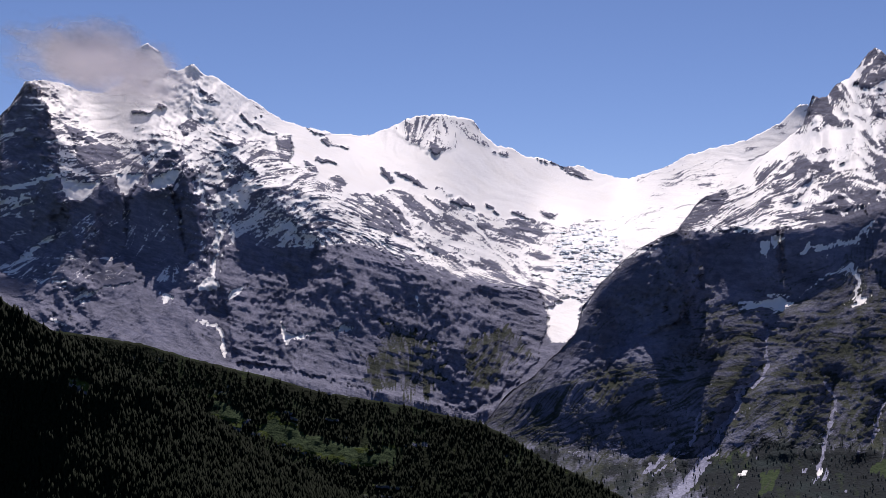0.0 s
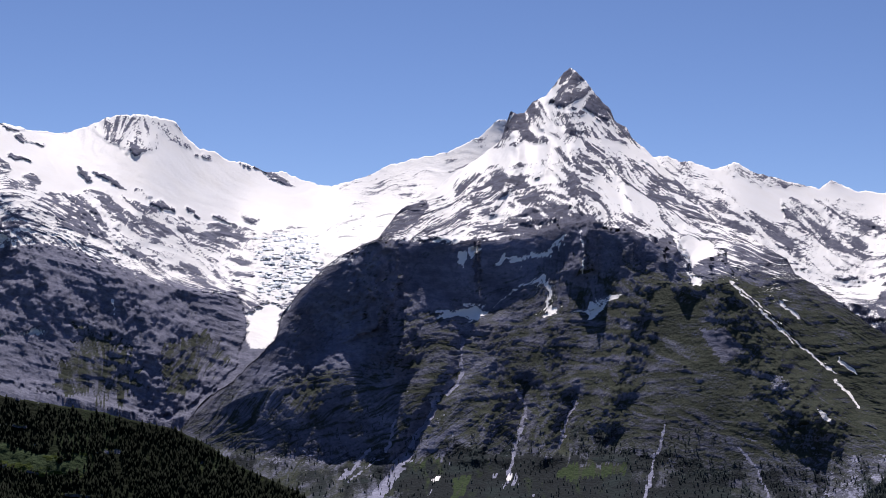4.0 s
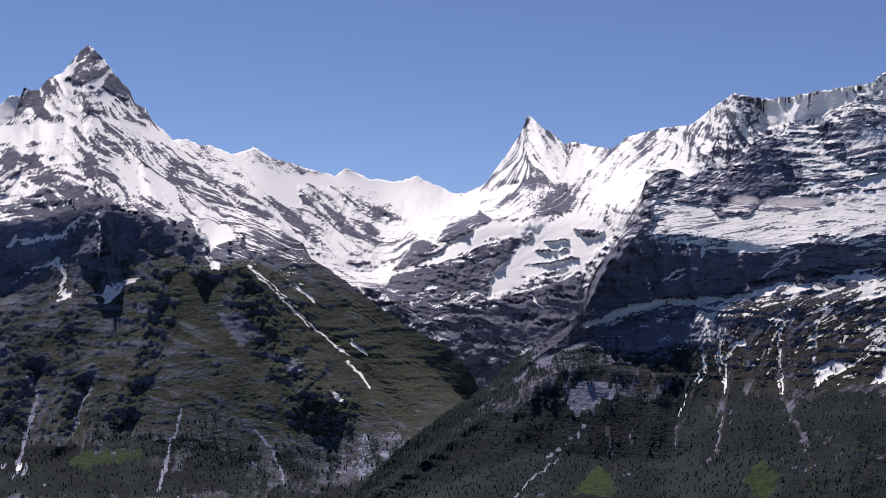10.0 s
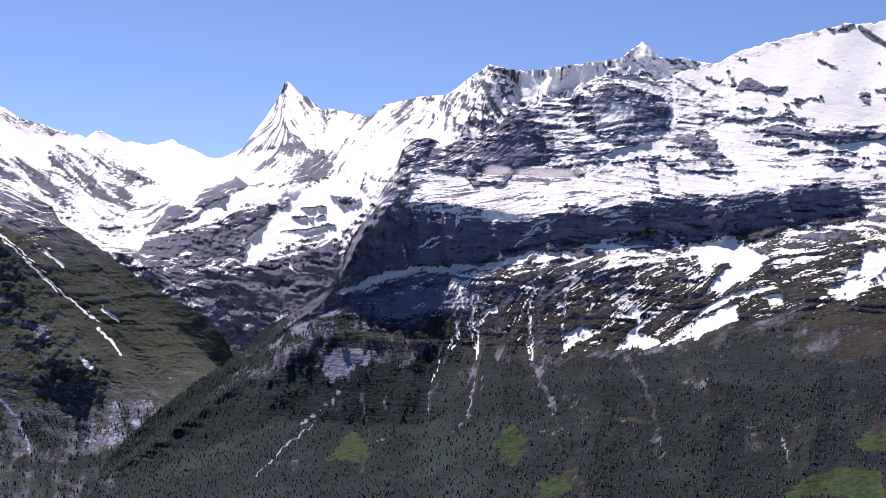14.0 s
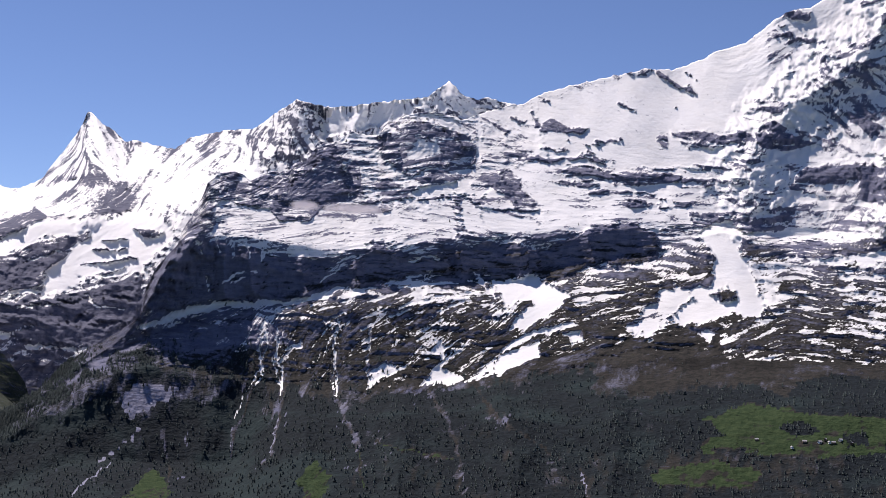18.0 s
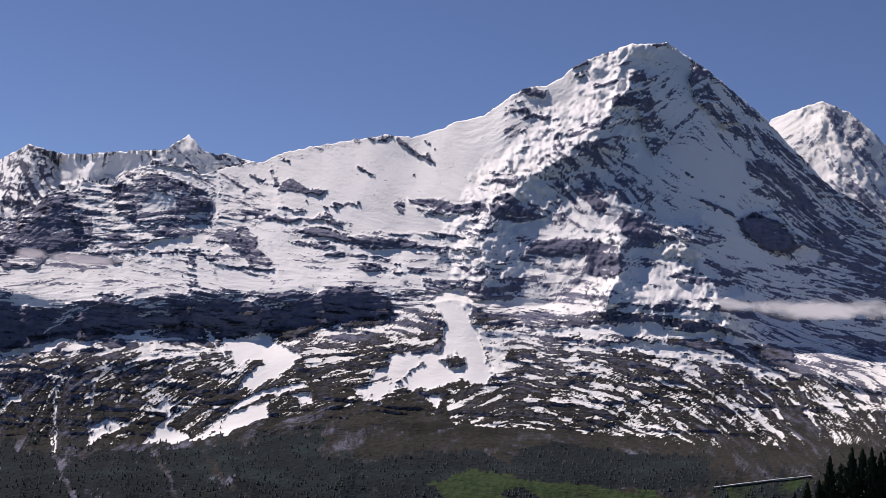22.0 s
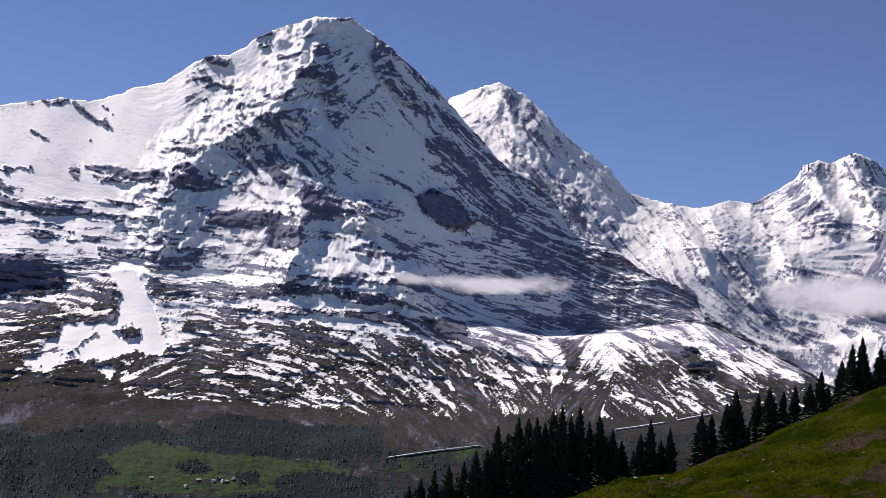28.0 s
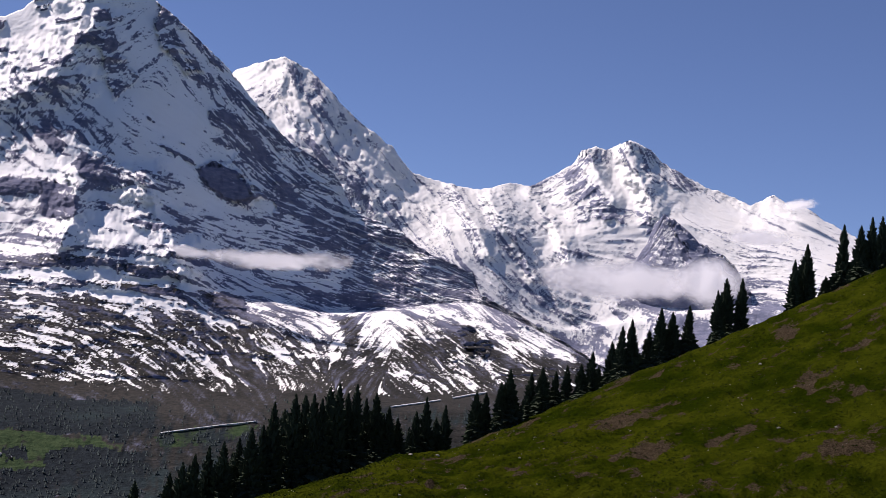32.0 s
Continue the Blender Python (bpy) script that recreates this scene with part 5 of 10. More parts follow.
# finer fields of snow and bare rock
wetterhorn_marks.append(("snow", "poly", 0.98, 0.06, [(90.06, 8.45), (92.98, 8.37), (94.02, 9.15), (95.18, 9.47), (96.38, 8.49), (97.9, 7.68), (99.86, 7.18), (101.83, 6.89), (103.36, 7.56), (105.99, 7.48), (106.88, 6.51), (108.63, 6.08), (110.59, 5.44), (112.32, 5.22), (113.39, 5.43), (112.32, 3.92), (109.52, 3.48), (108.64, 3.58), (107.33, 3.79), (105.8, 4), (102.95, 4.95), (101.65, 4.17), (100.76, 4.92), (99.01, 5.76), (97.26, 7.01), (95.54, 7.5), (94.27, 6.93), (93, 6.89), (91.13, 6.82), (90.29, 7.42)]))
wetterhorn_marks.append(("snow", "poly", 0.66, 0.08, [(99.89, 4.91), (101.2, 4.6), (102.95, 4.73), (104.71, 4.1), (106.24, 3.68), (107.34, 3.58), (108.65, 3.47), (109.09, 1.95), (108.66, 1.3), (107.35, 1.39), (105.17, 1.7), (103.41, 2.34), (102.75, 3.21), (101.65, 3.85)]))
wetterhorn_marks.append(("snow", "poly", 0.6, 0.06, [(95.25, 5.67), (96.42, 6.13), (97.28, 5.83), (98.58, 5.75), (100.11, 4.91), (101.21, 4.06), (102.75, 2.77), (100.79, 2.64), (99.05, 2.83), (96.9, 2.9), (96.25, 3.33), (95.81, 3.96)]))
wetterhorn_marks.append(("snow", "poly", -0.15, 0.06, [(96.37, 2.46), (97.55, 2.59), (98.63, 2.5), (100.14, 2.52), (101.23, 2.75), (102.54, 2.44), (103.42, 1.9), (104.08, 1.25), (105.17, 1.37), (107.36, 1.07), (108.44, 1.08), (108.89, -0.01), (108.46, -1.75), (106.52, -3.5), (103.48, -3.53), (101.95, -2.89), (98.69, -2.05), (96.97, -1.85), (96.52, -0.13), (96.28, 1.17)]))
wetterhorn_marks.append(("snow", "poly", 0.74, 0.06, [(102.7, 7.23), (103.69, 7.68), (105.11, 7.69), (105.99, 7.55), (106.43, 6.83), (106.88, 6.34), (106.44, 6.47), (105.78, 6.72), (104.91, 6.28), (104.25, 6.27), (103.37, 6.7)]))
wetterhorn_marks.append(("snow", "poly", 0.15, 0.03, [(102.33, 5.77), (102.68, 5.54), (102.95, 5.17), (102.77, 5.1), (102.42, 5.42)]))
wetterhorn_marks.append(("snow", "poly", 0.15, 0.03, [(102.94, 5.54), (103.49, 5.39), (103.93, 5.14), (104.26, 4.92), (104.18, 4.79), (103.71, 5), (103.07, 5.35)]))
wetterhorn_marks.append(("snow", "poly", 0.15, 0.03, [(105.1, 4.5), (105.47, 4.5), (106.06, 4.2), (105.98, 4.07), (105.41, 4.24), (105.06, 4.36)]))
wetterhorn_marks.append(("snow", "poly", 0.15, 0.03, [(100.43, 5.24), (100.76, 5.4), (101.09, 5.04), (101.03, 4.93), (100.72, 4.96)]))
wetterhorn_marks.append(("snow", "poly", 0.15, 0.03, [(103.06, 4.63), (103.43, 4.57), (103.88, 4.13), (104.27, 3.77), (104.19, 3.61), (103.73, 3.87), (103.31, 4.26)]))
wetterhorn_marks.append(("snow", "poly", 0.15, 0.03, [(104.77, 3.93), (105.26, 3.78), (105.81, 3.5), (105.94, 3.24), (105.59, 3.19), (105.15, 3.4), (104.84, 3.62)]))
wetterhorn_marks.append(("snow", "poly", 0.15, 0.03, [(106.07, 3.57), (106.57, 3.53), (106.73, 3.35), (106.25, 3.37)]))
wetterhorn_marks.append(("snow", "poly", 0.15, 0.03, [(107.23, 3.73), (107.66, 3.73), (107.99, 3.58), (108.54, 3.52), (108.54, 3.41), (107.99, 3.47), (107.29, 3.6)]))
wetterhorn_marks.append(("snow", "poly", 0.15, 0.03, [(107.45, 3.47), (107.99, 3.43), (108.65, 3.32), (108.6, 3.19), (107.99, 3.23), (107.56, 3.34)]))
wetterhorn_marks.append(("snow", "poly", 0.15, 0.03, [(108.53, 4.06), (109.19, 3.91), (109.08, 3.76), (108.64, 3.87)]))
wetterhorn_marks.append(("snow", "line", 0.2, 0.05, [(107.44, 4.01), (107.88, 3.84), (108.32, 3.65)]))
wetterhorn_marks.append(("snow", "line", 0.2, 0.05, [(101.2, 4.6), (102.08, 4.51), (102.74, 4.19), (103.29, 3.91)]))
wetterhorn_marks.append(("snow", "line", 0.2, 0.05, [(101.1, 4.49), (101.76, 4.17), (102.52, 3.75), (103.4, 3.21)]))
wetterhorn_marks.append(("snow", "line", 0.2, 0.06, [(102.75, 3.42), (103.41, 2.99), (103.96, 2.56)]))
wetterhorn_marks.append(("snow", "line", 0.2, 0.06, [(103.85, 2.67), (104.94, 2.46), (105.82, 2.25)]))
wetterhorn_marks.append(("snow", "line", 0.2, 0.04, [(106.46, 4.29), (107.01, 3.94)]))
wetterhorn_marks.append(("snow", "line", 0.3, 0.04, [(99.88, 5.99), (100.64, 5.79)]))
wetterhorn_marks.append(("snow", "line", 0.3, 0.05, [(100.2, 6.65), (101.07, 6.4)]))
wetterhorn_marks.append(("snow", "line", 0.3, 0.05, [(99.43, 7.11), (99.87, 6.97), (100.3, 6.87)]))
wetterhorn_marks.append(("snow", "line", 0.2, 0.05, [(104.48, 4.93), (105.1, 4.65)]))
wetterhorn_marks.append(("snow", "poly", 0.2, 0.04, [(104.13, 6.71), (104.57, 6.6), (104.8, 6.28), (104.47, 6.17), (104.14, 6.45)]))
wetterhorn_marks.append(("snow", "poly", 0.2, 0.04, [(106.55, 6.47), (106.88, 6.34), (107.32, 6.3), (107.27, 6.17), (106.66, 6.29)]))
wetterhorn_marks.append(("snow", "poly", 0.15, 0.04, [(108.41, 6.06), (109.17, 6), (109.72, 5.76), (110.26, 5.44), (110.59, 5.2), (110.33, 5.18), (109.72, 5.48), (109.17, 5.82)]))
wetterhorn_marks.append(("wall", "poly", -12, 0.05, [(88.06, 7), (88.45, 7.54), (89.04, 8.46), (89.41, 8.32), (89.78, 7.29), (90.11, 6.15), (90.23, 5.1), (89.32, 4.65), (88.11, 4.65)]))
wetterhorn_marks.append(("wall", "poly", 8, 0.05, [(88.13, 3.77), (89.3, 4.01), (89.41, 2.33), (88.77, 2.21), (88.15, 2.62)]))
wetterhorn_marks.append(("wall", "poly", 22, 0.05, [(90.4, 4.22), (91.18, 4.11), (91.79, 4.83), (92.2, 4.99), (92.59, 4.28), (92.7, 2.83), (92.58, 1.54), (91.24, 1.1), (90.8, 2.57)]))
wetterhorn_marks.append(("wall", "poly", -15, 0.05, [(92.8, 4.32), (93.14, 5.02), (93.51, 4.56), (94.31, 4.75), (94.71, 3.51), (95, 1.8), (94.36, 1.74), (93.11, 1.44), (92.71, 2.61)]))
wetterhorn_marks.append(("wall", "poly", 25, 0.05, [(94.83, 5.45), (95.27, 4.6), (95.6, 3.92), (95.74, 2.88), (95.32, 1.69), (95.04, 1.8), (94.8, 3.51)]))
wetterhorn_marks.append(("snow", "poly", 0.15, 0.05, [(89.45, 8.42), (89.78, 7.39), (90.11, 6.15), (90.23, 5.1), (90.45, 4.47), (90.37, 3.62), (89.35, 3.38), (89.34, 4.02), (88.23, 3.88), (88.06, 7), (88.45, 7.54), (89.04, 8.51), (89.28, 8.52)]))
wetterhorn_marks.append(("snow", "poly", 0.15, 0.04, [(90.3, 7.1), (90.72, 6.38), (90.95, 5.54), (91.58, 5.14), (92.2, 5.37), (92.4, 5.7), (93.24, 5.4), (93.46, 5.2), (94.09, 5.43), (94.29, 6.07), (94.71, 6.19), (95.04, 5.45), (95.27, 4.6), (95.6, 3.96), (95.72, 2.88), (95.21, 1.58), (94.36, 1.79), (93.94, 1.56), (93.11, 1.12), (91.26, 0.25), (90.21, 1.08), (89.38, 1.91), (89.16, 2.96), (89.34, 4.02), (90.36, 3.83), (90.66, 4.22), (91.18, 4.17), (91.79, 4.93), (92.3, 5.12), (92.74, 4.39), (93.35, 5.19), (93.63, 4.67), (94.3, 5)]))
wetterhorn_marks.append(("snow", "poly", 1, 0.03, [(90.23, 5.06), (90.75, 4.9), (91.37, 4.88), (91.74, 5.04), (91.75, 4.83), (91.38, 4.39), (91.18, 4.17), (90.66, 4.22), (90.39, 4.57)]))
wetterhorn_marks.append(("snow", "poly", 1, 0.03, [(92.3, 5.12), (92.93, 5.22), (93.25, 5.23), (93.04, 4.76), (92.74, 4.39), (92.52, 4.57)]))
wetterhorn_marks.append(("snow", "poly", 1, 0.03, [(93.46, 4.87), (94.3, 5.33), (94.83, 5.45), (94.62, 5.05), (93.99, 4.67), (93.63, 4.67)]))
wetterhorn_marks.append(("snow", "line", 0.85, 0.05, [(88.07, 6.48), (88.97, 6.77)]))
wetterhorn_marks.append(("snow", "line", 0.85, 0.06, [(88.11, 4.56), (89.12, 4.74), (90.03, 5.05)]))
wetterhorn_marks.append(("snow", "line", 0.9, 0.08, [(88.13, 3.94), (89.23, 4.18)]))
wetterhorn_marks.append(("snow", "line", 0.8, 0.04, [(91.13, 6.71), (92.17, 6.64), (93.01, 6.84)]))
wetterhorn_marks.append(("snow", "poly", 0.2, 0.03, [(90.61, 6.59), (91.45, 6.3), (91.66, 5.89), (91.14, 5.97), (90.73, 6.21)]))
wetterhorn_marks.append(("snow", "poly", 0.2, 0.03, [(93.02, 6.29), (93.48, 6.37), (93.69, 6.06), (93.34, 5.94)]))
wetterhorn_marks.append(("snow", "poly", 0.2, 0.03, [(94.65, 7.05), (95.07, 7.42), (95.33, 7.28), (95.23, 6.92), (94.8, 6.77)]))
wetterhorn_marks.append(("snow", "poly", 0.35, 0.04, [(95.31, 8.67), (95.78, 8.37), (96.06, 8.05), (95.74, 8), (95.42, 8.25)]))
wetterhorn_marks.append(("snow", "line", 0.3, 0.03, [(95.1, 8.34), (95.07, 7.7)]))
wetterhorn_marks.append(("snow", "line", 0.25, 0.06, [(95.23, 6.53), (96.09, 6.6), (96.63, 6.46)]))
wetterhorn_marks.append(("snow", "line", 0.3, 0.05, [(92.99, 7.52), (94.04, 7.77)]))
wetterhorn_marks.append(("snow", "poly", 0.3, 0.04, [(98.35, 6.72), (98.89, 6.84), (99, 6.41), (98.8, 5.86), (98.47, 5.75)]))
wetterhorn_marks.append(("snow", "poly", 0.2, 0.03, [(99.45, 5.88), (99.88, 5.67), (99.93, 5.45), (99.56, 5.55)]))
wetterhorn_marks.append(("snow", "line", 0.3, 0.05, [(97.04, 7.55), (97.37, 7.23), (97.91, 7.03), (98.35, 6.83)]))
wetterhorn_marks.append(("snow", "line", 0.9, 0.08, [(95.25, 5.46), (95.59, 4.39), (95.93, 3.53), (96.36, 3.33), (96.15, 2.68), (96.02, 1.59)]))
wetterhorn_marks.append(("snow", "poly", 1, 0.03, [(95.39, 0.94), (95.96, 1.49), (96.18, 0.95), (95.91, 0.84)]))
wetterhorn_marks.append(("snow", "poly", 1, 0.03, [(96.47, 0.41), (96.72, 0.91), (97.31, 1.07), (96.93, 0.7)]))
wetterhorn_marks.append(("snow", "poly", 1, 0.03, [(98.62, -0.32), (98.89, -0.75), (99.32, -0.79), (99.93, -0.66), (99.54, -0.96), (99.28, -1.07), (99.11, -0.92), (98.85, -1.14), (98.67, -0.75)]))
wetterhorn_marks.append(("snow", "poly", 1, 0.03, [(100.55, -0.63), (100.94, -0.45), (101.44, -0.51), (100.94, -0.69)]))
wetterhorn_marks.append(("snow", "line", 0.9, 0.04, [(95.56, -0.31), (96.1, -0.45), (96.42, -0.77), (96.5, -1.74)]))
wetterhorn_marks.append(("snow", "poly", 1, 0.03, [(88.82, 1.75), (89.07, 2.22), (89.67, 2.59), (89.98, 2.66), (89.58, 2.34), (89.18, 2.01)]))
wetterhorn_marks.append(("snow", "poly", 1, 0.03, [(90.84, 0.46), (91.25, 0.78), (91.76, 0.85), (91.05, 0.42)]))
wetterhorn_marks.append(("snow", "line", 0.8, 0.03, [(91.66, 0.85), (92.49, 1.01), (93.32, 1.23)]))
wetterhorn_marks.append(("snow", "line", 0.8, 0.03, [(90.01, 1.08), (90.62, 1.13)]))
wetterhorn_marks.append(("snow", "poly", 1, 0.03, [(104.08, 1.25), (104.23, 1.08), (104.19, 0.93), (104.04, 1.08)]))
wetterhorn_marks.append(("snow", "line", 0.7, 0.03, [(103.82, 0.82), (103.92, 0.16)]))
wetterhorn_marks.append(("snow", "poly", 1, 0.03, [(108.27, 1.55), (108.61, 1.56), (108.62, 1.3), (108.33, 1.34)]))
wetterhorn_marks.append(("turf", "poly", 0.5, 0.2, [(105.63, -0.91), (107.37, -0.46), (108.46, -1.31), (107.38, -1.98), (106.52, -2.85), (105.86, -2.64)]))
schreckhorn_marks.append(("snow", "poly", 0.98, 0.06, [(111.61, 5.43), (113.34, 5.6), (114.63, 6.07), (116.59, 6.67), (118.11, 7.14), (118.99, 7.27), (120.31, 7.08), (120.1, 6.42), (118.13, 6.27), (116.83, 5.69), (116.62, 5.04), (115.53, 4.9), (114.67, 4.44), (113.82, 3.66), (112.97, 3.2), (112.11, 2.96), (111.23, 3.58), (110.35, 4.2)]))
schreckhorn_marks.append(("snow", "poly", 0.56, 0.06, [(118.13, 6.27), (120.1, 6.42), (121.18, 7.09), (122.52, 6.02), (123.41, 4.73), (122.12, 3.95), (121.23, 4.48), (120.37, 3.81), (118.63, 3.51), (116.88, 3.3), (114.7, 3.35), (114.26, 3.56), (115.54, 4.79), (116.63, 4.93)]))
schreckhorn_marks.append(("snow", "poly", 0.15, 0.04, [(114.18, 4.21), (114.89, 4.66), (115.65, 4.84), (115.76, 4.62), (115.23, 4.02), (114.69, 3.68), (114.15, 3.45), (113.83, 3.39)]))
schreckhorn_marks.append(("snow", "poly", 0.3, 0.03, [(116.62, 5.36), (117.26, 5.81), (117.16, 5.48), (116.84, 5.04)]))
schreckhorn_marks.append(("snow", "poly", 0.3, 0.03, [(117.16, 5.38), (118.04, 5.51), (117.82, 5.24), (117.39, 5.21)]))
schreckhorn_marks.append(("snow", "poly", 0.3, 0.03, [(116.85, 4.93), (117.28, 5.1), (117.61, 4.95), (117.07, 4.79)]))
schreckhorn_marks.append(("snow", "poly", 0.2, 0.03, [(112.63, 3.73), (113.27, 3.9), (112.96, 3.63)]))
schreckhorn_marks.append(("snow", "line", 0.2, 0.04, [(113.8, 4.48), (114.13, 4.58)]))
schreckhorn_marks.append(("snow", "line", 0.3, 0.04, [(112.06, 4.69), (112.49, 4.81)]))
schreckhorn_marks.append(("snow", "poly", 0.22, 0.04, [(117.99, 7.51), (118.53, 8.23), (118.96, 8.52), (119.29, 8.25), (119.64, 7.61), (119.91, 7.24), (119.43, 7.23), (118.98, 7.7), (118.43, 7.52)]))
schreckhorn_marks.append(("snow", "line", 0.35, 0.05, [(116.81, 6.46), (118.11, 6.99), (118.99, 7.05)]))
schreckhorn_marks.append(("snow", "poly", 0.38, 0.05, [(120.44, 9.03), (120.91, 9.9), (121.22, 10.76), (121.89, 10.34), (122.46, 9.27), (122.8, 8.63), (123.36, 7.55), (123.63, 7.3), (123.04, 7.33), (122.59, 8.08), (122.03, 8.4), (121.48, 8.83), (120.82, 8.92)]))
schreckhorn_marks.append(("snow", "poly", 0.95, 0.03, [(119.96, 8.8), (120.39, 9.24), (120.78, 9.85), (120.87, 9.68), (120.53, 9.07), (120.16, 8.76)]))
schreckhorn_marks.append(("snow", "poly", 1, 0.04, [(121.48, 8.5), (122.04, 8.08), (122.38, 7.54), (123.04, 7.22), (123.59, 6.8), (124.25, 6.26), (123.82, 6.37), (123.05, 6.79), (122.27, 7.22), (121.72, 7.86)]))
schreckhorn_marks.append(("snow", "poly", 0.15, 0.03, [(120.95, 7.63), (121.17, 7.85), (121.44, 7.42), (121.29, 7.2), (120.96, 7.2)]))
schreckhorn_marks.append(("snow", "poly", 0.35, 0.04, [(121.27, 8.07), (121.93, 7.86), (122.38, 7.32), (122.05, 7.32), (121.5, 7.64)]))
schreckhorn_marks.append(("snow", "poly", 0.42, 0.06, [(123.04, 6.9), (124.04, 6.26), (124.7, 5.62), (125.36, 4.87), (126.02, 4.12), (126.67, 3.48), (126.02, 3.9), (125.15, 4.54), (124.27, 5.18), (123.39, 5.82), (122.83, 6.46)]))
schreckhorn_marks.append(("snow", "poly", 0.2, 0.04, [(119.03, 4.98), (119.9, 5.33), (120.13, 5), (119.37, 4.77)]))
schreckhorn_marks.append(("snow", "poly", 0.2, 0.04, [(118.14, 5.94), (118.57, 6.17), (118.8, 5.74), (118.48, 5.3), (118.26, 5.29)]))
schreckhorn_marks.append(("snow", "poly", 0.22, 0.05, [(118.83, 4.21), (119.7, 4.67), (120.79, 4.91), (121.23, 4.7), (120.8, 4.25), (119.71, 3.91)]))
schreckhorn_marks.append(("snow", "poly", 1, 0.03, [(119.35, 5.75), (120.55, 5.95), (120.77, 5.74), (119.68, 5.43)]))
schreckhorn_marks.append(("snow", "poly", 0.25, 0.04, [(121.09, 6), (121.38, 6.01), (121.48, 5.36), (121.16, 5.02)]))
schreckhorn_marks.append(("snow", "poly", 0.88, 0.06, [(122.3, 6.02), (123.4, 5.06), (124.28, 4.75), (123.42, 4.41), (122.54, 4.72), (121.98, 5.36)]))
schreckhorn_marks.append(("snow", "poly", 0.2, 0.03, [(124.27, 5.22), (125.03, 5.08), (124.71, 4.93)]))
schreckhorn_marks.append(("snow", "poly", 0.02, 0.04, [(113.83, 3.26), (115.58, 3.22), (116.89, 3.12), (119.07, 3.46), (120.59, 4.08), (121.67, 4.53), (122.34, 3.95), (123.43, 3.82), (124.52, 3.19), (124.56, 3.45), (125.05, 3.67), (125.39, 3.03), (125.62, 1.95), (124.76, 1.71), (123.46, 1.91), (121.94, 1.66), (120.63, 2.07), (120.19, 2.17), (119.11, 1.6), (118.25, 0.93), (116.94, 1.01), (115.21, 0.53), (113.9, 0.83), (112.57, 1.88), (112.98, 2.55)]))
schreckhorn_marks.append(("snow", "poly", 0.9, 0.03, [(116.89, 3.04), (117.16, 2.87), (117.08, 2.21), (116.97, 2.53)]))
schreckhorn_marks.append(("snow", "poly", 0.9, 0.03, [(117.28, 3.09), (117.76, 3.06), (117.45, 2.65)]))
schreckhorn_marks.append(("snow", "poly", 0.9, 0.03, [(118.39, 2.41), (118.64, 2.9), (118.86, 2.9), (118.65, 2.57)]))
schreckhorn_marks.append(("snow", "line", 0.9, 0.06, [(119.02, 2.58), (119.74, 2.75), (120.39, 2.94)]))
schreckhorn_marks.append(("snow", "line", 0.8, 0.05, [(120.28, 2.93), (120.6, 3.16), (121.03, 3.6)]))
schreckhorn_marks.append(("snow", "line", 0.6, 0.03, [(121.57, 3.83), (121.7, 2.96), (121.76, 2.09)]))
schreckhorn_marks.append(("snow", "poly", 1, 0.03, [(125.16, 3.67), (126.24, 3.47), (126.67, 3.37), (126.36, 3.04), (125.93, 2.82), (125.78, 2.56), (125.43, 3.03)]))
schreckhorn_marks.append(("snow", "poly", 1, 0.03, [(125.72, 2.21), (126.22, 2.06), (126.23, 1.8), (125.95, 1.78)]))
schreckhorn_marks.append(("snow", "poly", 1, 0.03, [(116.12, 0.34), (116.73, 0.57), (117.6, 0.8), (118.15, 0.6), (117.72, 0.3), (116.95, 0.42)]))
schreckhorn_marks.append(("snow", "line", 0.7, 0.03, [(118.04, 0.59), (119.11, 1.49), (119.98, 1.84)]))
schreckhorn_marks.append(("snow", "line", 0.8, 0.03, [(119.98, 1.84), (120.3, 2.11), (120.42, 1.63), (120.55, 1.3)]))
schreckhorn_marks.append(("snow", "poly", 0.95, 0.03, [(120.18, 0.31), (120.48, 0.8), (120.87, 0.87), (120.66, 0.59)]))
schreckhorn_marks.append(("snow", "line", 0.8, 0.03, [(121.31, 0.66), (122.29, 0.75)]))
schreckhorn_marks.append(("snow", "poly", 0.95, 0.03, [(121.97, 0.35), (122.07, 0.68), (122.5, 0.91), (122.29, 0.62), (122.14, 0.4)]))
schreckhorn_marks.append(("snow", "line", 0.7, 0.04, [(122.17, 1.01), (123.25, 1.36)]))
finsteraarhorn_marks.append(("snow", "poly", 0.97, 0.05, [(126.47, 6.13), (128.61, 5.57), (131.2, 5.65), (133.82, 5.51), (135.58, 4.8), (137.97, 5.5), (137.33, 4.84), (136.24, 4.6), (136.03, 4.15), (134.51, 3.9), (133.87, 3.23), (132.98, 4.19), (132.09, 4.92), (130.78, 5.1), (129.27, 5.05), (127.55, 5.2)]))
finsteraarhorn_marks.append(("snow", "poly", 0.66, 0.06, [(127.13, 5.19), (129.06, 5.04), (130.79, 4.88), (132.54, 4.28), (133.87, 3.23), (133.03, 2.12), (131.29, 2.08), (129.54, 2.9), (128.23, 3.94)]))
finsteraarhorn_marks.append(("snow", "poly", 0.95, 0.04, [(126.67, 6.24), (128.62, 5.46), (129.72, 4.42), (129.08, 4.18), (127.56, 4.99)]))
finsteraarhorn_marks.append(("snow", "poly", 0.18, 0.04, [(127.83, 4.61), (128.1, 4.62), (129.09, 3.96), (129.75, 3.34), (129.54, 3.16), (128.66, 3.78)]))
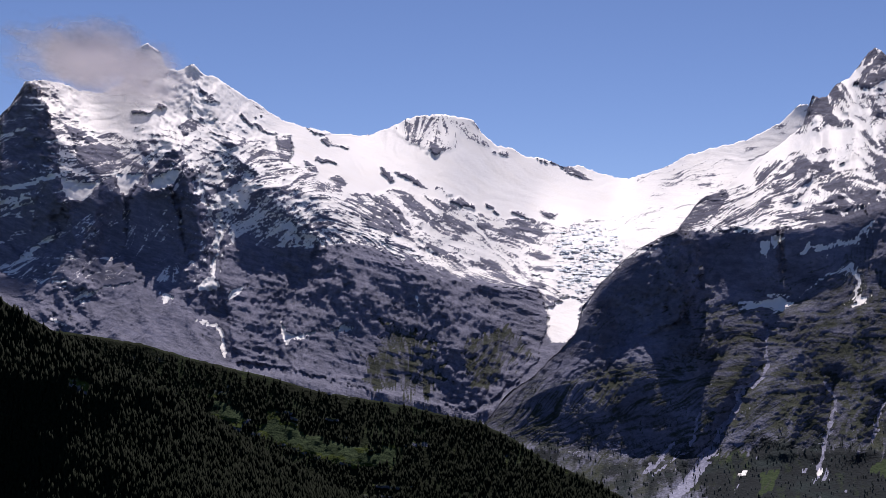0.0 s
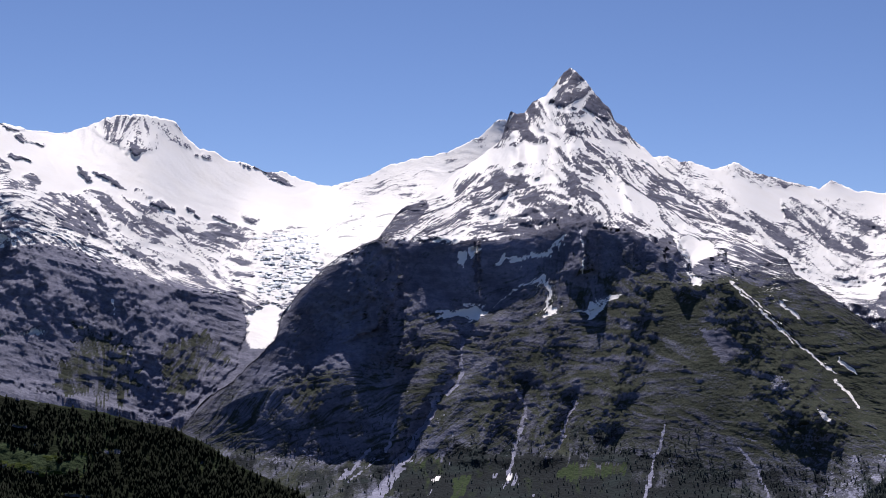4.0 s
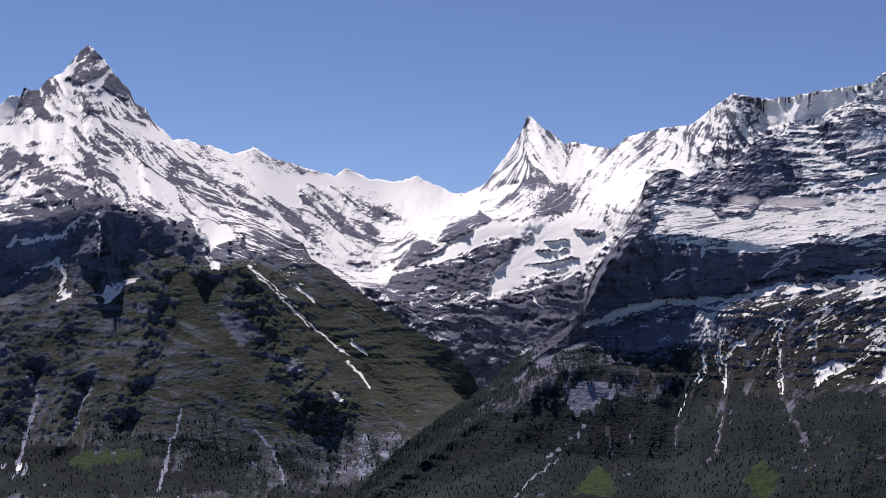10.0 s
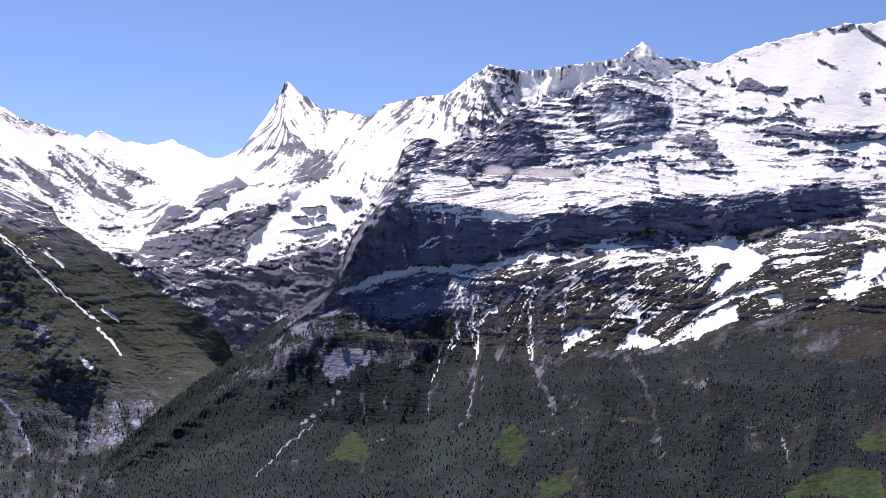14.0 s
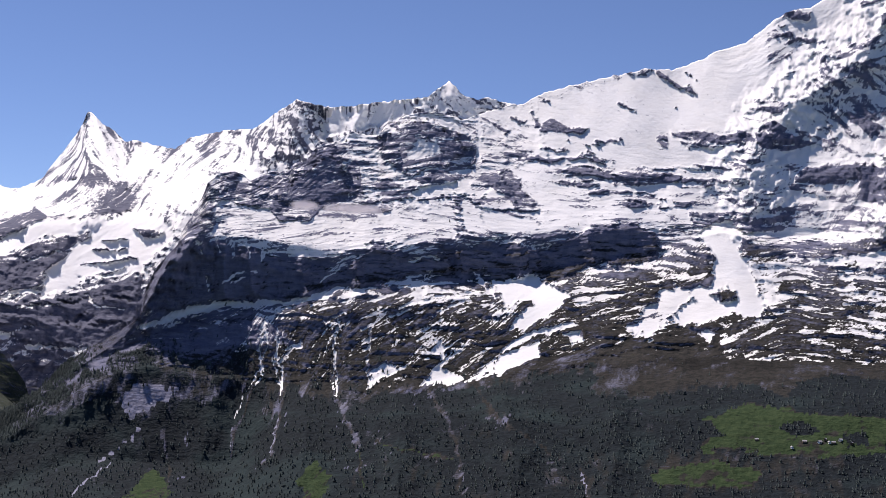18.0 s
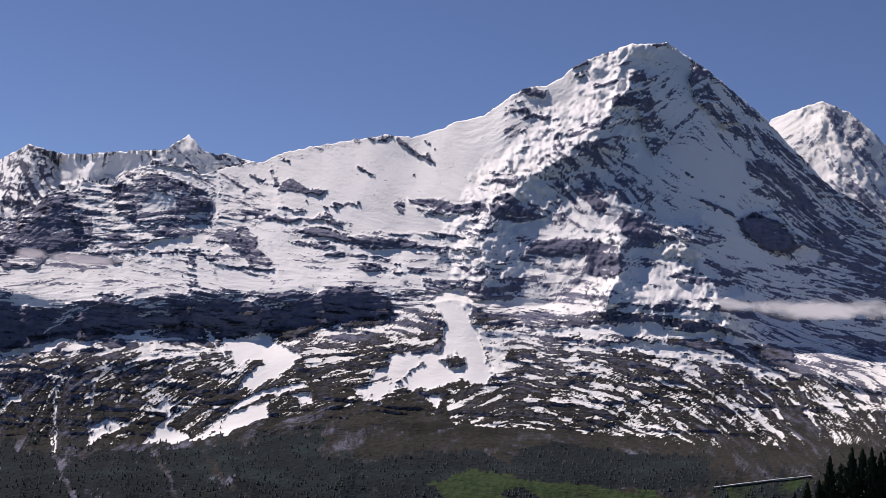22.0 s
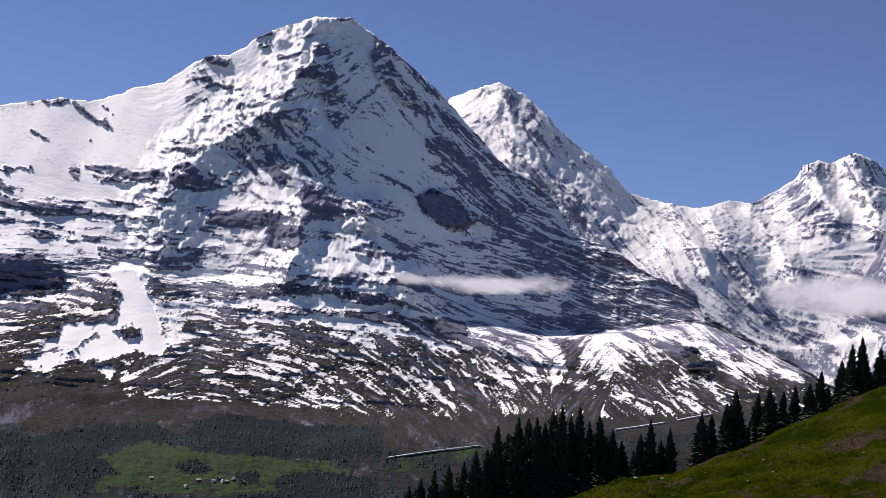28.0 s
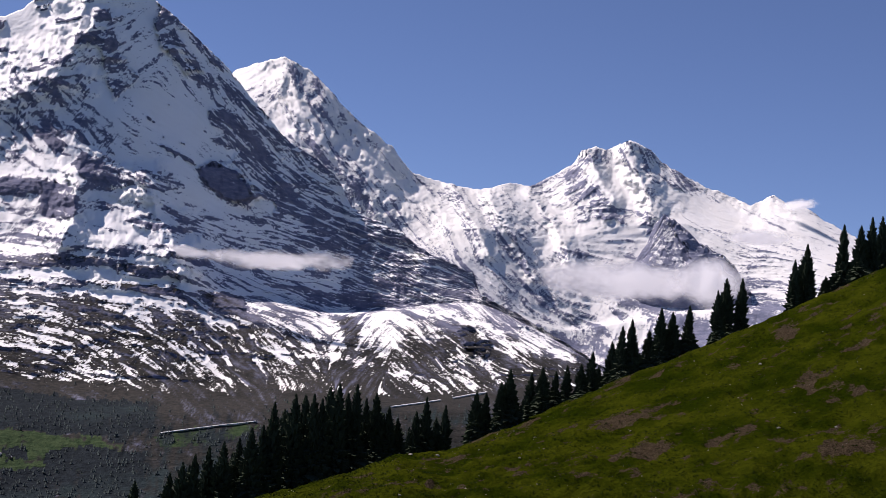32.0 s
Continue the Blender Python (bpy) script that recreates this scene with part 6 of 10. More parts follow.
finsteraarhorn_marks.append(("snow", "poly", 0.42, 0.05, [(129.06, 4.83), (129.71, 4.63), (130.81, 4.02), (131.69, 3.28), (132.46, 2.98), (132.14, 2.75), (131.05, 3.05), (130.17, 3.56), (129.29, 4.4)]))
finsteraarhorn_marks.append(("snow", "poly", 0.2, 0.03, [(131.14, 3.85), (131.9, 3.72), (132.35, 3.3), (132.13, 3.18), (131.58, 3.5)]))
finsteraarhorn_marks.append(("snow", "poly", 0.3, 0.03, [(131.88, 4.37), (132.76, 4.18), (133.31, 3.87), (133.2, 3.76), (132.33, 4.06)]))
finsteraarhorn_marks.append(("snow", "poly", 0.85, 0.05, [(129.77, 2.47), (131.29, 2.08), (132.81, 2), (133.46, 2.35), (133.9, 2.03), (132.61, 1.24), (131.31, 1.53)]))
finsteraarhorn_marks.append(("snow", "poly", 0.2, 0.04, [(132.92, 1.9), (133.24, 2.34), (133.76, 3.12), (134.31, 3.02), (134.55, 2.37), (133.9, 2.14), (133.25, 1.91)]))
finsteraarhorn_marks.append(("snow", "poly", 0.25, 0.04, [(134.53, 3.03), (134.95, 3.69), (135.49, 3.92), (135.93, 3.82), (136.14, 4.27), (136.7, 3.95), (136.49, 3.51), (135.61, 3.38), (134.97, 3.04)]))
finsteraarhorn_marks.append(("snow", "poly", 0.35, 0.04, [(138.33, 4.31), (138.86, 5.09), (139.29, 5.42), (139.96, 4.56), (139.75, 4.34), (138.88, 4.17), (138.44, 4.03)]))
finsteraarhorn_marks.append(("snow", "poly", 1, 0.04, [(134.54, 2.59), (135.18, 3.04), (136.48, 3.73), (137.79, 3.97), (138.12, 3.65), (137.37, 3.31), (136.71, 3.19), (136.06, 2.85), (135.2, 2.39), (133.9, 2.03), (133.57, 2.02)]))
finsteraarhorn_marks.append(("snow", "poly", 1, 0.04, [(138.24, 3.44), (138.88, 4), (139.97, 4.34), (140.84, 4.14), (141.4, 3.5), (141.4, 3.28), (140.87, 2.84), (140.23, 2.28), (140.45, 1.96), (138.49, 1.81), (137.19, 1.12), (136.54, 0.89), (136.74, 1.99), (137.38, 2.44), (137.81, 3.1)]))
finsteraarhorn_marks.append(("snow", "poly", 0.2, 0.03, [(139.87, 3.58), (140.64, 3.64), (141.08, 3.38), (140.21, 3.3)]))
finsteraarhorn_marks.append(("snow", "poly", 0.2, 0.03, [(137.15, 2.98), (138.24, 3.44), (138.24, 3.22), (137.38, 2.77)]))
finsteraarhorn_marks.append(("snow", "poly", 0.25, 0.03, [(136.41, 2.2), (137.38, 2.66), (137.17, 2.21), (136.52, 1.98)]))
finsteraarhorn_marks.append(("snow", "line", 0.3, 0.035, [(138.47, 2.68), (139.56, 2.81)]))
finsteraarhorn_marks.append(("snow", "line", 0.3, 0.035, [(138.04, 2.23), (140, 2.49)]))
finsteraarhorn_marks.append(("snow", "line", 0.3, 0.035, [(137.84, 1.68), (139.58, 2.05)]))
finsteraarhorn_marks.append(("snow", "line", 0.3, 0.03, [(138.68, 3.12), (139.55, 3.18)]))
finsteraarhorn_marks.append(("snow", "poly", 0.02, 0.04, [(132.82, 1.68), (133.9, 1.92), (136.08, 2.19), (136.63, 1.98), (136.31, 1.54), (135.67, 1.09), (134.36, 1.06), (133.49, 1.15), (132.61, 1.24)]))
finsteraarhorn_marks.append(("snow", "poly", 0.02, 0.05, [(134.15, 0.58), (136.33, 0.67), (138.07, 1.14), (140.23, 1.84), (140.05, 0.31), (139.21, -1.23), (137.45, -0.83), (136.14, -0.75), (135.04, -0.23), (133.5, 0.39)]))
finsteraarhorn_marks.append(("snow", "poly", 0.95, 0.03, [(133.92, 1.05), (134.46, 1.5), (134.68, 1.39), (134.36, 1.17)]))
finsteraarhorn_marks.append(("snow", "line", 0.9, 0.04, [(131.98, 0.57), (133.06, 0.64), (133.93, 0.72)]))
finsteraarhorn_marks.append(("snow", "line", 0.95, 0.08, [(134.26, 0.69), (135.67, 1.02), (136.76, 1.18)]))
finsteraarhorn_marks.append(("snow", "line", 0.9, 0.05, [(133.07, 0.16), (133.95, -0.1), (135.03, 0.2)]))
finsteraarhorn_marks.append(("snow", "line", 0.9, 0.04, [(133.96, -0.36), (134.83, -0.5)]))
finsteraarhorn_marks.append(("snow", "line", 0.9, 0.06, [(136.15, -0.86), (137.24, -0.95), (138.33, -1.03)]))
finsteraarhorn_marks.append(("snow", "line", 0.9, 0.05, [(138.18, 1.04), (138.62, 0.61), (139.72, 0.52)]))
finsteraarhorn_marks.append(("snow", "line", 0.8, 0.03, [(135.68, 0.54), (137.2, 0.64)]))
finsteraarhorn_marks.append(("snow", "poly", 0.78, 0.05, [(136.34, 5.25), (137.29, 6.58), (138.04, 7.78), (138.37, 7.68), (138.81, 7.26), (139.59, 6.84), (139.5, 5.75), (138.41, 5.51), (137.32, 5.49)]))
finsteraarhorn_marks.append(("snow", "poly", 1, 0.04, [(139.39, 5.64), (139.81, 6.84), (140.37, 5.98), (140.16, 5.54)]))
finsteraarhorn_marks.append(("snow", "poly", 1, 0.03, [(137.89, 7.56), (138.1, 7.94), (138.59, 7.36)]))
finsteraarhorn_marks.append(("snow", "poly", 0.55, 0.05, [(144.47, 7.54), (145.74, 8.78), (146.81, 8.39), (146.61, 7.76), (145.98, 7.11), (145.34, 7), (144.69, 7.11)]))
finsteraarhorn_marks.append(("snow", "poly", 0.88, 0.05, [(146.81, 8.39), (149.13, 8.8), (151.01, 9.09), (150.18, 8.37), (149.15, 7.96), (148.1, 7.75), (146.83, 7.33)]))
finsteraarhorn_marks.append(("snow", "poly", 0.75, 0.06, [(141.87, 7.19), (144.25, 7.54), (144.69, 7.11), (143.84, 6.24), (142.77, 6.01), (141.68, 5.78)]))
finsteraarhorn_marks.append(("snow", "poly", 0.95, 0.05, [(141.69, 5.68), (140.82, 5.34), (140.18, 4.67), (141.27, 4.47), (141.92, 4.92), (142.34, 5.36), (143.42, 5.91)]))
eiger_marks.append(("snow", "line", 0.95, 0.09, [(140.27, -0.12), (141.78, 0.52), (143.29, 0.86), (144.79, 0.95), (145.65, 0.97), (147.13, 1.32), (147.66, 1.55)]))
eiger_marks.append(("snow", "poly", 0.3, 0.04, [(141.75, 2.31), (141.93, 4.27), (142.35, 5.14), (142.88, 5.8), (143.85, 5.59), (144.71, 5.92), (144.93, 5.6), (143.87, 4.51), (143.01, 4.28), (142.38, 3.19)]))
eiger_marks.append(("snow", "poly", 0.02, 0.05, [(140.37, 0.54), (140.66, 2.5), (141.41, 3.17), (142.61, 2.76), (144.55, 2.9), (144.99, 2.15), (144.57, 1.27), (142.85, 1.02), (141.35, 0.56)]))
eiger_marks.append(("snow", "poly", 0.74, 0.06, [(163.18, 7.63), (168.37, 8.28), (172.66, 7.13), (172.74, 4.37), (168.54, 4.19), (164.24, 3.76), (163.07, 5.45)]))
eiger_marks.append(("wall", "poly", 5, 0.05, [(145.08, 4.81), (145.94, 5.73), (147.01, 6.67), (147.67, 6.4), (147.88, 5.03), (146.86, 4.63), (145.85, 4.23)]))
eiger_marks.append(("wall", "poly", -15, 0.05, [(149.6, 7.64), (150.31, 8.12), (150.85, 8.17), (152.08, 7.65), (152.27, 7.08), (151.83, 6.51), (149.9, 6.41)]))
eiger_marks.append(("snow", "poly", 0.93, 0.06, [(155.16, 8.92), (157.32, 9.71), (159.5, 10.28), (161.69, 10.72), (163.85, 11.79), (164.17, 9.85), (163.12, 8.72), (162.78, 6.74), (159.71, 6.58), (157.52, 6.45), (155.74, 6.78), (155.22, 8.05)]))
eiger_marks.append(("snow", "poly", 0.8, 0.06, [(152.1, 5.87), (155.31, 6.75), (157.96, 6.48), (162.58, 6.51), (163.29, 5.46), (162.89, 4.56), (159.85, 4.18), (157.65, 4.27), (155.5, 3.7), (152.45, 3.95)]))
eiger_marks.append(("snow", "poly", 0.78, 0.06, [(142.72, 4.93), (145.21, 4.5), (150, 5.08), (152.11, 5.66), (152.25, 3.71), (150.55, 3.39), (149.05, 3.5), (147.01, 2.72), (144.92, 2.99), (142.85, 3.36)]))
eiger_marks.append(("snow", "poly", 0.95, 0.05, [(152.78, 8.53), (155.16, 8.92), (155.21, 8.27), (154.35, 7.99), (153.9, 8.07), (153.45, 8.36), (153.03, 8.11), (153.13, 6.6), (152.91, 6.58)]))
eiger_marks.append(("snow", "poly", 0.15, 0.04, [(145, 4.48), (145.05, 5.12), (145.93, 5.83), (146.64, 6.1), (147, 6.78), (147.31, 6.91), (147.66, 6.51), (147.82, 5.77), (147.88, 5.03), (146.86, 4.63), (146.48, 4.17), (145.86, 4.12), (145.33, 4.19)]))
eiger_marks.append(("snow", "poly", 0.18, 0.03, [(147.88, 6.42), (148.29, 6.56), (148.5, 5.18), (147.98, 5.03)]))
eiger_marks.append(("snow", "poly", 0.22, 0.04, [(148.97, 7.37), (149.59, 7.74), (150.2, 8.16), (150.85, 8.21), (151.51, 8), (152.18, 7.73), (152.27, 7.08), (152.77, 7.12), (152.91, 6.69), (152.7, 6.57), (150.98, 6.34), (149.8, 6.36), (149.22, 6.96)]))
eiger_marks.append(("snow", "poly", 0.88, 0.03, [(150.19, 6.93), (150.58, 7.39), (151.34, 7.34), (151.49, 6.81), (150.85, 6.61), (150.31, 6.65)]))
eiger_marks.append(("snow", "poly", 0.9, 0.03, [(150.36, 7.52), (150.88, 7.67), (151, 7.53)]))
eiger_marks.append(("snow", "poly", 1, 0.03, [(149.78, 7.97), (150.41, 8.24), (150.82, 8.49), (151.93, 8.25), (152.49, 7.97), (152.62, 7.65), (152.07, 7.72), (151.51, 8), (150.85, 8.21), (150.2, 8.12), (149.9, 7.88)]))
eiger_marks.append(("snow", "line", 0.2, 0.08, [(149.86, 5.5), (151.02, 5.8), (152.3, 6.06)]))
eiger_marks.append(("snow", "line", 0.2, 0.06, [(149.34, 5.35), (150.2, 5.31), (150.44, 5.54)]))
eiger_marks.append(("snow", "poly", 1, 0.03, [(150.41, 5.32), (150.71, 5.6), (152.1, 5.83), (152.23, 5.45), (151.07, 5.15)]))
eiger_marks.append(("snow", "poly", 0.22, 0.03, [(153.16, 6.21), (154.13, 6.41), (154.59, 6.05), (154.62, 5.61), (155.19, 5.21), (155.32, 4.78), (154.56, 4.78), (154.21, 5.15), (153.97, 5.46), (153.41, 5.64), (152.75, 5.81)]))
eiger_marks.append(("snow", "poly", 1, 0.03, [(153.05, 4.64), (153.25, 4.87), (154.13, 4.71), (155.24, 4.45), (155.48, 4.14), (154.19, 3.84), (153.29, 4.22)]))
eiger_marks.append(("snow", "line", 0.25, 0.05, [(153.01, 8.29), (153.46, 8.15), (154.03, 7.86)]))
eiger_marks.append(("snow", "line", 0.25, 0.05, [(154.21, 8.37), (154.77, 8.24)]))
eiger_marks.append(("snow", "line", 0.3, 0.06, [(154.97, 8.58), (155.21, 8.16), (155.34, 7.84)]))
eiger_marks.append(("snow", "poly", 0.38, 0.04, [(155.11, 8.04), (155.75, 8.41), (156.54, 8.03), (157.2, 8.07), (157, 7.77), (156.34, 7.8), (155.46, 7.8)]))
eiger_marks.append(("snow", "line", 0.3, 0.04, [(155.28, 7.18), (156.38, 7.14)]))
eiger_marks.append(("snow", "line", 0.2, 0.06, [(153.98, 6.98), (154.75, 6.82), (155.74, 6.78), (157.05, 6.97), (157.49, 6.89), (158.17, 6.71)]))
eiger_marks.append(("snow", "line", 0.25, 0.05, [(157.45, 7.54), (158.23, 7.54)]))
eiger_marks.append(("snow", "line", 0.3, 0.035, [(158.36, 9.01), (158.93, 8.72)]))
eiger_marks.append(("snow", "poly", 0.35, 0.03, [(158.4, 10.21), (158.94, 10.35), (159.5, 10.28), (159.29, 10.05), (158.74, 10.06)]))
eiger_marks.append(("snow", "line", 0.3, 0.06, [(159.85, 10.08), (160.42, 9.78), (161.1, 9.49), (161.28, 9.35)]))
eiger_marks.append(("snow", "poly", 0.2, 0.03, [(159.76, 7.78), (160.19, 7.87), (160.23, 7.26), (159.94, 7.29)]))
eiger_marks.append(("snow", "poly", 0.3, 0.04, [(160.3, 7.92), (161.18, 7.97), (162.18, 7.85), (163.16, 7.96), (162.96, 7.51), (161.87, 7.35), (160.99, 7.35), (160.54, 7.61)]))
eiger_marks.append(("snow", "poly", 0.16, 0.03, [(158.08, 6.26), (158.73, 6.41), (159.51, 6.35), (160.28, 6.35), (160.84, 6.2), (160.63, 6.02), (159.53, 5.91), (158.22, 5.84)]))
eiger_marks.append(("snow", "line", 0.2, 0.07, [(156.42, 6.49), (157.53, 6.34), (158.19, 6.27)]))
eiger_marks.append(("snow", "line", 0.25, 0.05, [(156.24, 5.93), (157.55, 5.9)]))
eiger_marks.append(("snow", "line", 0.25, 0.06, [(160.84, 6.09), (162.38, 6.07), (163.04, 5.92)]))
eiger_marks.append(("snow", "line", 0.25, 0.035, [(157.36, 5.56), (159.77, 5.6)]))
eiger_marks.append(("snow", "line", 0.25, 0.06, [(158.92, 5.11), (160.9, 5.07)]))
eiger_marks.append(("snow", "poly", 0.2, 0.03, [(161.13, 4.91), (162.01, 4.84), (162.45, 4.65), (161.6, 4.28), (161.26, 4.37)]))
eiger_marks.append(("snow", "poly", 0, 0.05, [(142.86, 3.22), (144.1, 3.04), (145.57, 2.61), (147.04, 2.4), (147.88, 2.24), (149.07, 3.29), (150.58, 2.96), (152.08, 3.05), (153.34, 3.57), (154.65, 3.43), (155.53, 3.27), (156.8, 3.89), (157.65, 4.27), (158.96, 4.46), (159.86, 3.96), (159.91, 3.09), (158.62, 2.8), (157.73, 2.97), (156.67, 2.47), (156.04, 2.21), (155.15, 2.38), (154.3, 2.11), (152.98, 2.46), (151.27, 2.35), (149.8, 2.04), (148.34, 1.74), (147.51, 1.68), (146.1, 1.17), (144.26, 1.05), (143.06, 0.97)]))
eiger_marks.append(("snow", "line", 0.9, 0.05, [(150.38, 2.77), (151.12, 2.95), (151.45, 2.84)]))
eiger_marks.append(("snow", "line", 0.7, 0.035, [(147.16, 2.09), (147.85, 2.67), (148.47, 2.82)]))
eiger_marks.append(("snow", "line", 0.7, 0.03, [(143.6, 1.64), (144.19, 1.89)]))
eiger_marks.append(("snow", "poly", 0.97, 0.05, [(163.85, 11.79), (165.14, 12.48), (166.2, 13.27), (167.7, 14.05), (169, 14.28), (170.29, 14.2), (170.95, 13.78), (170.1, 13.77), (169.24, 13.65), (168.71, 13.22), (168.42, 12.47), (168, 12.14), (167.91, 11.6), (167.17, 11.15), (166.07, 11.44), (164.74, 11.5)]))
eiger_marks.append(("snow", "poly", 0.35, 0.03, [(164.37, 12.35), (165.03, 12.48), (165.58, 12.39), (165.38, 12.06), (164.83, 12.04)]))
eiger_marks.append(("snow", "line", 0.4, 0.04, [(166.42, 13.17), (167.07, 13.5)]))
eiger_marks.append(("snow", "line", 0.3, 0.05, [(167.33, 12.59), (168.19, 12.78), (168.51, 12.9)]))
eiger_marks.append(("snow", "line", 0.35, 0.06, [(164.74, 11.5), (165.52, 11.31), (166.07, 11.22)]))
eiger_marks.append(("snow", "poly", 0.82, 0.06, [(168.15, 13.63), (170.95, 13.78), (172.92, 12.01), (174.62, 10.97), (176.05, 9.52), (176.17, 4.71), (172.74, 4.58), (172.47, 6.49), (171.83, 6.68), (170.54, 7.5), (169.44, 8.53), (168.49, 10.65), (168.02, 11.71)]))
eiger_marks.append(("snow", "poly", 0.32, 0.05, [(168.71, 13.22), (169.25, 13.34), (169.49, 12.6), (169.74, 11.75), (170.19, 11.12), (170.63, 10.92), (170.22, 10.48), (169.81, 10.04), (169.35, 10.68), (169.1, 11.74), (168.55, 11.94), (168.02, 11.71), (168.1, 12.25), (168.63, 12.47)]))
eiger_marks.append(("snow", "poly", 0.3, 0.06, [(171.17, 13.57), (171.61, 13.37), (171.85, 12.63), (172.5, 12.01), (172.94, 11.38), (172.31, 11.26), (171.44, 11.99), (170.99, 12.83)]))
eiger_marks.append(("snow", "poly", 0.36, 0.06, [(172.32, 11.16), (173.57, 11.38), (174.62, 10.76), (175.47, 9.72), (175.1, 8.46), (174.27, 8.87), (173.42, 9.48), (172.99, 9.9), (174.23, 10.13), (173.17, 10.75)]))
eiger_marks.append(("snow", "poly", 0.95, 0.05, [(170.22, 10.44), (172.55, 10.36), (173.41, 9.86), (173.22, 9.06), (172.95, 7.89), (172.64, 7.56), (172, 8.18), (171.12, 9.01), (170.46, 9.63)]))
eiger_marks.append(("snow", "poly", 0.03, 0.04, [(173.02, 7.67), (173.67, 8.01), (174.5, 7.71), (175.13, 7.2), (175.45, 6.68), (174.74, 6.45), (173.92, 6.64), (173.28, 7.26)]))
eiger_marks.append(("snow", "poly", 0.35, 0.05, [(173.44, 8.85), (174.05, 9.07), (174.87, 9.51), (175.9, 9.1), (176.12, 6.59), (175.55, 6.79), (174.71, 7.82), (174.29, 8.02), (174.69, 8.56), (173.65, 8.64)]))
eiger_marks.append(("snow", "poly", 0.3, 0.04, [(170.76, 7.4), (171.81, 7.53), (172.44, 7.34), (172.66, 6.92), (171.83, 6.68), (170.99, 6.87)]))
eiger_marks.append(("snow", "line", 0.22, 0.06, [(171.56, 8.59), (172.2, 8.18), (172.8, 7.88)]))
eiger_marks.append(("snow", "poly", 0.18, 0.04, [(168.71, 7.86), (169.25, 7.77), (169.69, 7.47), (170.55, 7.28), (170.77, 6.86), (169.72, 6.61), (168.86, 6.9), (168.41, 7.42)]))
eiger_marks.append(("snow", "poly", 0.16, 0.04, [(168.21, 6.98), (167.68, 6.75), (166.28, 6.69), (165.19, 6.64), (165, 6.09), (165.87, 6.02), (167.38, 6.19), (167.41, 5.44), (168.17, 5.25), (168.7, 5.49), (168.78, 6.14), (168.44, 6.56)]))
eiger_marks.append(("snow", "poly", 1, 0.03, [(167.56, 7.06), (168.1, 6.98), (168.77, 6.36), (168.56, 6.24), (168.01, 6.54)]))
eiger_marks.append(("snow", "poly", 0.88, 0.04, [(168.8, 5.6), (169.54, 5.91), (169.97, 5.8), (170.41, 5.35), (170.83, 5.36), (172.32, 4.78), (172.53, 4.58), (170.65, 4.5), (169.17, 4.43), (168.32, 4.29), (168.51, 4.84)]))
eiger_marks.append(("snow", "poly", 0.88, 0.04, [(169.63, 6.18), (170.15, 6.45), (171.2, 6.66), (171.63, 6.57), (171.85, 6.15), (172.4, 5.42), (172.63, 4.69), (171.68, 5.18), (171.44, 5.81), (170.81, 6), (169.96, 6.02)]))
eiger_marks.append(("snow", "poly", 0.3, 0.03, [(170.61, 5.57), (171.44, 5.81), (172.09, 5.41), (171.88, 5.19), (171.04, 5.26)]))
eiger_marks.append(("snow", "poly", 0.66, 0.06, [(163.12, 8.72), (164.18, 9.64), (166.07, 11.22), (168.02, 11.5), (168.29, 10.43), (169.63, 8.97), (170.33, 7.49), (168.38, 8.07), (166.25, 7.34), (163.64, 7.22), (162.94, 8.06)]))
eiger_marks.append(("snow", "poly", 0.18, 0.04, [(163.49, 7.87), (164.02, 8.33), (164.23, 8.44), (164.7, 7.92), (165.37, 7.62), (165.7, 7.53), (164.95, 7.28), (163.74, 7.33)]))
eiger_marks.append(("snow", "poly", 0.2, 0.04, [(166.74, 8.55), (167.27, 8.89), (167.47, 9.33), (167.92, 8.7), (168.17, 8.06), (167.75, 7.72), (167.29, 8.24)]))
eiger_marks.append(("snow", "poly", 0.3, 0.03, [(165.89, 10.57), (166.09, 10.79), (166.23, 10.26)]))
eiger_marks.append(("snow", "poly", 0.3, 0.03, [(167.2, 10.51), (168.06, 10.64), (168.08, 10.21), (167.43, 10.19)]))
eiger_marks.append(("snow", "poly", 0.95, 0.04, [(164.18, 9.64), (165.66, 10.78), (165.91, 10.14), (165.06, 9.46), (164.43, 9)]))
eiger_marks.append(("snow", "poly", 1, 0.03, [(164.02, 8.43), (164.65, 8.9), (165.53, 8.82), (166.2, 8.53), (166.1, 8.2), (165.33, 8.38), (164.92, 7.93), (164.46, 8.24)]))
eiger_marks.append(("snow", "poly", 1, 0.03, [(166.24, 7.55), (166.66, 7.79), (167.1, 7.7), (166.89, 7.54)]))
eiger_marks.append(("snow", "poly", 1, 0.03, [(169.66, 8.33), (170.2, 8.17), (170.75, 7.61), (170.22, 7.53), (169.89, 7.9)]))
eiger_marks.append(("snow", "line", 0.9, 0.07, [(168.59, 8.18), (169.46, 8), (170.32, 7.6)]))
eiger_marks.append(("snow", "poly", 1, 0.03, [(170.82, 8.68), (170.91, 9.11), (171.56, 8.59), (171.14, 8.54)]))
eiger_marks.append(("snow", "line", 0.9, 0.05, [(171.56, 8.59), (172.3, 8.4)]))
eiger_marks.append(("snow", "line", 0.9, 0.04, [(171.17, 7.52), (171.81, 7.43), (172.33, 7.55)]))
eiger_marks.append(("snow", "line", 0.9, 0.05, [(165.39, 7.08), (165.81, 7.36), (166.25, 7.23)]))
eiger_marks.append(("snow", "poly", 0.75, 0.05, [(163.23, 6.55), (165.16, 7.29), (166.68, 7.35), (167.56, 7.17), (166.28, 6.73), (164.77, 6.4), (164.13, 6.04), (163.27, 5.89)]))
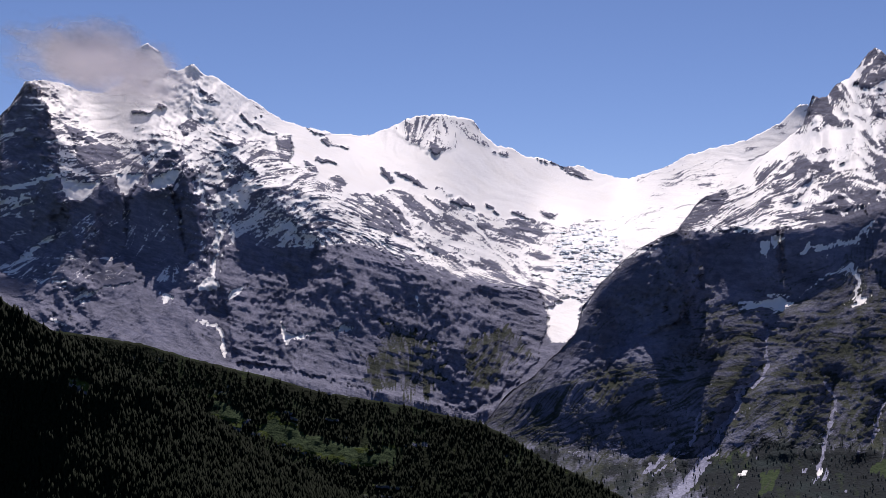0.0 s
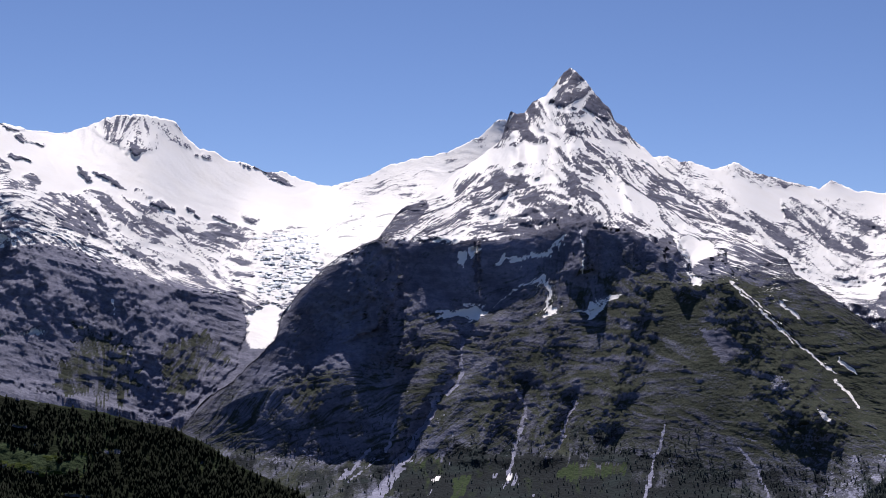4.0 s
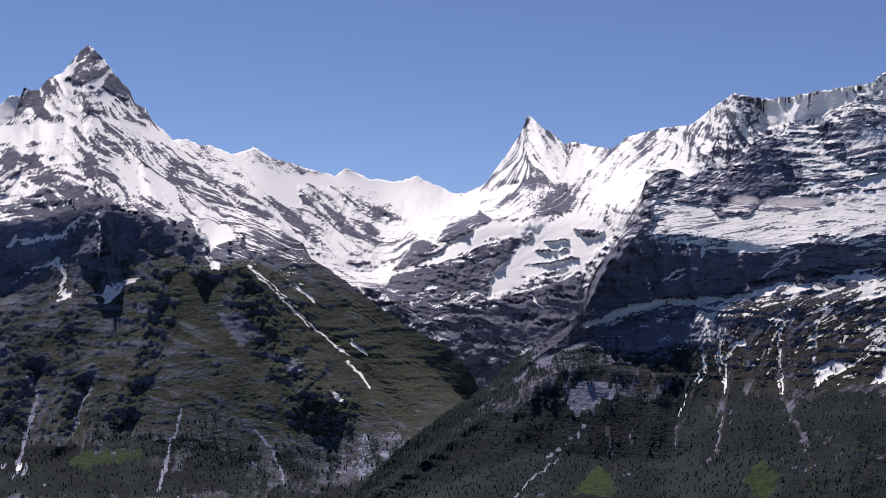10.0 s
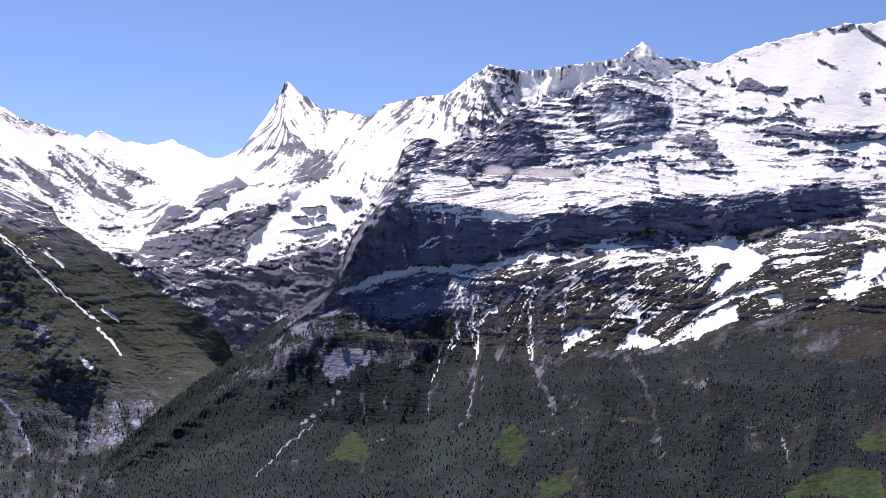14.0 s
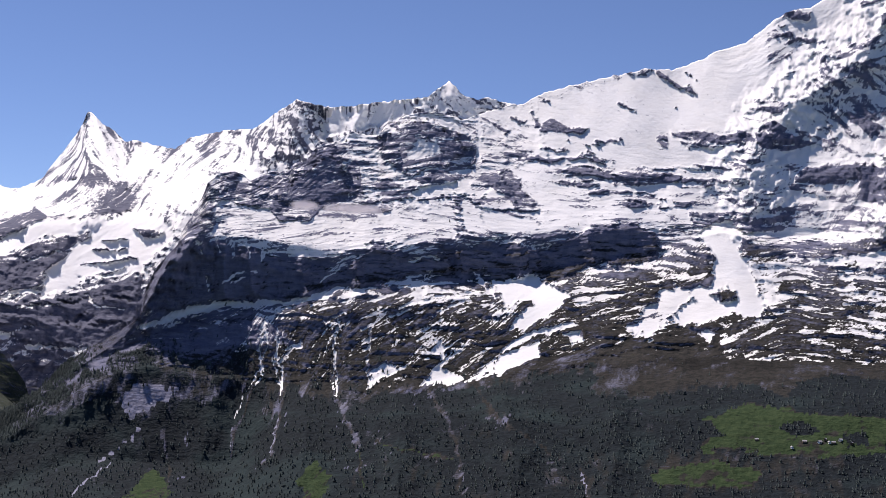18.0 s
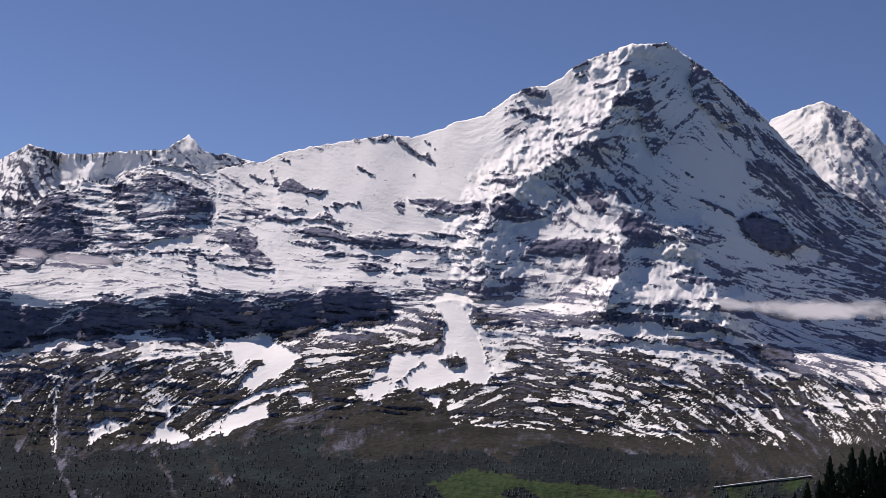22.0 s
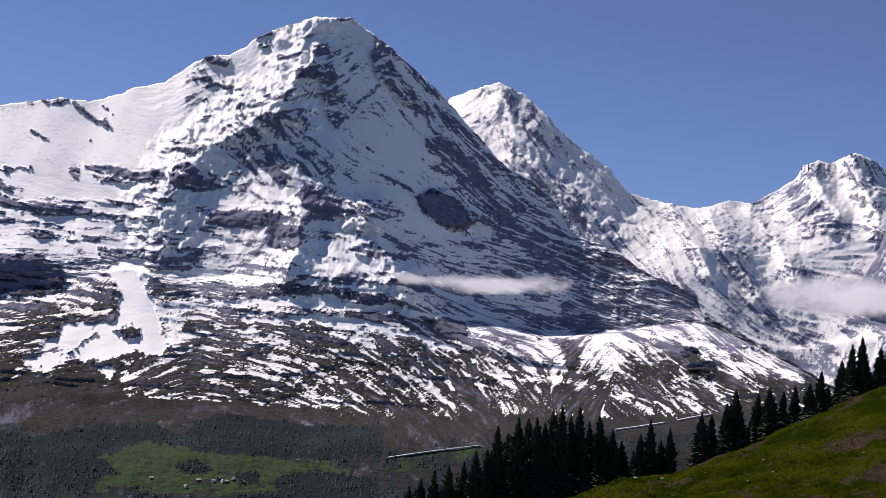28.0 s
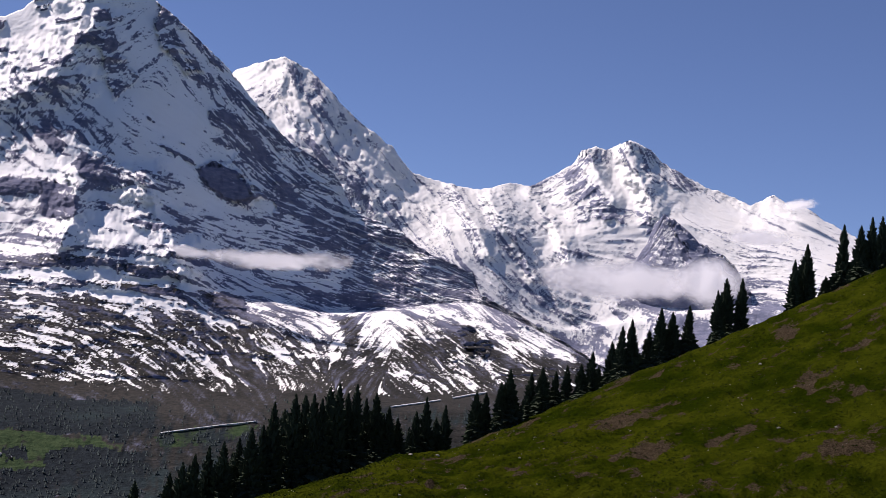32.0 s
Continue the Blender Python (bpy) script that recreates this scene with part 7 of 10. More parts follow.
eiger_marks.append(("snow", "poly", 0.92, 0.04, [(163.5, 5.47), (164.15, 5.61), (164.57, 6.06), (165.24, 5.66), (166.34, 5.39), (166.13, 5.27), (165.04, 5.33)]))
eiger_marks.append(("snow", "poly", 0.2, 0.04, [(163.33, 4.59), (164.2, 4.74), (164.84, 4.99), (164.96, 4.56), (164, 4.19), (163.13, 4.25), (163.01, 4.46)]))
eiger_marks.append(("snow", "poly", 0.88, 0.05, [(162.02, 4.52), (162.45, 4.65), (163.13, 4.14), (165.52, 4.26), (167.68, 4.15), (169.6, 4.24), (167.48, 3.92), (165.32, 3.93), (163.15, 3.82)]))
eiger_marks.append(("snow", "poly", 0.16, 0.04, [(166.41, 3.66), (167.48, 3.92), (169.61, 4.02), (170.68, 3.64), (171.52, 3.58), (171.32, 3.35), (170.26, 3.41), (169.41, 3.69), (168.14, 3.52), (167.07, 3.36), (166.42, 3.44)]))
eiger_marks.append(("snow", "poly", 0.2, 0.04, [(163.16, 3.71), (164.25, 3.66), (165.97, 3.85), (166.85, 3.57), (166, 3.2), (165.36, 3.06), (165.13, 3.37), (164.28, 2.9), (163.41, 3.07)]))
eiger_marks.append(("snow", "poly", 0.22, 0.04, [(173.58, 3.98), (174.4, 4.23), (174.52, 3.6), (174.01, 3.37), (173.59, 3.56), (172.77, 3.42), (172.56, 3.62)]))
eiger_marks.append(("snow", "poly", 0.55, 0.06, [(163.42, 2.85), (166, 3.2), (168.58, 3.12), (168.65, 1.4), (166.53, 1.07), (164.38, 0.95), (163.69, 1.78)]))
eiger_marks.append(("snow", "poly", 0.35, 0.1, [(163.3, 0.89), (168.64, 1.62), (172.82, 2.04), (176.25, 1.38), (176.29, -0.27), (172.88, -0.06), (168.7, 0.02), (164.43, -0.12)]))
eiger_marks.append(("snow", "line", 0.98, 0.12, [(166.33, 3), (167.51, 3.17), (168.78, 3.34), (169.84, 3.5), (170.9, 3.23), (172.16, 3.29), (173.4, 3.13), (174.83, 3.09), (176.21, 3.04)]))
eiger_marks.append(("snow", "line", 0.98, 0.13, [(166.68, 2.48), (168.18, 2.56), (169.66, 2.74), (171.13, 2.7), (172.18, 2.44), (173.22, 2.28), (174.46, 1.92), (176.25, 1.38)]))
eiger_marks.append(("snow", "poly", 0.15, 0.03, [(166.87, 3.03), (167.19, 3.11), (167.41, 2.95), (167.09, 2.83)]))
eiger_marks.append(("snow", "poly", 0.15, 0.03, [(167.85, 2.76), (168.27, 2.89), (168.6, 2.64), (168.18, 2.56)]))
eiger_marks.append(("snow", "poly", 0.15, 0.03, [(169.43, 3.05), (170.06, 3.12), (170.38, 3.03), (170.07, 2.87)]))
eiger_marks.append(("snow", "poly", 0.15, 0.03, [(170.49, 3.1), (170.91, 3.06), (171.13, 2.85), (170.81, 2.8)]))
eiger_marks.append(("snow", "poly", 0.15, 0.03, [(171.64, 3.15), (171.95, 3.17), (171.85, 2.95)]))
eiger_marks.append(("snow", "poly", 0.15, 0.03, [(172.47, 3.09), (172.78, 3.06), (172.89, 2.85), (172.58, 2.84)]))
eiger_marks.append(("snow", "poly", 0.03, 0.03, [(173.51, 3.03), (174.43, 3.07), (174.94, 2.99), (175.26, 2.48), (174.85, 2.36), (174.04, 2.53)]))
eiger_marks.append(("snow", "poly", 0.35, 0.04, [(168.94, 2.06), (170.09, 2.55), (170.93, 2.38), (171.36, 2.18), (169.89, 2)]))
eiger_marks.append(("snow", "poly", 0.2, 0.04, [(164.32, 2.25), (165.6, 2.42), (165.62, 2.1), (164.55, 1.93)]))
eiger_marks.append(("snow", "poly", 1, 0.04, [(161.44, 3.94), (161.71, 4.28), (162.13, 4.52), (162.56, 4.66), (163.03, 4.03), (163.15, 3.82), (162.85, 3.25), (163.1, 2.62), (163.46, 1.98), (164.02, 1.58), (163.71, 1.39), (162.83, 1.52), (162.92, 1.95), (162.37, 2.03), (162.03, 2.34), (162.1, 3), (162.18, 3.65), (161.63, 3.73)]))
eiger_marks.append(("snow", "poly", 1, 0.03, [(159.98, 1.9), (161.08, 1.74), (161.49, 2.2), (162.16, 1.91), (161.95, 1.68), (160.87, 1.58), (160.11, 1.54)]))
eiger_marks.append(("snow", "poly", 1, 0.03, [(160.37, 0.73), (160.89, 1.3), (161.53, 1.44), (161.97, 1.36), (162.28, 1.59), (163.05, 1.53), (162.85, 1.08), (162.22, 0.83), (161.35, 0.67), (160.93, 0.54)]))
eiger_marks.append(("snow", "poly", 1, 0.03, [(163.01, 0.12), (163.42, 0.68), (163.73, 0.92), (163.97, 0.5), (163.76, 0.38)]))
eiger_marks.append(("snow", "poly", 1, 0.03, [(161.49, 0.25), (161.8, 0.48), (162.14, 0.29), (161.94, -0.05)]))
eiger_marks.append(("snow", "poly", 0.15, 0.03, [(162.06, 1.69), (162.48, 2), (162.92, 1.95), (162.94, 1.63), (162.29, 1.49)]))
eiger_marks.append(("snow", "poly", 1, 0.04, [(153.66, 2.07), (154.31, 2.07), (155.04, 2.48), (155.62, 1.97), (156.5, 1.7), (156.51, 1.59), (155.64, 1.54), (155.46, 0.99), (154.85, 0.41), (154.01, 0.04), (154.42, 0.38), (155.04, 0.85), (155.23, 1.19), (154.79, 1.38), (154.15, 1.13), (154.02, 1.55)]))
eiger_marks.append(("snow", "poly", 0.15, 0.03, [(154.47, 1.25), (155.11, 1.4), (155.24, 1.08), (154.7, 1.01)]))
eiger_marks.append(("snow", "poly", 0.95, 0.04, [(153.64, -0.84), (154.46, -0.26), (155.3, 0.22), (156.58, 0.51), (157.02, 0.43), (155.73, 0.14), (154.68, -0.25)]))
eiger_marks.append(("snow", "poly", 1, 0.03, [(153.68, -1.38), (154.28, -0.81), (155.33, -0.25), (155.36, -0.75), (154.73, -1.1), (153.91, -1.58)]))
eiger_marks.append(("snow", "poly", 1, 0.03, [(156.39, 0.07), (157.03, 0.21), (157.16, -0.11), (156.73, -0.24)]))
eiger_marks.append(("snow", "poly", 1, 0.03, [(150.95, -2.06), (151.15, -1.83), (151.54, -1.39), (152.21, -1.78), (152.64, -1.86), (151.79, -1.95)]))
eiger_marks.append(("snow", "poly", 1, 0.03, [(152.64, -1.86), (153.66, -1.16), (154.07, -0.82), (153.98, -1.15), (153.27, -1.72)]))
eiger_marks.append(("snow", "poly", 1, 0.03, [(148.93, -1.84), (149.44, -1.6), (149.94, -1.3), (149.96, -1.53), (149.45, -1.77), (149.16, -2.04), (149.02, -2.16)]))
eiger_marks.append(("snow", "line", 0.9, 0.028, [(144.87, -0.17), (144.72, -0.81), (144.84, -1.53), (144.52, -2.07)]))
eiger_marks.append(("snow", "line", 0.7, 0.02, [(144.52, -2.07), (144.17, -2.7), (143.68, -3.96)]))
eiger_marks.append(("snow", "line", 0.9, 0.035, [(145.58, -0.13), (145.35, -0.98), (145.41, -1.81), (145.65, -2.22), (145.54, -2.64)]))
eiger_marks.append(("snow", "poly", 1, 0.03, [(145.74, -0.75), (146.34, -0.55), (146.36, -0.82), (146.05, -0.78)]))
eiger_marks.append(("snow", "line", 0.85, 0.03, [(147.77, -0.32), (147.95, 0.01), (148.22, 0.66)]))
eiger_marks.append(("snow", "line", 0.8, 0.02, [(147.59, -0.65), (147.63, -1.17), (147.54, -1.91), (147.74, -2.64)]))
eiger_marks.append(("snow", "line", 0.8, 0.05, [(148.68, 0.05), (148.99, 0.18)]))
eiger_marks.append(("snow", "line", 0.9, 0.05, [(149.7, 0.58), (150.42, 0.8)]))
eiger_marks.append(("snow", "line", 0.8, 0.05, [(150.23, 1.96), (151.27, 2.35)]))
eiger_marks.append(("snow", "line", 0.8, 0.05, [(150.46, 1.76), (152.16, 1.98)]))
eiger_marks.append(("snow", "line", 0.8, 0.04, [(150.09, 0.99), (151.77, 1.41)]))
eiger_marks.append(("snow", "line", 0.8, 0.04, [(151.2, 0.41), (152.11, 1.11)]))
eiger_marks.append(("snow", "line", 0.9, 0.08, [(151.58, -0.42), (151.72, -0.95)]))
eiger_marks.append(("snow", "line", 0.9, 0.06, [(152.88, 2.35), (153.23, 1.94), (153.81, 1.43)]))
eiger_marks.append(("snow", "poly", 0.42, 0.06, [(174.77, 10.23), (176.16, 9.24), (177.54, 8.46), (178.82, 7.44), (178.76, 6.57), (177.67, 6.5), (176.75, 7.09), (175.34, 8.31), (174.37, 9.55), (173.43, 10.34)]))
eiger_marks.append(("snow", "poly", 0.36, 0.06, [(178.13, 6.09), (179.9, 5.98), (181.25, 5.4), (182.58, 5.04), (184.15, 4.26), (184.41, 3.4), (183.1, 3.55), (181.34, 3.88), (179.79, 4.22), (178.22, 4.78)]))
eiger_marks.append(("snow", "poly", 0.6, 0.09, [(177.11, 1.66), (177.71, 2.35), (178.57, 2.62), (179.06, 1.78), (179.31, 1.25), (178.42, 1.52), (177.76, 1.7)]))
eiger_marks.append(("snow", "poly", 0.6, 0.09, [(179.71, 1.82), (180.31, 2.73), (180.98, 2.55), (181.45, 1.93), (180.85, 1.02), (180.4, 1.21)]))
eiger_marks.append(("snow", "poly", 0.6, 0.09, [(181.41, 2.58), (182.69, 3.09), (183.25, 2.9), (183.17, 2.25), (182.1, 1.97)]))
eiger_marks.append(("snow", "poly", 0.2, 0.04, [(178.8, 2.42), (179.56, 2.46), (179.82, 1.83), (179.4, 1.58)]))
eiger_marks.append(("snow", "poly", 0.2, 0.05, [(183.28, 2.25), (184.24, 2.53), (184.92, 1.92), (184.74, 1.26), (183.86, 1.64)]))
eiger_marks.append(("snow", "poly", 0.6, 0.09, [(175.33, 2.2), (176.18, 2.47), (177.08, 2.09), (176.89, 1.64), (175.78, 1.9)]))
eiger_marks.append(("snow", "poly", 0.16, 0.03, [(173.65, 2.85), (174.62, 2.91), (175.3, 2.63), (175.11, 2.18), (174.23, 2.34)]))
eiger_marks.append(("snow", "line", 0.9, 0.05, [(184.31, 1.23), (184.97, 1.06), (185.2, 0.64)]))
eiger_marks.append(("snow", "line", 0.9, 0.12, [(184.24, 2.53), (185.77, 2.18), (186.86, 1.82), (187.94, 1.45)]))
eiger_marks.append(("snow", "poly", 0.62, 0.06, [(172.03, 5.67), (173.75, 6.01), (176.8, 6.22), (178.19, 5.22), (179.13, 4.18), (178.75, 3.29), (175.92, 3.11), (173.52, 3.16), (172.16, 3.94)]))
eiger_marks.append(("snow", "poly", 0.3, 0.1, [(162.37, 0.68), (166.44, 0.96), (170.66, 1.02), (175.01, 0.44), (177.22, -0.07), (175.09, -0.63), (168.66, -0.6), (162.48, -0.56)]))
jungfrau_marks.append(("rib", "line", 60, 0.45, [(189.76, 9.95), (189.68, 9.35), (190.4, 8.3), (190.77, 7.24)]))
jungfrau_marks.append(("rib", "line", 40, 0.3, [(188.07, 9.61), (188.55, 8.66), (189.25, 7.61)]))
jungfrau_marks.append(("rib", "line", 35, 0.3, [(184.47, 7.36), (185.42, 6.11), (186.39, 4.42)]))
jungfrau_marks.append(("rib", "line", 35, 0.3, [(185.99, 7.66), (187.15, 6.42), (187.88, 4.94)]))
jungfrau_marks.append(("rib", "line", 35, 0.28, [(182.9, 7.93), (183.87, 6.46), (184.6, 5.19)]))
jungfrau_marks.append(("rib", "line", 30, 0.3, [(191.76, 9), (192.84, 8.4), (194.33, 7.81)]))
jungfrau_marks.append(("snow", "poly", 0.5, 0.05, [(189.16, 9.33), (189.76, 9.89), (190.88, 9.4), (191.77, 8.78), (193.49, 7.89), (192.43, 8.17), (191.36, 8.34), (190.29, 8.41), (189.63, 8.7)]))
jungfrau_marks.append(("snow", "poly", 0.72, 0.08, [(175.18, 10.69), (176.25, 11.2), (177.88, 10), (178.8, 9.41), (180.18, 8.62), (181.33, 7.81), (182.46, 7.22), (183.43, 5.53), (184.39, 3.84), (185.73, 3.05), (187.9, 2.31), (187.4, 4), (185.6, 5.64), (184.21, 7.31), (182.44, 7.65)]))
jungfrau_marks.append(("snow", "poly", 1, 0.04, [(174.34, 11.5), (175.09, 11.88), (176.07, 12.23), (176.2, 11.96), (175.67, 11.49), (175.14, 11.12), (174.7, 11.09)]))
jungfrau_marks.append(("snow", "poly", 0.6, 0.05, [(176.2, 11.96), (177.33, 11.6), (177.82, 10.98), (178.52, 10.37), (178.78, 9.84), (178.11, 9.8), (177.4, 10.63), (176.47, 11.22)]))
jungfrau_marks.append(("snow", "poly", 1, 0.04, [(177.82, 10.98), (178.75, 10.28), (179.45, 9.67), (180.37, 9.07), (181.07, 8.45), (180.62, 8.64), (179.7, 9.24), (178.78, 9.84)]))
jungfrau_marks.append(("snow", "poly", 0.6, 0.05, [(187.19, 8.64), (187.79, 9.52), (188.65, 9.66), (189.49, 9.9), (190.35, 9.71), (191.22, 9.1), (192.92, 8.29), (193.97, 7.9), (192.72, 8.08), (191.24, 8.67), (190.38, 9.07), (189.32, 9.04), (188.02, 9.21)]))
jungfrau_marks.append(("snow", "poly", 1, 0.04, [(187.82, 8.98), (189.11, 8.81), (190.4, 8.64), (190.46, 7.15), (189.39, 7.32), (188.5, 8.15)]))
jungfrau_marks.append(("snow", "poly", 0.4, 0.05, [(187.19, 8.53), (187.61, 8.76), (189.17, 7.53), (189.84, 6.7), (188.76, 7.08), (187.65, 7.9)]))
jungfrau_marks.append(("snow", "poly", 1, 0.04, [(186.34, 6), (187.72, 6.39), (189.85, 6.48), (190.68, 6.73), (190.49, 6.29), (188.81, 6.01), (187.32, 5.83)]))
eiger_marks.append(("wall", "poly", -8, 0.05, [(142.89, 2.95), (144.11, 2.83), (145.58, 2.4), (146.64, 2.16), (146.29, 1.29), (144.26, 1.09), (143.05, 1.08)]))
eiger_marks.append(("wall", "poly", 8, 0.05, [(146.85, 2.07), (147.89, 2.13), (149.09, 3.07), (150.6, 2.74), (151.88, 2.82), (152.12, 2.41), (149.8, 2.04), (148.13, 1.83)]))
eiger_marks.append(("wall", "poly", -6, 0.05, [(152.3, 2.96), (153.35, 3.4), (155.31, 3.26), (155.47, 2.51), (154.3, 2.22), (152.98, 2.5)]))
eiger_marks.append(("wall", "poly", 10, 0.05, [(155.54, 3.16), (156.81, 3.78), (157.66, 4.16), (158.96, 4.35), (159.76, 3.85), (159.8, 3.09), (158.61, 2.91), (157.73, 3.01), (156.46, 2.46)]))
eiger_marks.append(("wall", "poly", 15, 0.05, [(167.36, 6.62), (168.33, 6.77), (168.72, 6.14), (168.65, 5.53), (168.17, 5.3), (167.45, 5.48)]))
eiger_marks.append(("wall", "poly", -10, 0.05, [(173.16, 7.57), (173.67, 7.95), (174.51, 7.65), (175.14, 7.09), (175.35, 6.72), (174.74, 6.52), (173.91, 6.7)]))
schreckhorn_marks.append(("snow", "line", 1.3, 0.026, [(127.33, 1.97), (128.53, 0.81), (129.63, -0.24)]))
schreckhorn_marks.append(("snow", "line", 1.3, 0.03, [(129.85, -0.34), (131.16, -1.4)]))
schreckhorn_marks.append(("snow", "line", 1.2, 0.035, [(131.21, -1.66), (132.06, -2.57)]))
schreckhorn_marks.append(("snow", "line", 1.2, 0.04, [(129.16, 1.2), (129.86, 0.63)]))
schreckhorn_marks.append(("snow", "line", 1.2, 0.04, [(130.56, -2.81), (130.99, -3.13)]))
schreckhorn_marks.append(("snow", "line", 1.2, 0.035, [(131.41, -0.96), (131.92, -1.38)]))
eiger_marks.append(("snow", "line", 0.9, 0.03, [(144.11, 3.36), (144.23, 2.69)]))
eiger_marks.append(("snow", "line", 0.9, 0.03, [(144.58, 3.56), (144.75, 2.56)]))
eiger_marks.append(("snow", "line", 0.8, 0.03, [(146.97, 1.86), (147.96, 2.57)]))
eiger_marks.append(("snow", "line", 0.7, 0.03, [(145.75, 2.95), (146.8, 2.7)]))
eiger_marks.append(("snow", "line", 0.8, 0.03, [(143.47, 3.2), (143.59, 2.79)]))
eiger_marks.append(("rib", "line", 12, 0.2, [(144.1, 2.93), (144.45, 1.27)]))
eiger_marks.append(("rib", "line", 14, 0.2, [(146.18, 2.66), (146.5, 1.3)]))
eiger_marks.append(("rib", "line", 12, 0.2, [(148.29, 2.48), (148.44, 1.85)]))
eiger_marks.append(("rib", "line", 14, 0.2, [(152.29, 3.07), (152.45, 2.32)]))
eiger_marks.append(("rib", "line", 12, 0.2, [(154.65, 3.43), (154.72, 2.35)]))
eiger_marks.append(("rib", "line", 14, 0.2, [(157.24, 3.92), (157.52, 2.95)]))
eiger_marks.append(("snow", "line", 0.9, 0.03, [(142.27, 3.3), (142.39, 2.75)]))
eiger_marks.append(("snow", "line", 0.9, 0.03, [(142.92, 3.31), (143.04, 2.87)]))
eiger_marks.append(("snow", "line", 0.9, 0.03, [(143.57, 3.53), (143.69, 2.67)]))
eiger_marks.append(("snow", "line", 0.9, 0.03, [(144.75, 3.44), (144.77, 2.58)]))
eiger_marks.append(("snow", "line", 0.8, 0.03, [(142.74, 1.46), (142.62, 1.89)]))
eiger_marks.append(("snow", "line", 0.8, 0.03, [(143.27, 1.68), (143.7, 2.02), (144.56, 2.14)]))
eiger_marks.append(("rib", "line", 14, 0.2, [(141.41, 3.17), (141.55, 1.21)]))
eiger_marks.append(("rib", "line", 12, 0.2, [(143.26, 2.77), (143.39, 1.25)]))
eiger_marks.append(("snow", "poly", 0.24, 0.1, [(170.54, 1.23), (175.66, 1.85), (178.38, 0.39), (185.68, 1.32), (185.75, 0.03), (178.44, -0.45), (170.72, -0.94)]))
eiger_marks.append(("snow", "poly", 0.64, 0.07, [(178.23, 2.55), (178.75, 2.65), (178.92, 2.2), (179.23, 1.43), (178.98, 1.28), (178.57, 1.52), (178.14, 1.95)]))
eiger_marks.append(("snow", "poly", 0.64, 0.07, [(179.61, 1.72), (180.07, 2.67), (180.72, 2.84), (181.01, 2.33), (180.92, 1.8), (180.41, 1.51), (179.88, 1.6)]))
eiger_marks.append(("snow", "poly", 0.64, 0.07, [(180.86, 2.72), (181.63, 2.9), (182.67, 3.23), (183.08, 2.93), (182.19, 2.41), (181.68, 2.18), (181, 2.47)]))
eiger_marks.append(("snow", "poly", 0.64, 0.07, [(181.83, 1.86), (182.47, 2.1), (183.01, 1.94), (182.63, 1.65)]))
eiger_marks.append(("snow", "poly", 0.64, 0.07, [(178.07, 1.09), (178.87, 1.01), (179.66, 0.94), (180.46, 0.73), (179.95, 0.56), (179.41, 0.79), (178.49, 0.79)]))
eiger_marks.append(("snow", "poly", 0.15, 0.03, [(178.77, 2.45), (179.55, 2.5), (179.78, 2.06), (179.62, 1.46), (179.36, 1.51), (179.06, 2.08)]))
eiger_marks.append(("snow", "poly", 0.03, 0.03, [(173.56, 2.98), (174.66, 3.02), (175.26, 2.8), (175.35, 2.48), (174.98, 2.19), (174.19, 2.33), (173.71, 2.69)]))
eiger_marks.append(("snow", "poly", 0.15, 0.03, [(172.93, 2.7), (173.52, 2.61), (173.27, 2.46)]))
eiger_marks.append(("snow", "poly", 0.64, 0.07, [(175.25, 2.08), (176.13, 2.53), (177.07, 2.34), (177.74, 2.12), (178.18, 1.36), (177.78, 1.47), (176.97, 1.87), (176.17, 2.01)]))
eiger_marks.append(("snow", "line", 0.74, 0.05, [(175.56, 1.51), (176.11, 1.09), (176.79, 0.75), (177.33, 0.52)]))
eiger_marks.append(("snow", "line", 0.74, 0.05, [(175.82, 0.62), (176.17, 0.31), (176.39, -0.06), (176.35, -0.45)]))
eiger_marks.append(("snow", "line", 0.74, 0.05, [(174, 1.41), (174.42, 1.11), (174.78, 0.61), (174.86, 0.36)]))
eiger_marks.append(("snow", "line", 0.74, 0.06, [(173.31, 1.17), (173.8, 0.68), (174.41, 0.26)]))
eiger_marks.append(("snow", "line", 0.74, 0.06, [(172.74, 1), (173.03, 0.63), (173.37, 0.39)]))
eiger_marks.append(("snow", "line", 0.74, 0.05, [(172.32, 0.58), (172.74, 0.22), (173.07, 0.11)]))
eiger_marks.append(("snow", "line", 0.74, 0.06, [(174.5, -0.05), (174.9, -0.16), (175.04, -0.34)]))
eiger_marks.append(("snow", "line", 0.74, 0.08, [(170.9, 0.03), (171.43, -0.19)]))
eiger_marks.append(("snow", "line", 0.74, 0.05, [(175.3, -0.26), (175.64, -0.43)]))
eiger_marks.append(("snow", "line", 0.74, 0.05, [(182.73, 1.13), (183.16, 0.57), (183.64, 0.21)]))
eiger_marks.append(("snow", "line", 0.74, 0.05, [(180.94, 0.43), (181.66, 0.48), (182.32, 0.39), (183.26, 0.02)]))
eiger_marks.append(("snow", "line", 0.74, 0.09, [(184.36, 1.37), (184.78, 0.87), (185.13, 0.51)]))
eiger_marks.append(("snow", "line", 0.74, 0.06, [(183.55, 1.65), (183.84, 1.21)]))
eiger_marks.append(("snow", "poly", 0.64, 0.07, [(184.16, 2.53), (184.82, 2.38), (185.63, 2.17), (185.65, 1.91), (184.71, 2.05), (184.31, 2.22)]))
eiger_marks.append(("snow", "poly", 0.64, 0.07, [(181.33, 3.54), (181.7, 3.89), (182.11, 3.72), (182.39, 3.54), (181.73, 3.43)]))
eiger_marks.append(("snow", "line", 0.74, 0.05, [(176.9, 1.02), (177.57, 0.8), (178.35, 0.85)]))
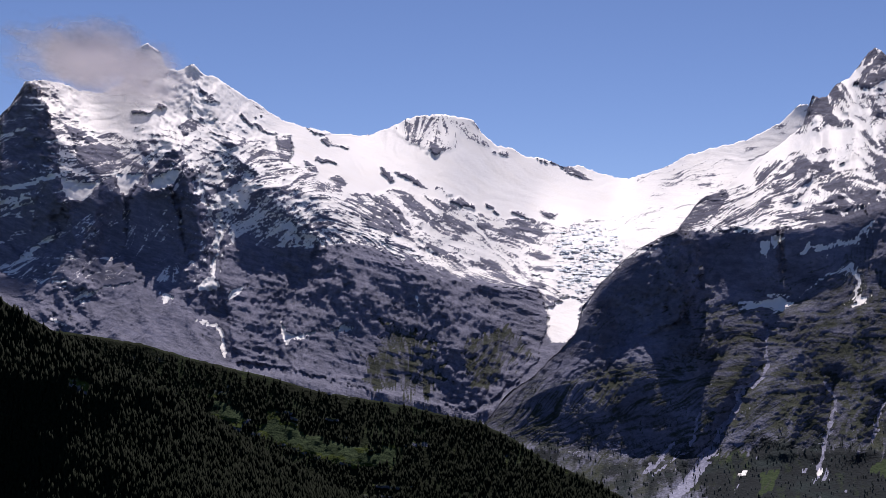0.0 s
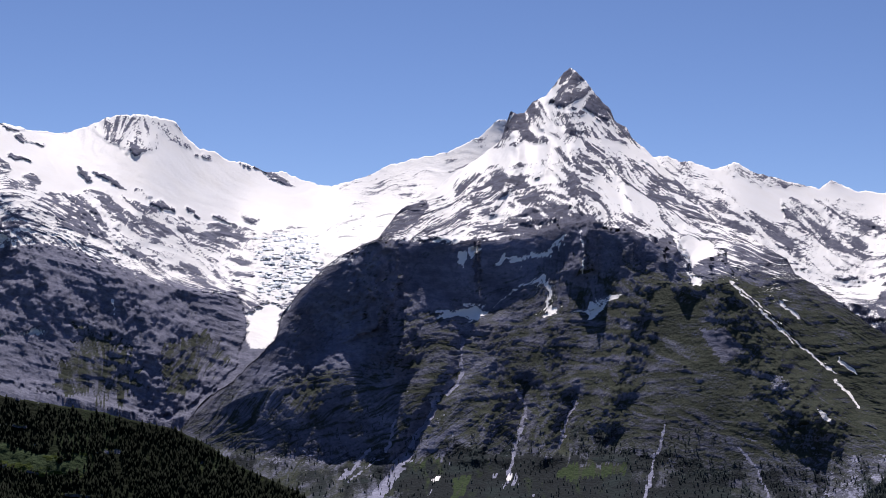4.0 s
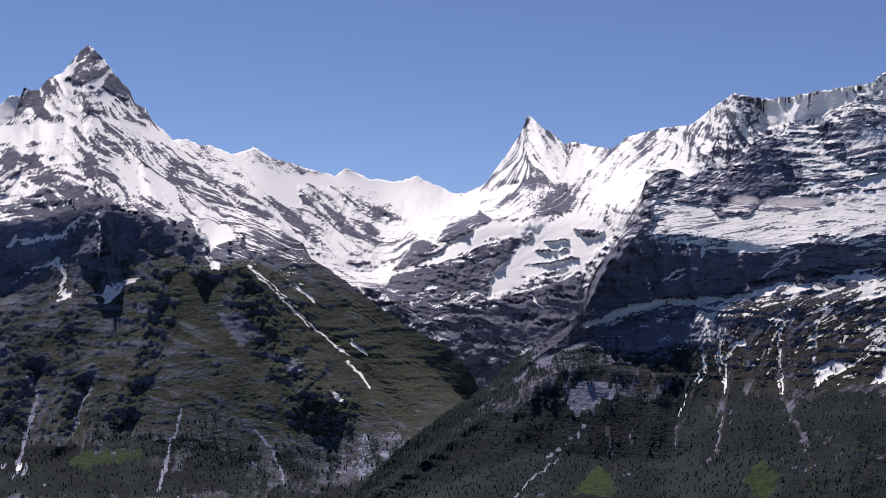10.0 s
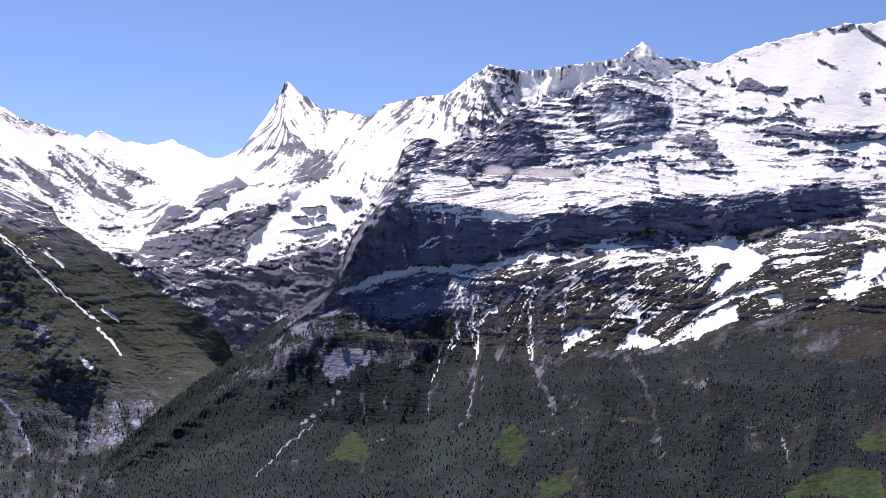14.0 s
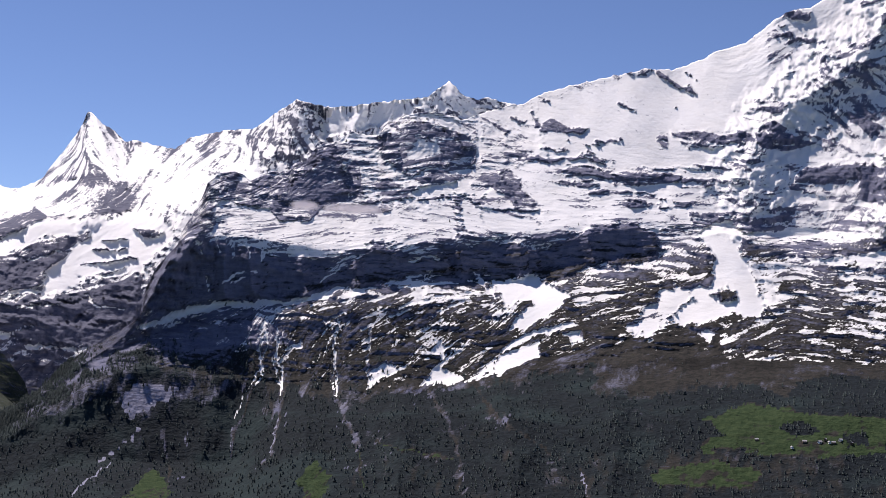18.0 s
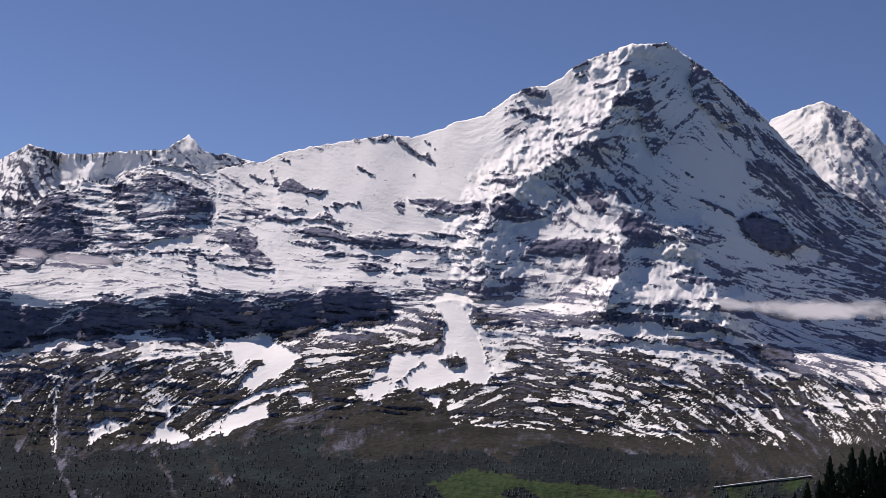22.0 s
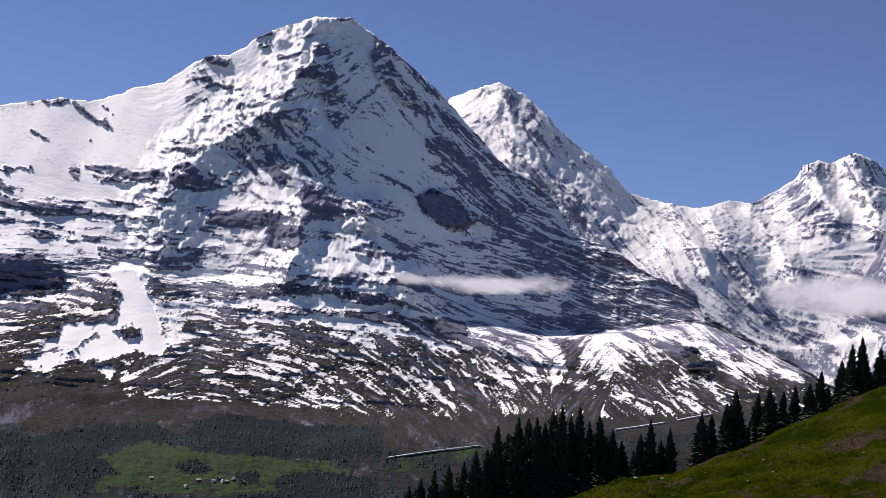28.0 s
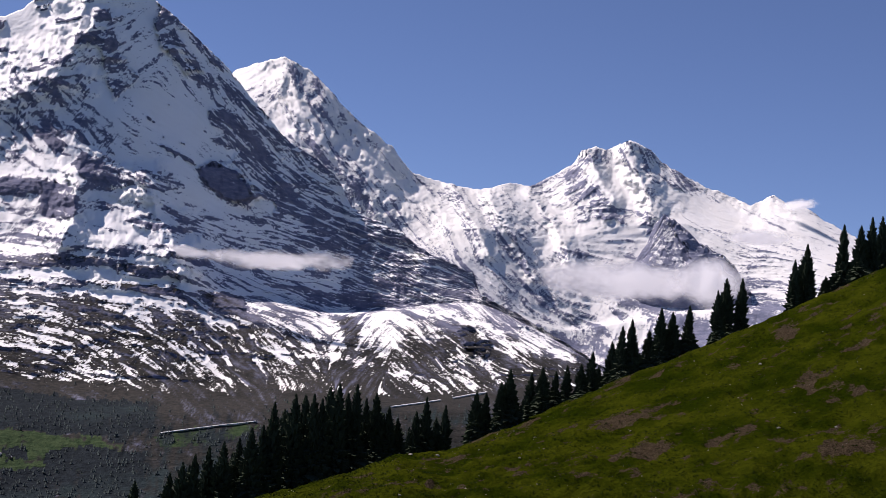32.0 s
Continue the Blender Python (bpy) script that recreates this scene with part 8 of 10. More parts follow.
eiger_marks.append(("snow", "line", 0.8, 0.04, [(176.07, 1.61), (177.01, 1.28), (177.82, 0.95)]))
eiger_marks.append(("snow", "line", 0.74, 0.05, [(171.66, 1.7), (172.19, 1.48), (172.7, 1.58)]))
eiger_marks.append(("snow", "line", 0.74, 0.06, [(170.87, 1.97), (171.24, 2.06)]))
eiger_marks.append(("snow", "line", 0.74, 0.05, [(171.17, 1.34), (171.37, 1.29)]))
eiger_marks.append(("snow", "line", 0.74, 0.06, [(173.07, 1.73), (173.62, 1.32), (174.07, 0.57)]))
eiger_marks.append(("snow", "line", 0.74, 0.05, [(175.2, 1.1), (175.74, 0.81)]))
eiger_marks.append(("snow", "line", 0.74, 0.06, [(170.61, 0.46), (170.87, 0.42)]))
eiger_marks.append(("snow", "line", 0.74, 0.04, [(171.25, 0.38), (171.44, 0.44)]))
eiger_marks.append(("snow", "poly", 0.64, 0.07, [(184.13, 2.53), (184.58, 2.69), (185.25, 2.41), (186.15, 2.59), (187.07, 2.45), (187.23, 1.94), (186.74, 1.39), (186.21, 1.55), (185.41, 1.96), (184.62, 2.04)]))
eiger_marks.append(("snow", "poly", 0.2, 0.03, [(185.26, 2.28), (185.78, 2.24), (185.93, 1.99), (185.54, 1.97)]))
eiger_marks.append(("snow", "line", 0.74, 0.09, [(184.39, 1.37), (184.81, 1.01), (185.16, 0.51)]))
eiger_marks.append(("snow", "line", 0.74, 0.06, [(183.63, 1.06), (183.98, 0.69)]))
eiger_marks.append(("snow", "line", 0.74, 0.05, [(185.44, 1.44), (186.11, 1.09), (186.51, 0.92)]))
eiger_marks.append(("rib", "line", 13, 0.75, [(143.44, -1.83), (142.94, -3.79), (142.34, -6.17)]))
eiger_marks.append(("rib", "line", 14, 0.65, [(146.61, -2.19), (146.55, -4.35), (146.27, -6.51)]))
eiger_marks.append(("rib", "line", 17, 0.7, [(149.97, -2.1), (150.33, -4.25), (150.17, -6.82)]))
eiger_marks.append(("rib", "line", 17, 0.7, [(154.15, -2.41), (154.71, -4.53), (154.44, -7.07)]))
eiger_marks.append(("rib", "line", 15, 0.6, [(158.31, -2.28), (158.55, -4.37), (158.17, -6.06)]))
eiger_marks.append(("rib", "line", 10, 0.7, [(138.56, -2.36), (137.54, -4.53), (135.68, -6.68)]))
eiger_marks.append(("wood", "line", 0.2, 0.05, [(144.64, -2.02), (144.34, -2.89), (143.99, -3.77), (143.79, -4.85)]))
eiger_marks.append(("wood", "line", 0.25, 0.05, [(145.74, -2.43), (145.51, -3.73), (145.36, -4.82), (144.98, -5.26)]))
eiger_marks.append(("wood", "line", 0.25, 0.06, [(147.81, -2.59), (148.27, -3.66), (148.72, -4.73), (148.86, -6.01)]))
eiger_marks.append(("wood", "line", 0.3, 0.07, [(151.26, -2.07), (152.15, -3.55), (152.6, -5.03), (152.51, -5.88)]))
eiger_marks.append(("wood", "line", 0.3, 0.08, [(152.86, -1.81), (153.95, -3.27), (155.44, -4.07), (156.07, -4.47)]))
eiger_marks.append(("wood", "line", 0.3, 0.06, [(157.12, -5.06), (157.44, -5.68), (157.55, -6.3)]))
eiger_marks.append(("wood", "line", 0.25, 0.06, [(149.26, -4.28), (150.77, -4.56), (152.28, -4.83)]))
eiger_marks.append(("wood", "line", 0.3, 0.08, [(141.21, -4.04), (141.56, -5.33), (141.28, -7.04)]))
eiger_marks.append(("turf", "line", 1.15, 0.05, [(149.26, -4.28), (150.77, -4.56), (152.28, -4.83)]))
eiger_marks.append(("turf", "line", 1.15, 0.07, [(142.54, -5.31), (142.36, -6.81), (142.71, -7.66)]))
eiger_marks.append(("turf", "line", 1.15, 0.07, [(148.72, -4.73), (148.86, -6.01), (148.24, -7.31)]))
eiger_marks.append(("turf", "poly", 1.25, 0.06, [(148.13, -7.31), (149.1, -6.96), (149.32, -7.38), (148.89, -7.71), (148.14, -7.73)]))
eiger_marks.append(("wood", "poly", 0.02, 0.06, [(148.13, -7.31), (149.1, -6.96), (149.32, -7.38), (148.89, -7.71), (148.14, -7.73)]))
eiger_marks.append(("turf", "poly", 1.25, 0.05, [(159.88, -5.14), (160.79, -5), (160.95, -5.3), (160.19, -5.54)]))
eiger_marks.append(("wood", "poly", 0.02, 0.05, [(159.88, -5.14), (160.79, -5), (160.95, -5.3), (160.19, -5.54)]))
eiger_marks.append(("turf", "poly", 1.25, 0.06, [(158.38, -6.46), (159.39, -6.1), (160.8, -6.13), (160.97, -7.14), (157.16, -7.36)]))
eiger_marks.append(("wood", "poly", 0.05, 0.06, [(158.38, -6.46), (159.39, -6.1), (160.8, -6.13), (160.97, -7.14), (157.16, -7.36)]))
eiger_marks.append(("scree", "line", 0.7, 0.03, [(157.12, -5.17), (157.38, -5.57), (157.47, -5.99)]))
eiger_marks.append(("scree", "line", 0.6, 0.03, [(152.6, -5.03), (152.68, -5.66), (152.51, -5.88)]))
eiger_marks.append(("scree", "line", 0.6, 0.04, [(139.06, -4.94), (139.92, -4.5), (140.34, -4.27)]))
eiger_marks.append(("snow", "line", 1, 0.028, [(144.86, 0.17), (145.05, -0.59), (144.8, -1.36), (144.9, -1.9), (144.6, -2.23)]))
eiger_marks.append(("snow", "line", 1, 0.028, [(145.43, -0.04), (145.38, -0.91), (145.61, -1.56), (145.74, -2.43)]))
eiger_marks.append(("snow", "line", 0.95, 0.04, [(145.61, -1.23), (146.14, -0.67), (146.31, -0.45)]))
eiger_marks.append(("snow", "line", 1, 0.03, [(147.75, 0.45), (147.55, -0.42), (147.68, -1.51), (147.81, -2.59)]))
eiger_marks.append(("snow", "line", 0.9, 0.05, [(147.1, 0.33), (147.42, 0.44), (147.96, 0.67)]))
eiger_marks.append(("snow", "line", 1, 0.05, [(151.45, -0.66), (151.66, -0.33), (151.77, -0.65)]))
eiger_marks.append(("snow", "poly", 0.9, 0.05, [(148.77, -1.7), (149.19, -1.25), (149.84, -1.13), (149.74, -1.46), (148.99, -1.8)]))
eiger_marks.append(("snow", "line", 0.9, 0.03, [(148.91, 0.04), (148.87, -1.05), (148.95, -2.13)]))
eiger_marks.append(("turf", "poly", 1.25, 0.06, [(161.77, -2.95), (163.5, -2.29), (165.45, -2.65), (168.4, -2.67), (168.42, -3.89), (165.94, -4.26), (163.27, -3.9)]))
eiger_marks.append(("wood", "poly", 0.03, 0.06, [(161.77, -2.95), (163.5, -2.29), (165.45, -2.65), (168.4, -2.67), (168.42, -3.89), (165.94, -4.26), (163.27, -3.9)]))
eiger_marks.append(("turf", "poly", 1.25, 0.06, [(160.07, -4.88), (162.05, -4.54), (164.02, -4.85), (163.55, -5.5), (160.57, -5.49)]))
eiger_marks.append(("wood", "poly", 0.03, 0.06, [(160.07, -4.88), (162.05, -4.54), (164.02, -4.85), (163.55, -5.5), (160.57, -5.49)]))
eiger_marks.append(("wood", "poly", 0.9, 0.05, [(164.59, -3.13), (165.41, -2.99), (166.03, -3.28), (165.21, -3.52)]))
eiger_marks.append(("wood", "poly", 0.9, 0.05, [(166.84, -3.35), (167.65, -3.21), (167.85, -3.61), (167.05, -3.75)]))

# ---- mountains ----
VALLEY = -255.0


def inside(px, py, outline):
    """Signed distance to a closed outline, positive inside."""
    best, odd = np.full(px.shape, 1e9), np.zeros(px.shape, bool)
    for (ax, ay), (bx, by) in zip(outline, outline[1:] + outline[:1]):
        best = np.minimum(best, to_segment(px, py, ax, ay, bx, by))
        if ay != by:
            odd ^= ((ay > py) != (by > py)) & (px < (bx - ax) * (py - ay) / (by - ay) + ax)
    return np.where(odd, best, -best)


def to_segment(px, py, ax, ay, bx, by):
    dx, dy = bx - ax, by - ay
    t = np.clip(((px - ax) * dx + (py - ay) * dy) / (dx * dx + dy * dy + 1e-12), 0, 1)
    return np.hypot(px - ax - t * dx, py - ay - t * dy)


def to_line(px, py, points):
    best = np.full(px.shape, 1e9)
    for (ax, ay), (bx, by) in zip(points, points[1:]):
        best = np.minimum(best, to_segment(px, py, ax, ay, bx, by))
    return best


def box(values, half):
    """The mean over a square of the grid."""
    for axis in (0, 1):
        pad = [(half + 1, half) if k == axis else (0, 0) for k in (0, 1)]
        total = np.cumsum(np.pad(values, pad, mode="edge"), axis=axis)
        n = 2 * half + 1
        values = (total[n:] - total[:-n] if axis == 0 else total[:, n:] - total[:, :-n]) / n
    return values


def drawn_out(az, el, step, veins, seed, sway):
    """Noise drawn out along the lie of the rock. veins: (bearing, rise, degrees by which the streaks climb to the west)."""
    near = [(1 / ((az[None, :] - a)**2 + (el - e)**2 + 0.15)**1.5, radians(2 * turn)) for a, e, turn in veins]
    heading = 0.5 * np.arctan2(sum(w * math.sin(b) for w, b in near), sum(w * math.cos(b) for w, b in near))
    heading = heading + sway * fractal(az[None, :] * 0.8, el * 0.8, seed + 3, 3)
    down, across = np.minimum(np.gradient(el, axis=0), -1e-4), np.gradient(el, axis=1)
    dc = np.cos(heading)
    dr = np.clip((np.sin(heading) * step - across * dc) / down, -2.5, 2.5)
    rows, cols = el.shape
    home_r, home_c = np.meshgrid(np.arange(rows, dtype=float), np.arange(cols, dtype=float), indexing="ij")
    pick = np.random.default_rng(seed)
    total = 0
    for half, reach, amount in ((0, 7, 0.85), (1, 12, 0.65), (3, 20, 0.35)):
        grain = pick.normal(0, 1, el.shape)
        if half:
            grain = box(box(grain, half), half)
        drawn = grain.copy()
        for way in (-1, 1):
            pr, pc = home_r.copy(), home_c.copy()
            for _ in range(reach):
                i, j = np.clip(np.rint(pr), 0, rows - 1).astype(int), np.clip(np.rint(pc), 0, cols - 1).astype(int)
                pr, pc = pr + way * dr[i, j], pc + way * dc[i, j]
                i, j = np.clip(np.rint(pr), 0, rows - 1).astype(int), np.clip(np.rint(pc), 0, cols - 1).astype(int)
                drawn += grain[i, j]
        total = total + amount * drawn / (drawn.std() + 1e-9)
    return total / 1.13


def massif(name, label, lines, seed, dip=0.0, ledges=1.0, rough=1.0, spur=0.8, step=0.05, tooth=0.05, marks=(), flute=0.5,
           nz_gain=2.2, lean_back=0.012, gross=0.24, material=None, depth=420.0, sparse=(0.6,), kind="structure", veins=((0, 0, 0),), sway=0.3, vein_gain=0.40, cover=0.82, drift=0.6):
    """A mountain face as one sheet. lines, from the crest down: (line of bearing and rise, distance, snow, turf, wood, terraces)."""
    first, last = lines[0][0][0][0], lines[0][0][-1][0]
    az = np.arange(first, last, step)
    half = int(1.6 / step)
    bell = np.exp(-0.5 * (np.arange(-half, half + 1) * step / 0.55)**2)
    bell /= bell.sum()

    def soft(values, kernel=bell):
        n = len(kernel) // 2
        return np.convolve(np.pad(values, n, mode="edge"), kernel, mode="valid")

    wide_bell = np.exp(-0.5 * (np.arange(-2 * half, 2 * half + 1) * step / 1.1)**2)
    wide_bell /= wide_bell.sum()

    rises, broad, fields, counts, above = [], [], [], [], None
    for k, (line, *values) in enumerate(lines):
        rise = along(line, az)
        wide = soft(rise)
        if k == 0:
            rise = rise + tooth * (fractal(az * 2.3, 0 * az + seed, seed, 5, 0.65))
        else:
            rise = np.minimum(wide, above - 0.03)
            wide = np.minimum(wide, broad[-1] - 0.05)
        rises.append(rise)
        broad.append(wide)
        fields.append([soft(along(v, az), wide_bell if n == 0 else bell) for n, v in enumerate(values)])
        if above is not None:
            thin = ((1,) * len(lines) + tuple(sparse))[k + len(sparse)]
            counts.append(int(max(4, np.percentile(above - rise, 85) / step * thin)))
        above = rise
    el = []
    for k, n in enumerate(counts):
        t = np.arange(n + (k == len(counts) - 1)) / n
        el.append(rises[k] + (rises[k + 1] - rises[k]) * t[:, None])
    el = np.concatenate(el)
    jog = 0.35 * fractal(az[None, :] * 0.8 + 0 * el, el * 0.8, seed + 4, 3)
    broad, fields = np.array(broad)[::-1], np.array(fields)[::-1]
    data = np.empty((5, *el.shape))
    for c in range(len(az)):
        data[0, :, c] = np.interp(el[:, c], broad[:, c], fields[:, 0, c])
        for d in range(1, 5):
            data[d, :, c] = np.interp(el[:, c] + jog[:, c], broad[:, c], fields[:, d, c])
    r, snow, turf, wood, terrace = data
    r += np.maximum(0, el - broad[-1]) * lean_back * r  # peaks lean back above the general crest
    scree = np.zeros_like(r)
    azg = np.broadcast_to(az, el.shape)
    for _ in range(40):  # soften the folds between the lines
        r[1:-1] = 0.5 * r[1:-1] + 0.25 * (r[:-2] + r[2:])
    u, v = azg * 35.0, el * 35.0
    size = r / 2000
    wu = u + 16 * fractal(u / 90, v / 90, seed + 2, 4)
    wv = v + 16 * fractal(u / 90, v / 90, seed + 3, 4)
    wob = fractal(azg * 1.6, el * 1.6, seed + 80, 5, 0.65)
    wob2 = fractal(azg * 1.6, el * 1.6, seed + 90, 5, 0.65)
    lie = v + dip * u + 5 * fractal(u / 170, v / 60, seed + 4, 3)
    streak = fractal(wu / 24, lie / 4.2, seed + 50, 4, 0.62)
    patchy = fractal(wu / 24, wv / 20, seed + 60, 5, 0.65)
    swathe = fractal(wu / 130, lie / 13, seed + 65, 3, 0.6)
    grit = streak * min(1.0, ledges + 0.3) + 0.7 * patchy
    crag = np.zeros_like(r)
    vein = drawn_out(az, el, step, veins, seed + 100, sway)
    covers = {"snow": snow, "turf": turf, "wood": wood, "scree": scree, "crag": crag}
    ribs, calm = np.zeros_like(r), np.zeros_like(r)
    for what, form, amount, width, points in marks:
        reach = 4 * width + 0.3
        lo, hi = min(p[0] for p in points) - reach, max(p[0] for p in points) + reach
        c0, c1 = np.searchsorted(az, [lo, hi])
        if c1 - c0 < 2:
            continue
        low_el, high_el = min(p[1] for p in points) - reach, max(p[1] for p in points) + reach
        rows = np.where((el[:, c0:c1].max(axis=1) > low_el) & (el[:, c0:c1].min(axis=1) < high_el))[0]
        if not len(rows):
            continue
        cut = (slice(rows[0], rows[-1] + 1), slice(c0, c1))
        loose = 0.30 * width + (0.0 if what == "rib" else 0.04 if form == "poly" else 0.08)
        px, py = azg[cut] + loose * wob[cut], el[cut] + loose * wob2[cut]
        if what == "wall":  # a steep plane of rock; amount: the degrees by which it turns to the west
            mask = smooth(-0.3 * width, 0.3 * width, inside(px, py, points) + 0.13 * grit[cut])
            if mask.max() < 0.5:
                continue
            solid = mask > 0.5
            z = r[cut] * np.tan(np.radians(el[cut]))
            z0, r0, a0 = z[solid].min(), np.percentile(r[cut][solid], 15), sum(p[0] for p in points) / len(points)
            plane = r0 + (azg[cut] - a0) * 0.0175 * r0 * math.tan(radians(amount)) + 0.22 * (z - z0)
            plane = np.minimum(plane, r[cut])
            r[cut] += 0.45 * (plane - r[cut]) * mask
            calm[cut] = np.maximum(calm[cut], mask)
            snow[cut] += (np.minimum(snow[cut], 0.32) - snow[cut]) * mask
            continue
        if what == "rib":
            d = to_line(px, py, points) / width
            ribs[cut] += 0.8 * amount * np.maximum(0, 1 - d / 1.7)**1.4
            continue
        if form == "poly":
            mask = smooth(-0.3 * width, 0.3 * width, inside(px, py, points) + (0.5 * width + 0.01) * grit[cut] + (0.4 * width + 0.022) * np.clip(vein[cut], -1.6, 1.6))
        else:
            mask = smooth(1.35 * width, 0.6 * width, to_line(px, py, points) * (1 + 0.25 * grit[cut] - min(0.35, 5 * width) * vein[cut] * (1 if amount > 0.5 else -1)))
        covers[what][cut] += (amount - covers[what][cut]) * mask
        if what == "snow" and amount > 0.7:
            terrace[cut] *= 1 - 0.8 * mask
        elif what == "snow" and amount < 0.35 and form == "poly" and width < 0.1:  # bare rock stands in walls
            terrace[cut] += ((1.5 if width > 0.045 else 0.6) - terrace[cut]) * mask
            ribs[cut] += (6.0 if width > 0.045 else 1.2) * mask * size[cut]
    terrace = terrace * (1 - 0.85 * smooth(drift, drift + 0.25, snow))
    lean = np.clip(box(np.abs(np.gradient(r, axis=0) / np.minimum(np.gradient(v * size, axis=0), -0.05)), 6), 0.3, 3.0)
    r = r - ribs
    # relief: ribs and gullies down the fall line, walls between ledges, broken rock
    bare = 1 - cover * smooth(0.5, 0.95, snow)
    bare = np.maximum(0.08, bare + np.minimum(crag, 0)) * (1 - 0.65 * calm)
    terrace = terrace * (1 - 0.6 * calm)
    green = 1 - 0.75 * np.clip(wood + 0.5 * turf, 0, 1)
    snowy = smooth(drift, drift + 0.24, snow)
    spurs, teeth = ridged(wu / 64, wv / 110, seed + 1, 2), ridged(wu / 17, wv / 28, seed + 5, 3, 0.55)
    r = r - size * bare * green * (10.0 * spur * (1 - 0.35 * snowy) * spurs + rough * 5.0 * (1 - 0.8 * snowy) * teeth * (0.5 + flute) + rough * 3.2 * (1 - 0.8 * snowy) * fractal(wu / 11, wv / 8, seed + 6, 4, 0.6))
    r = r - size * np.maximum(crag, 0) * (3.4 * ridged(wu / 13, wv / 17, seed + 7, 3, 0.6) + 1.6 * fractal(wu / 5, wv / 4, seed + 8, 2))
    r = r - size * 9.0 * fractal(u / 150, v / 150, seed + 9, 3)
    r = r + size * (bare + 0.25 * snowy) * 2.7 * vein_gain * vein * green * (1 - 0.7 * np.clip(turf, 0, 1))
    for n, height in enumerate((15.0, 6.5)):
        q = lie / height + 0.55 * fractal(u / (height * 7), lie / (height * 3), seed + 30 + n, 4)
        part_of = q - np.floor(q)
        keep = terrace * ledges * smooth(-0.25, 0.45, fractal(u / (height * 5), lie / (height * 1.3), seed + 40 + n, 4))
        r = r + (smooth(0.4, 1.0, part_of) - part_of) * height * size * np.maximum(1.1, 1.1 * lean) * keep
    co = np.stack([np.sin(np.radians(azg)) * r, np.cos(np.radians(azg)) * r, r * np.tan(np.radians(el))], axis=-1)
    nrm = np.cross(np.gradient(co, axis=1), np.gradient(co, axis=0))
    nz = np.abs(nrm[..., 2]) / (np.linalg.norm(nrm, axis=-1) + 1e-9)
    mixed = 0.30 + 0.70 * np.clip(4 * snow * (1 - snow), 0, 1)**0.7
    steep = nz - box(nz, int(0.5 / step))
    layers = {
        "snow": (snow - 0.5) * 1.5 + 0.7 * smooth(0.9, 1.0, snow) + (0.6 * nz_gain * steep + vein_gain * vein + 0.7 * gross * patchy + 0.20 * swathe * ledges - 0.10 * teeth * flute - 0.06 * spurs) * mixed,
        "turf": (turf - 0.5) * 2.0 + 1.6 * steep + 0.2 * patchy + 0.22 * vein,
        "wood": (wood - 0.5) * 2.4 + (0.5 * fractal(u / 60, v / 25, seed + 70, 5, 0.6) + 0.55 * fractal(wu / 16, wv / 75, seed + 75, 4, 0.6)) * smooth(0.0, 0.4, wood),
        "scree": (scree - 0.5) * 2.2 + 0.25 * patchy,
        "tone_contact": smooth(-0.25, 0.25, el - broad[-2]),
    }
    # the far side, falling away from the crest
    back = []
    for k in range(6, 0, -1):
        t = k / 6
        rb = np.minimum(r[0] + depth * t, 4890)
        zb = co[0, :, 2] + (VALLEY - 10 - co[0, :, 2]) * t**0.8
        back.append(np.stack([np.sin(np.radians(az)) * rb, np.cos(np.radians(az)) * rb, zb], axis=-1))
    whole = np.concatenate([np.stack(back), co])
    mesh = grid_mesh(name, whole, material or limestone)
    for key, values in layers.items():
        layer(mesh, key, np.concatenate([np.repeat(values[:1], 6, axis=0), values]))
    ob = tagged(new(name, mesh), label, "mountain", kind=kind)
    return {"az": az, "el": el, "r": r, "co": co, "wood": layers["wood"]}


def between(upper, lower, t):
    """The line that lies t of the way from one line down to another."""
    az = np.arange(131.0, 192.5, 1.0)
    return list(zip(az, along(upper, az) * (1 - t) + along(lower, az) * t))


SKY_FOOT = [(0, -9.0), (360, -9.0)]
LOW = [(0, -9.5), (360, -9.5)]
# line, distance, snow, turf, wood, terraces
with_pillars_lines = []
with_pillars_lines.append((WET_CREST, [(87, 2600), (93.5, 2720), (98, 2800), (104, 3050), (112, 3450), (118, 3300), (121, 3300)], [(87, 0.75), (93, 0.92), (98, 0.85), (102, 0.9), (110, 0.9), (121, 0.85)], 0, 0, 0.5))
with_pillars_lines.append((WET_SNOWFOOT, [(87, 2380), (95, 2420), (100, 2480), (106, 2500), (110, 2750), (114, 2900), (121, 3000)],
     [(87, 0.45), (94, 0.56), (98, 0.55), (102, 0.6), (107, 0.62), (110, 0.85), (121, 0.85)], 0, 0, 0.8))
with_pillars_lines.append((WET_WALLFOOT, [(87, 2330), (97, 2330), (106, 2380), (110, 2500), (121, 2700)],
     [(87, 0.02), (97, 0.0), (104, 0.0), (109, 0.55), (121, 0.6)], -0.1, 0, 0.3))
with_pillars_lines.append((WET_APRON, [(87, 2000), (97, 2040), (106, 2130), (110, 2200), (121, 2400)], [(87, -0.1), (104, -0.15), (121, 0.1)], 0.05, 0, 0.15))
with_pillars_lines.append((SKY_FOOT, 1700, -0.6, 0.6, 0.5, 0.2))
wetterhorn = massif("mountain_with_pillars", "snow-capped grey limestone mountain with dark shaded pillars", with_pillars_lines, 11, dip=0.25, ledges=0.25, rough=0.17, spur=0.7, flute=0.6, marks=wetterhorn_marks, material=slanted, step=0.054, sparse=(0.2,), veins=PILLAR_VEINS, sway=0.6, vein_gain=0.46, gross=0.34, drift=0.7)
pyramid_lines = []
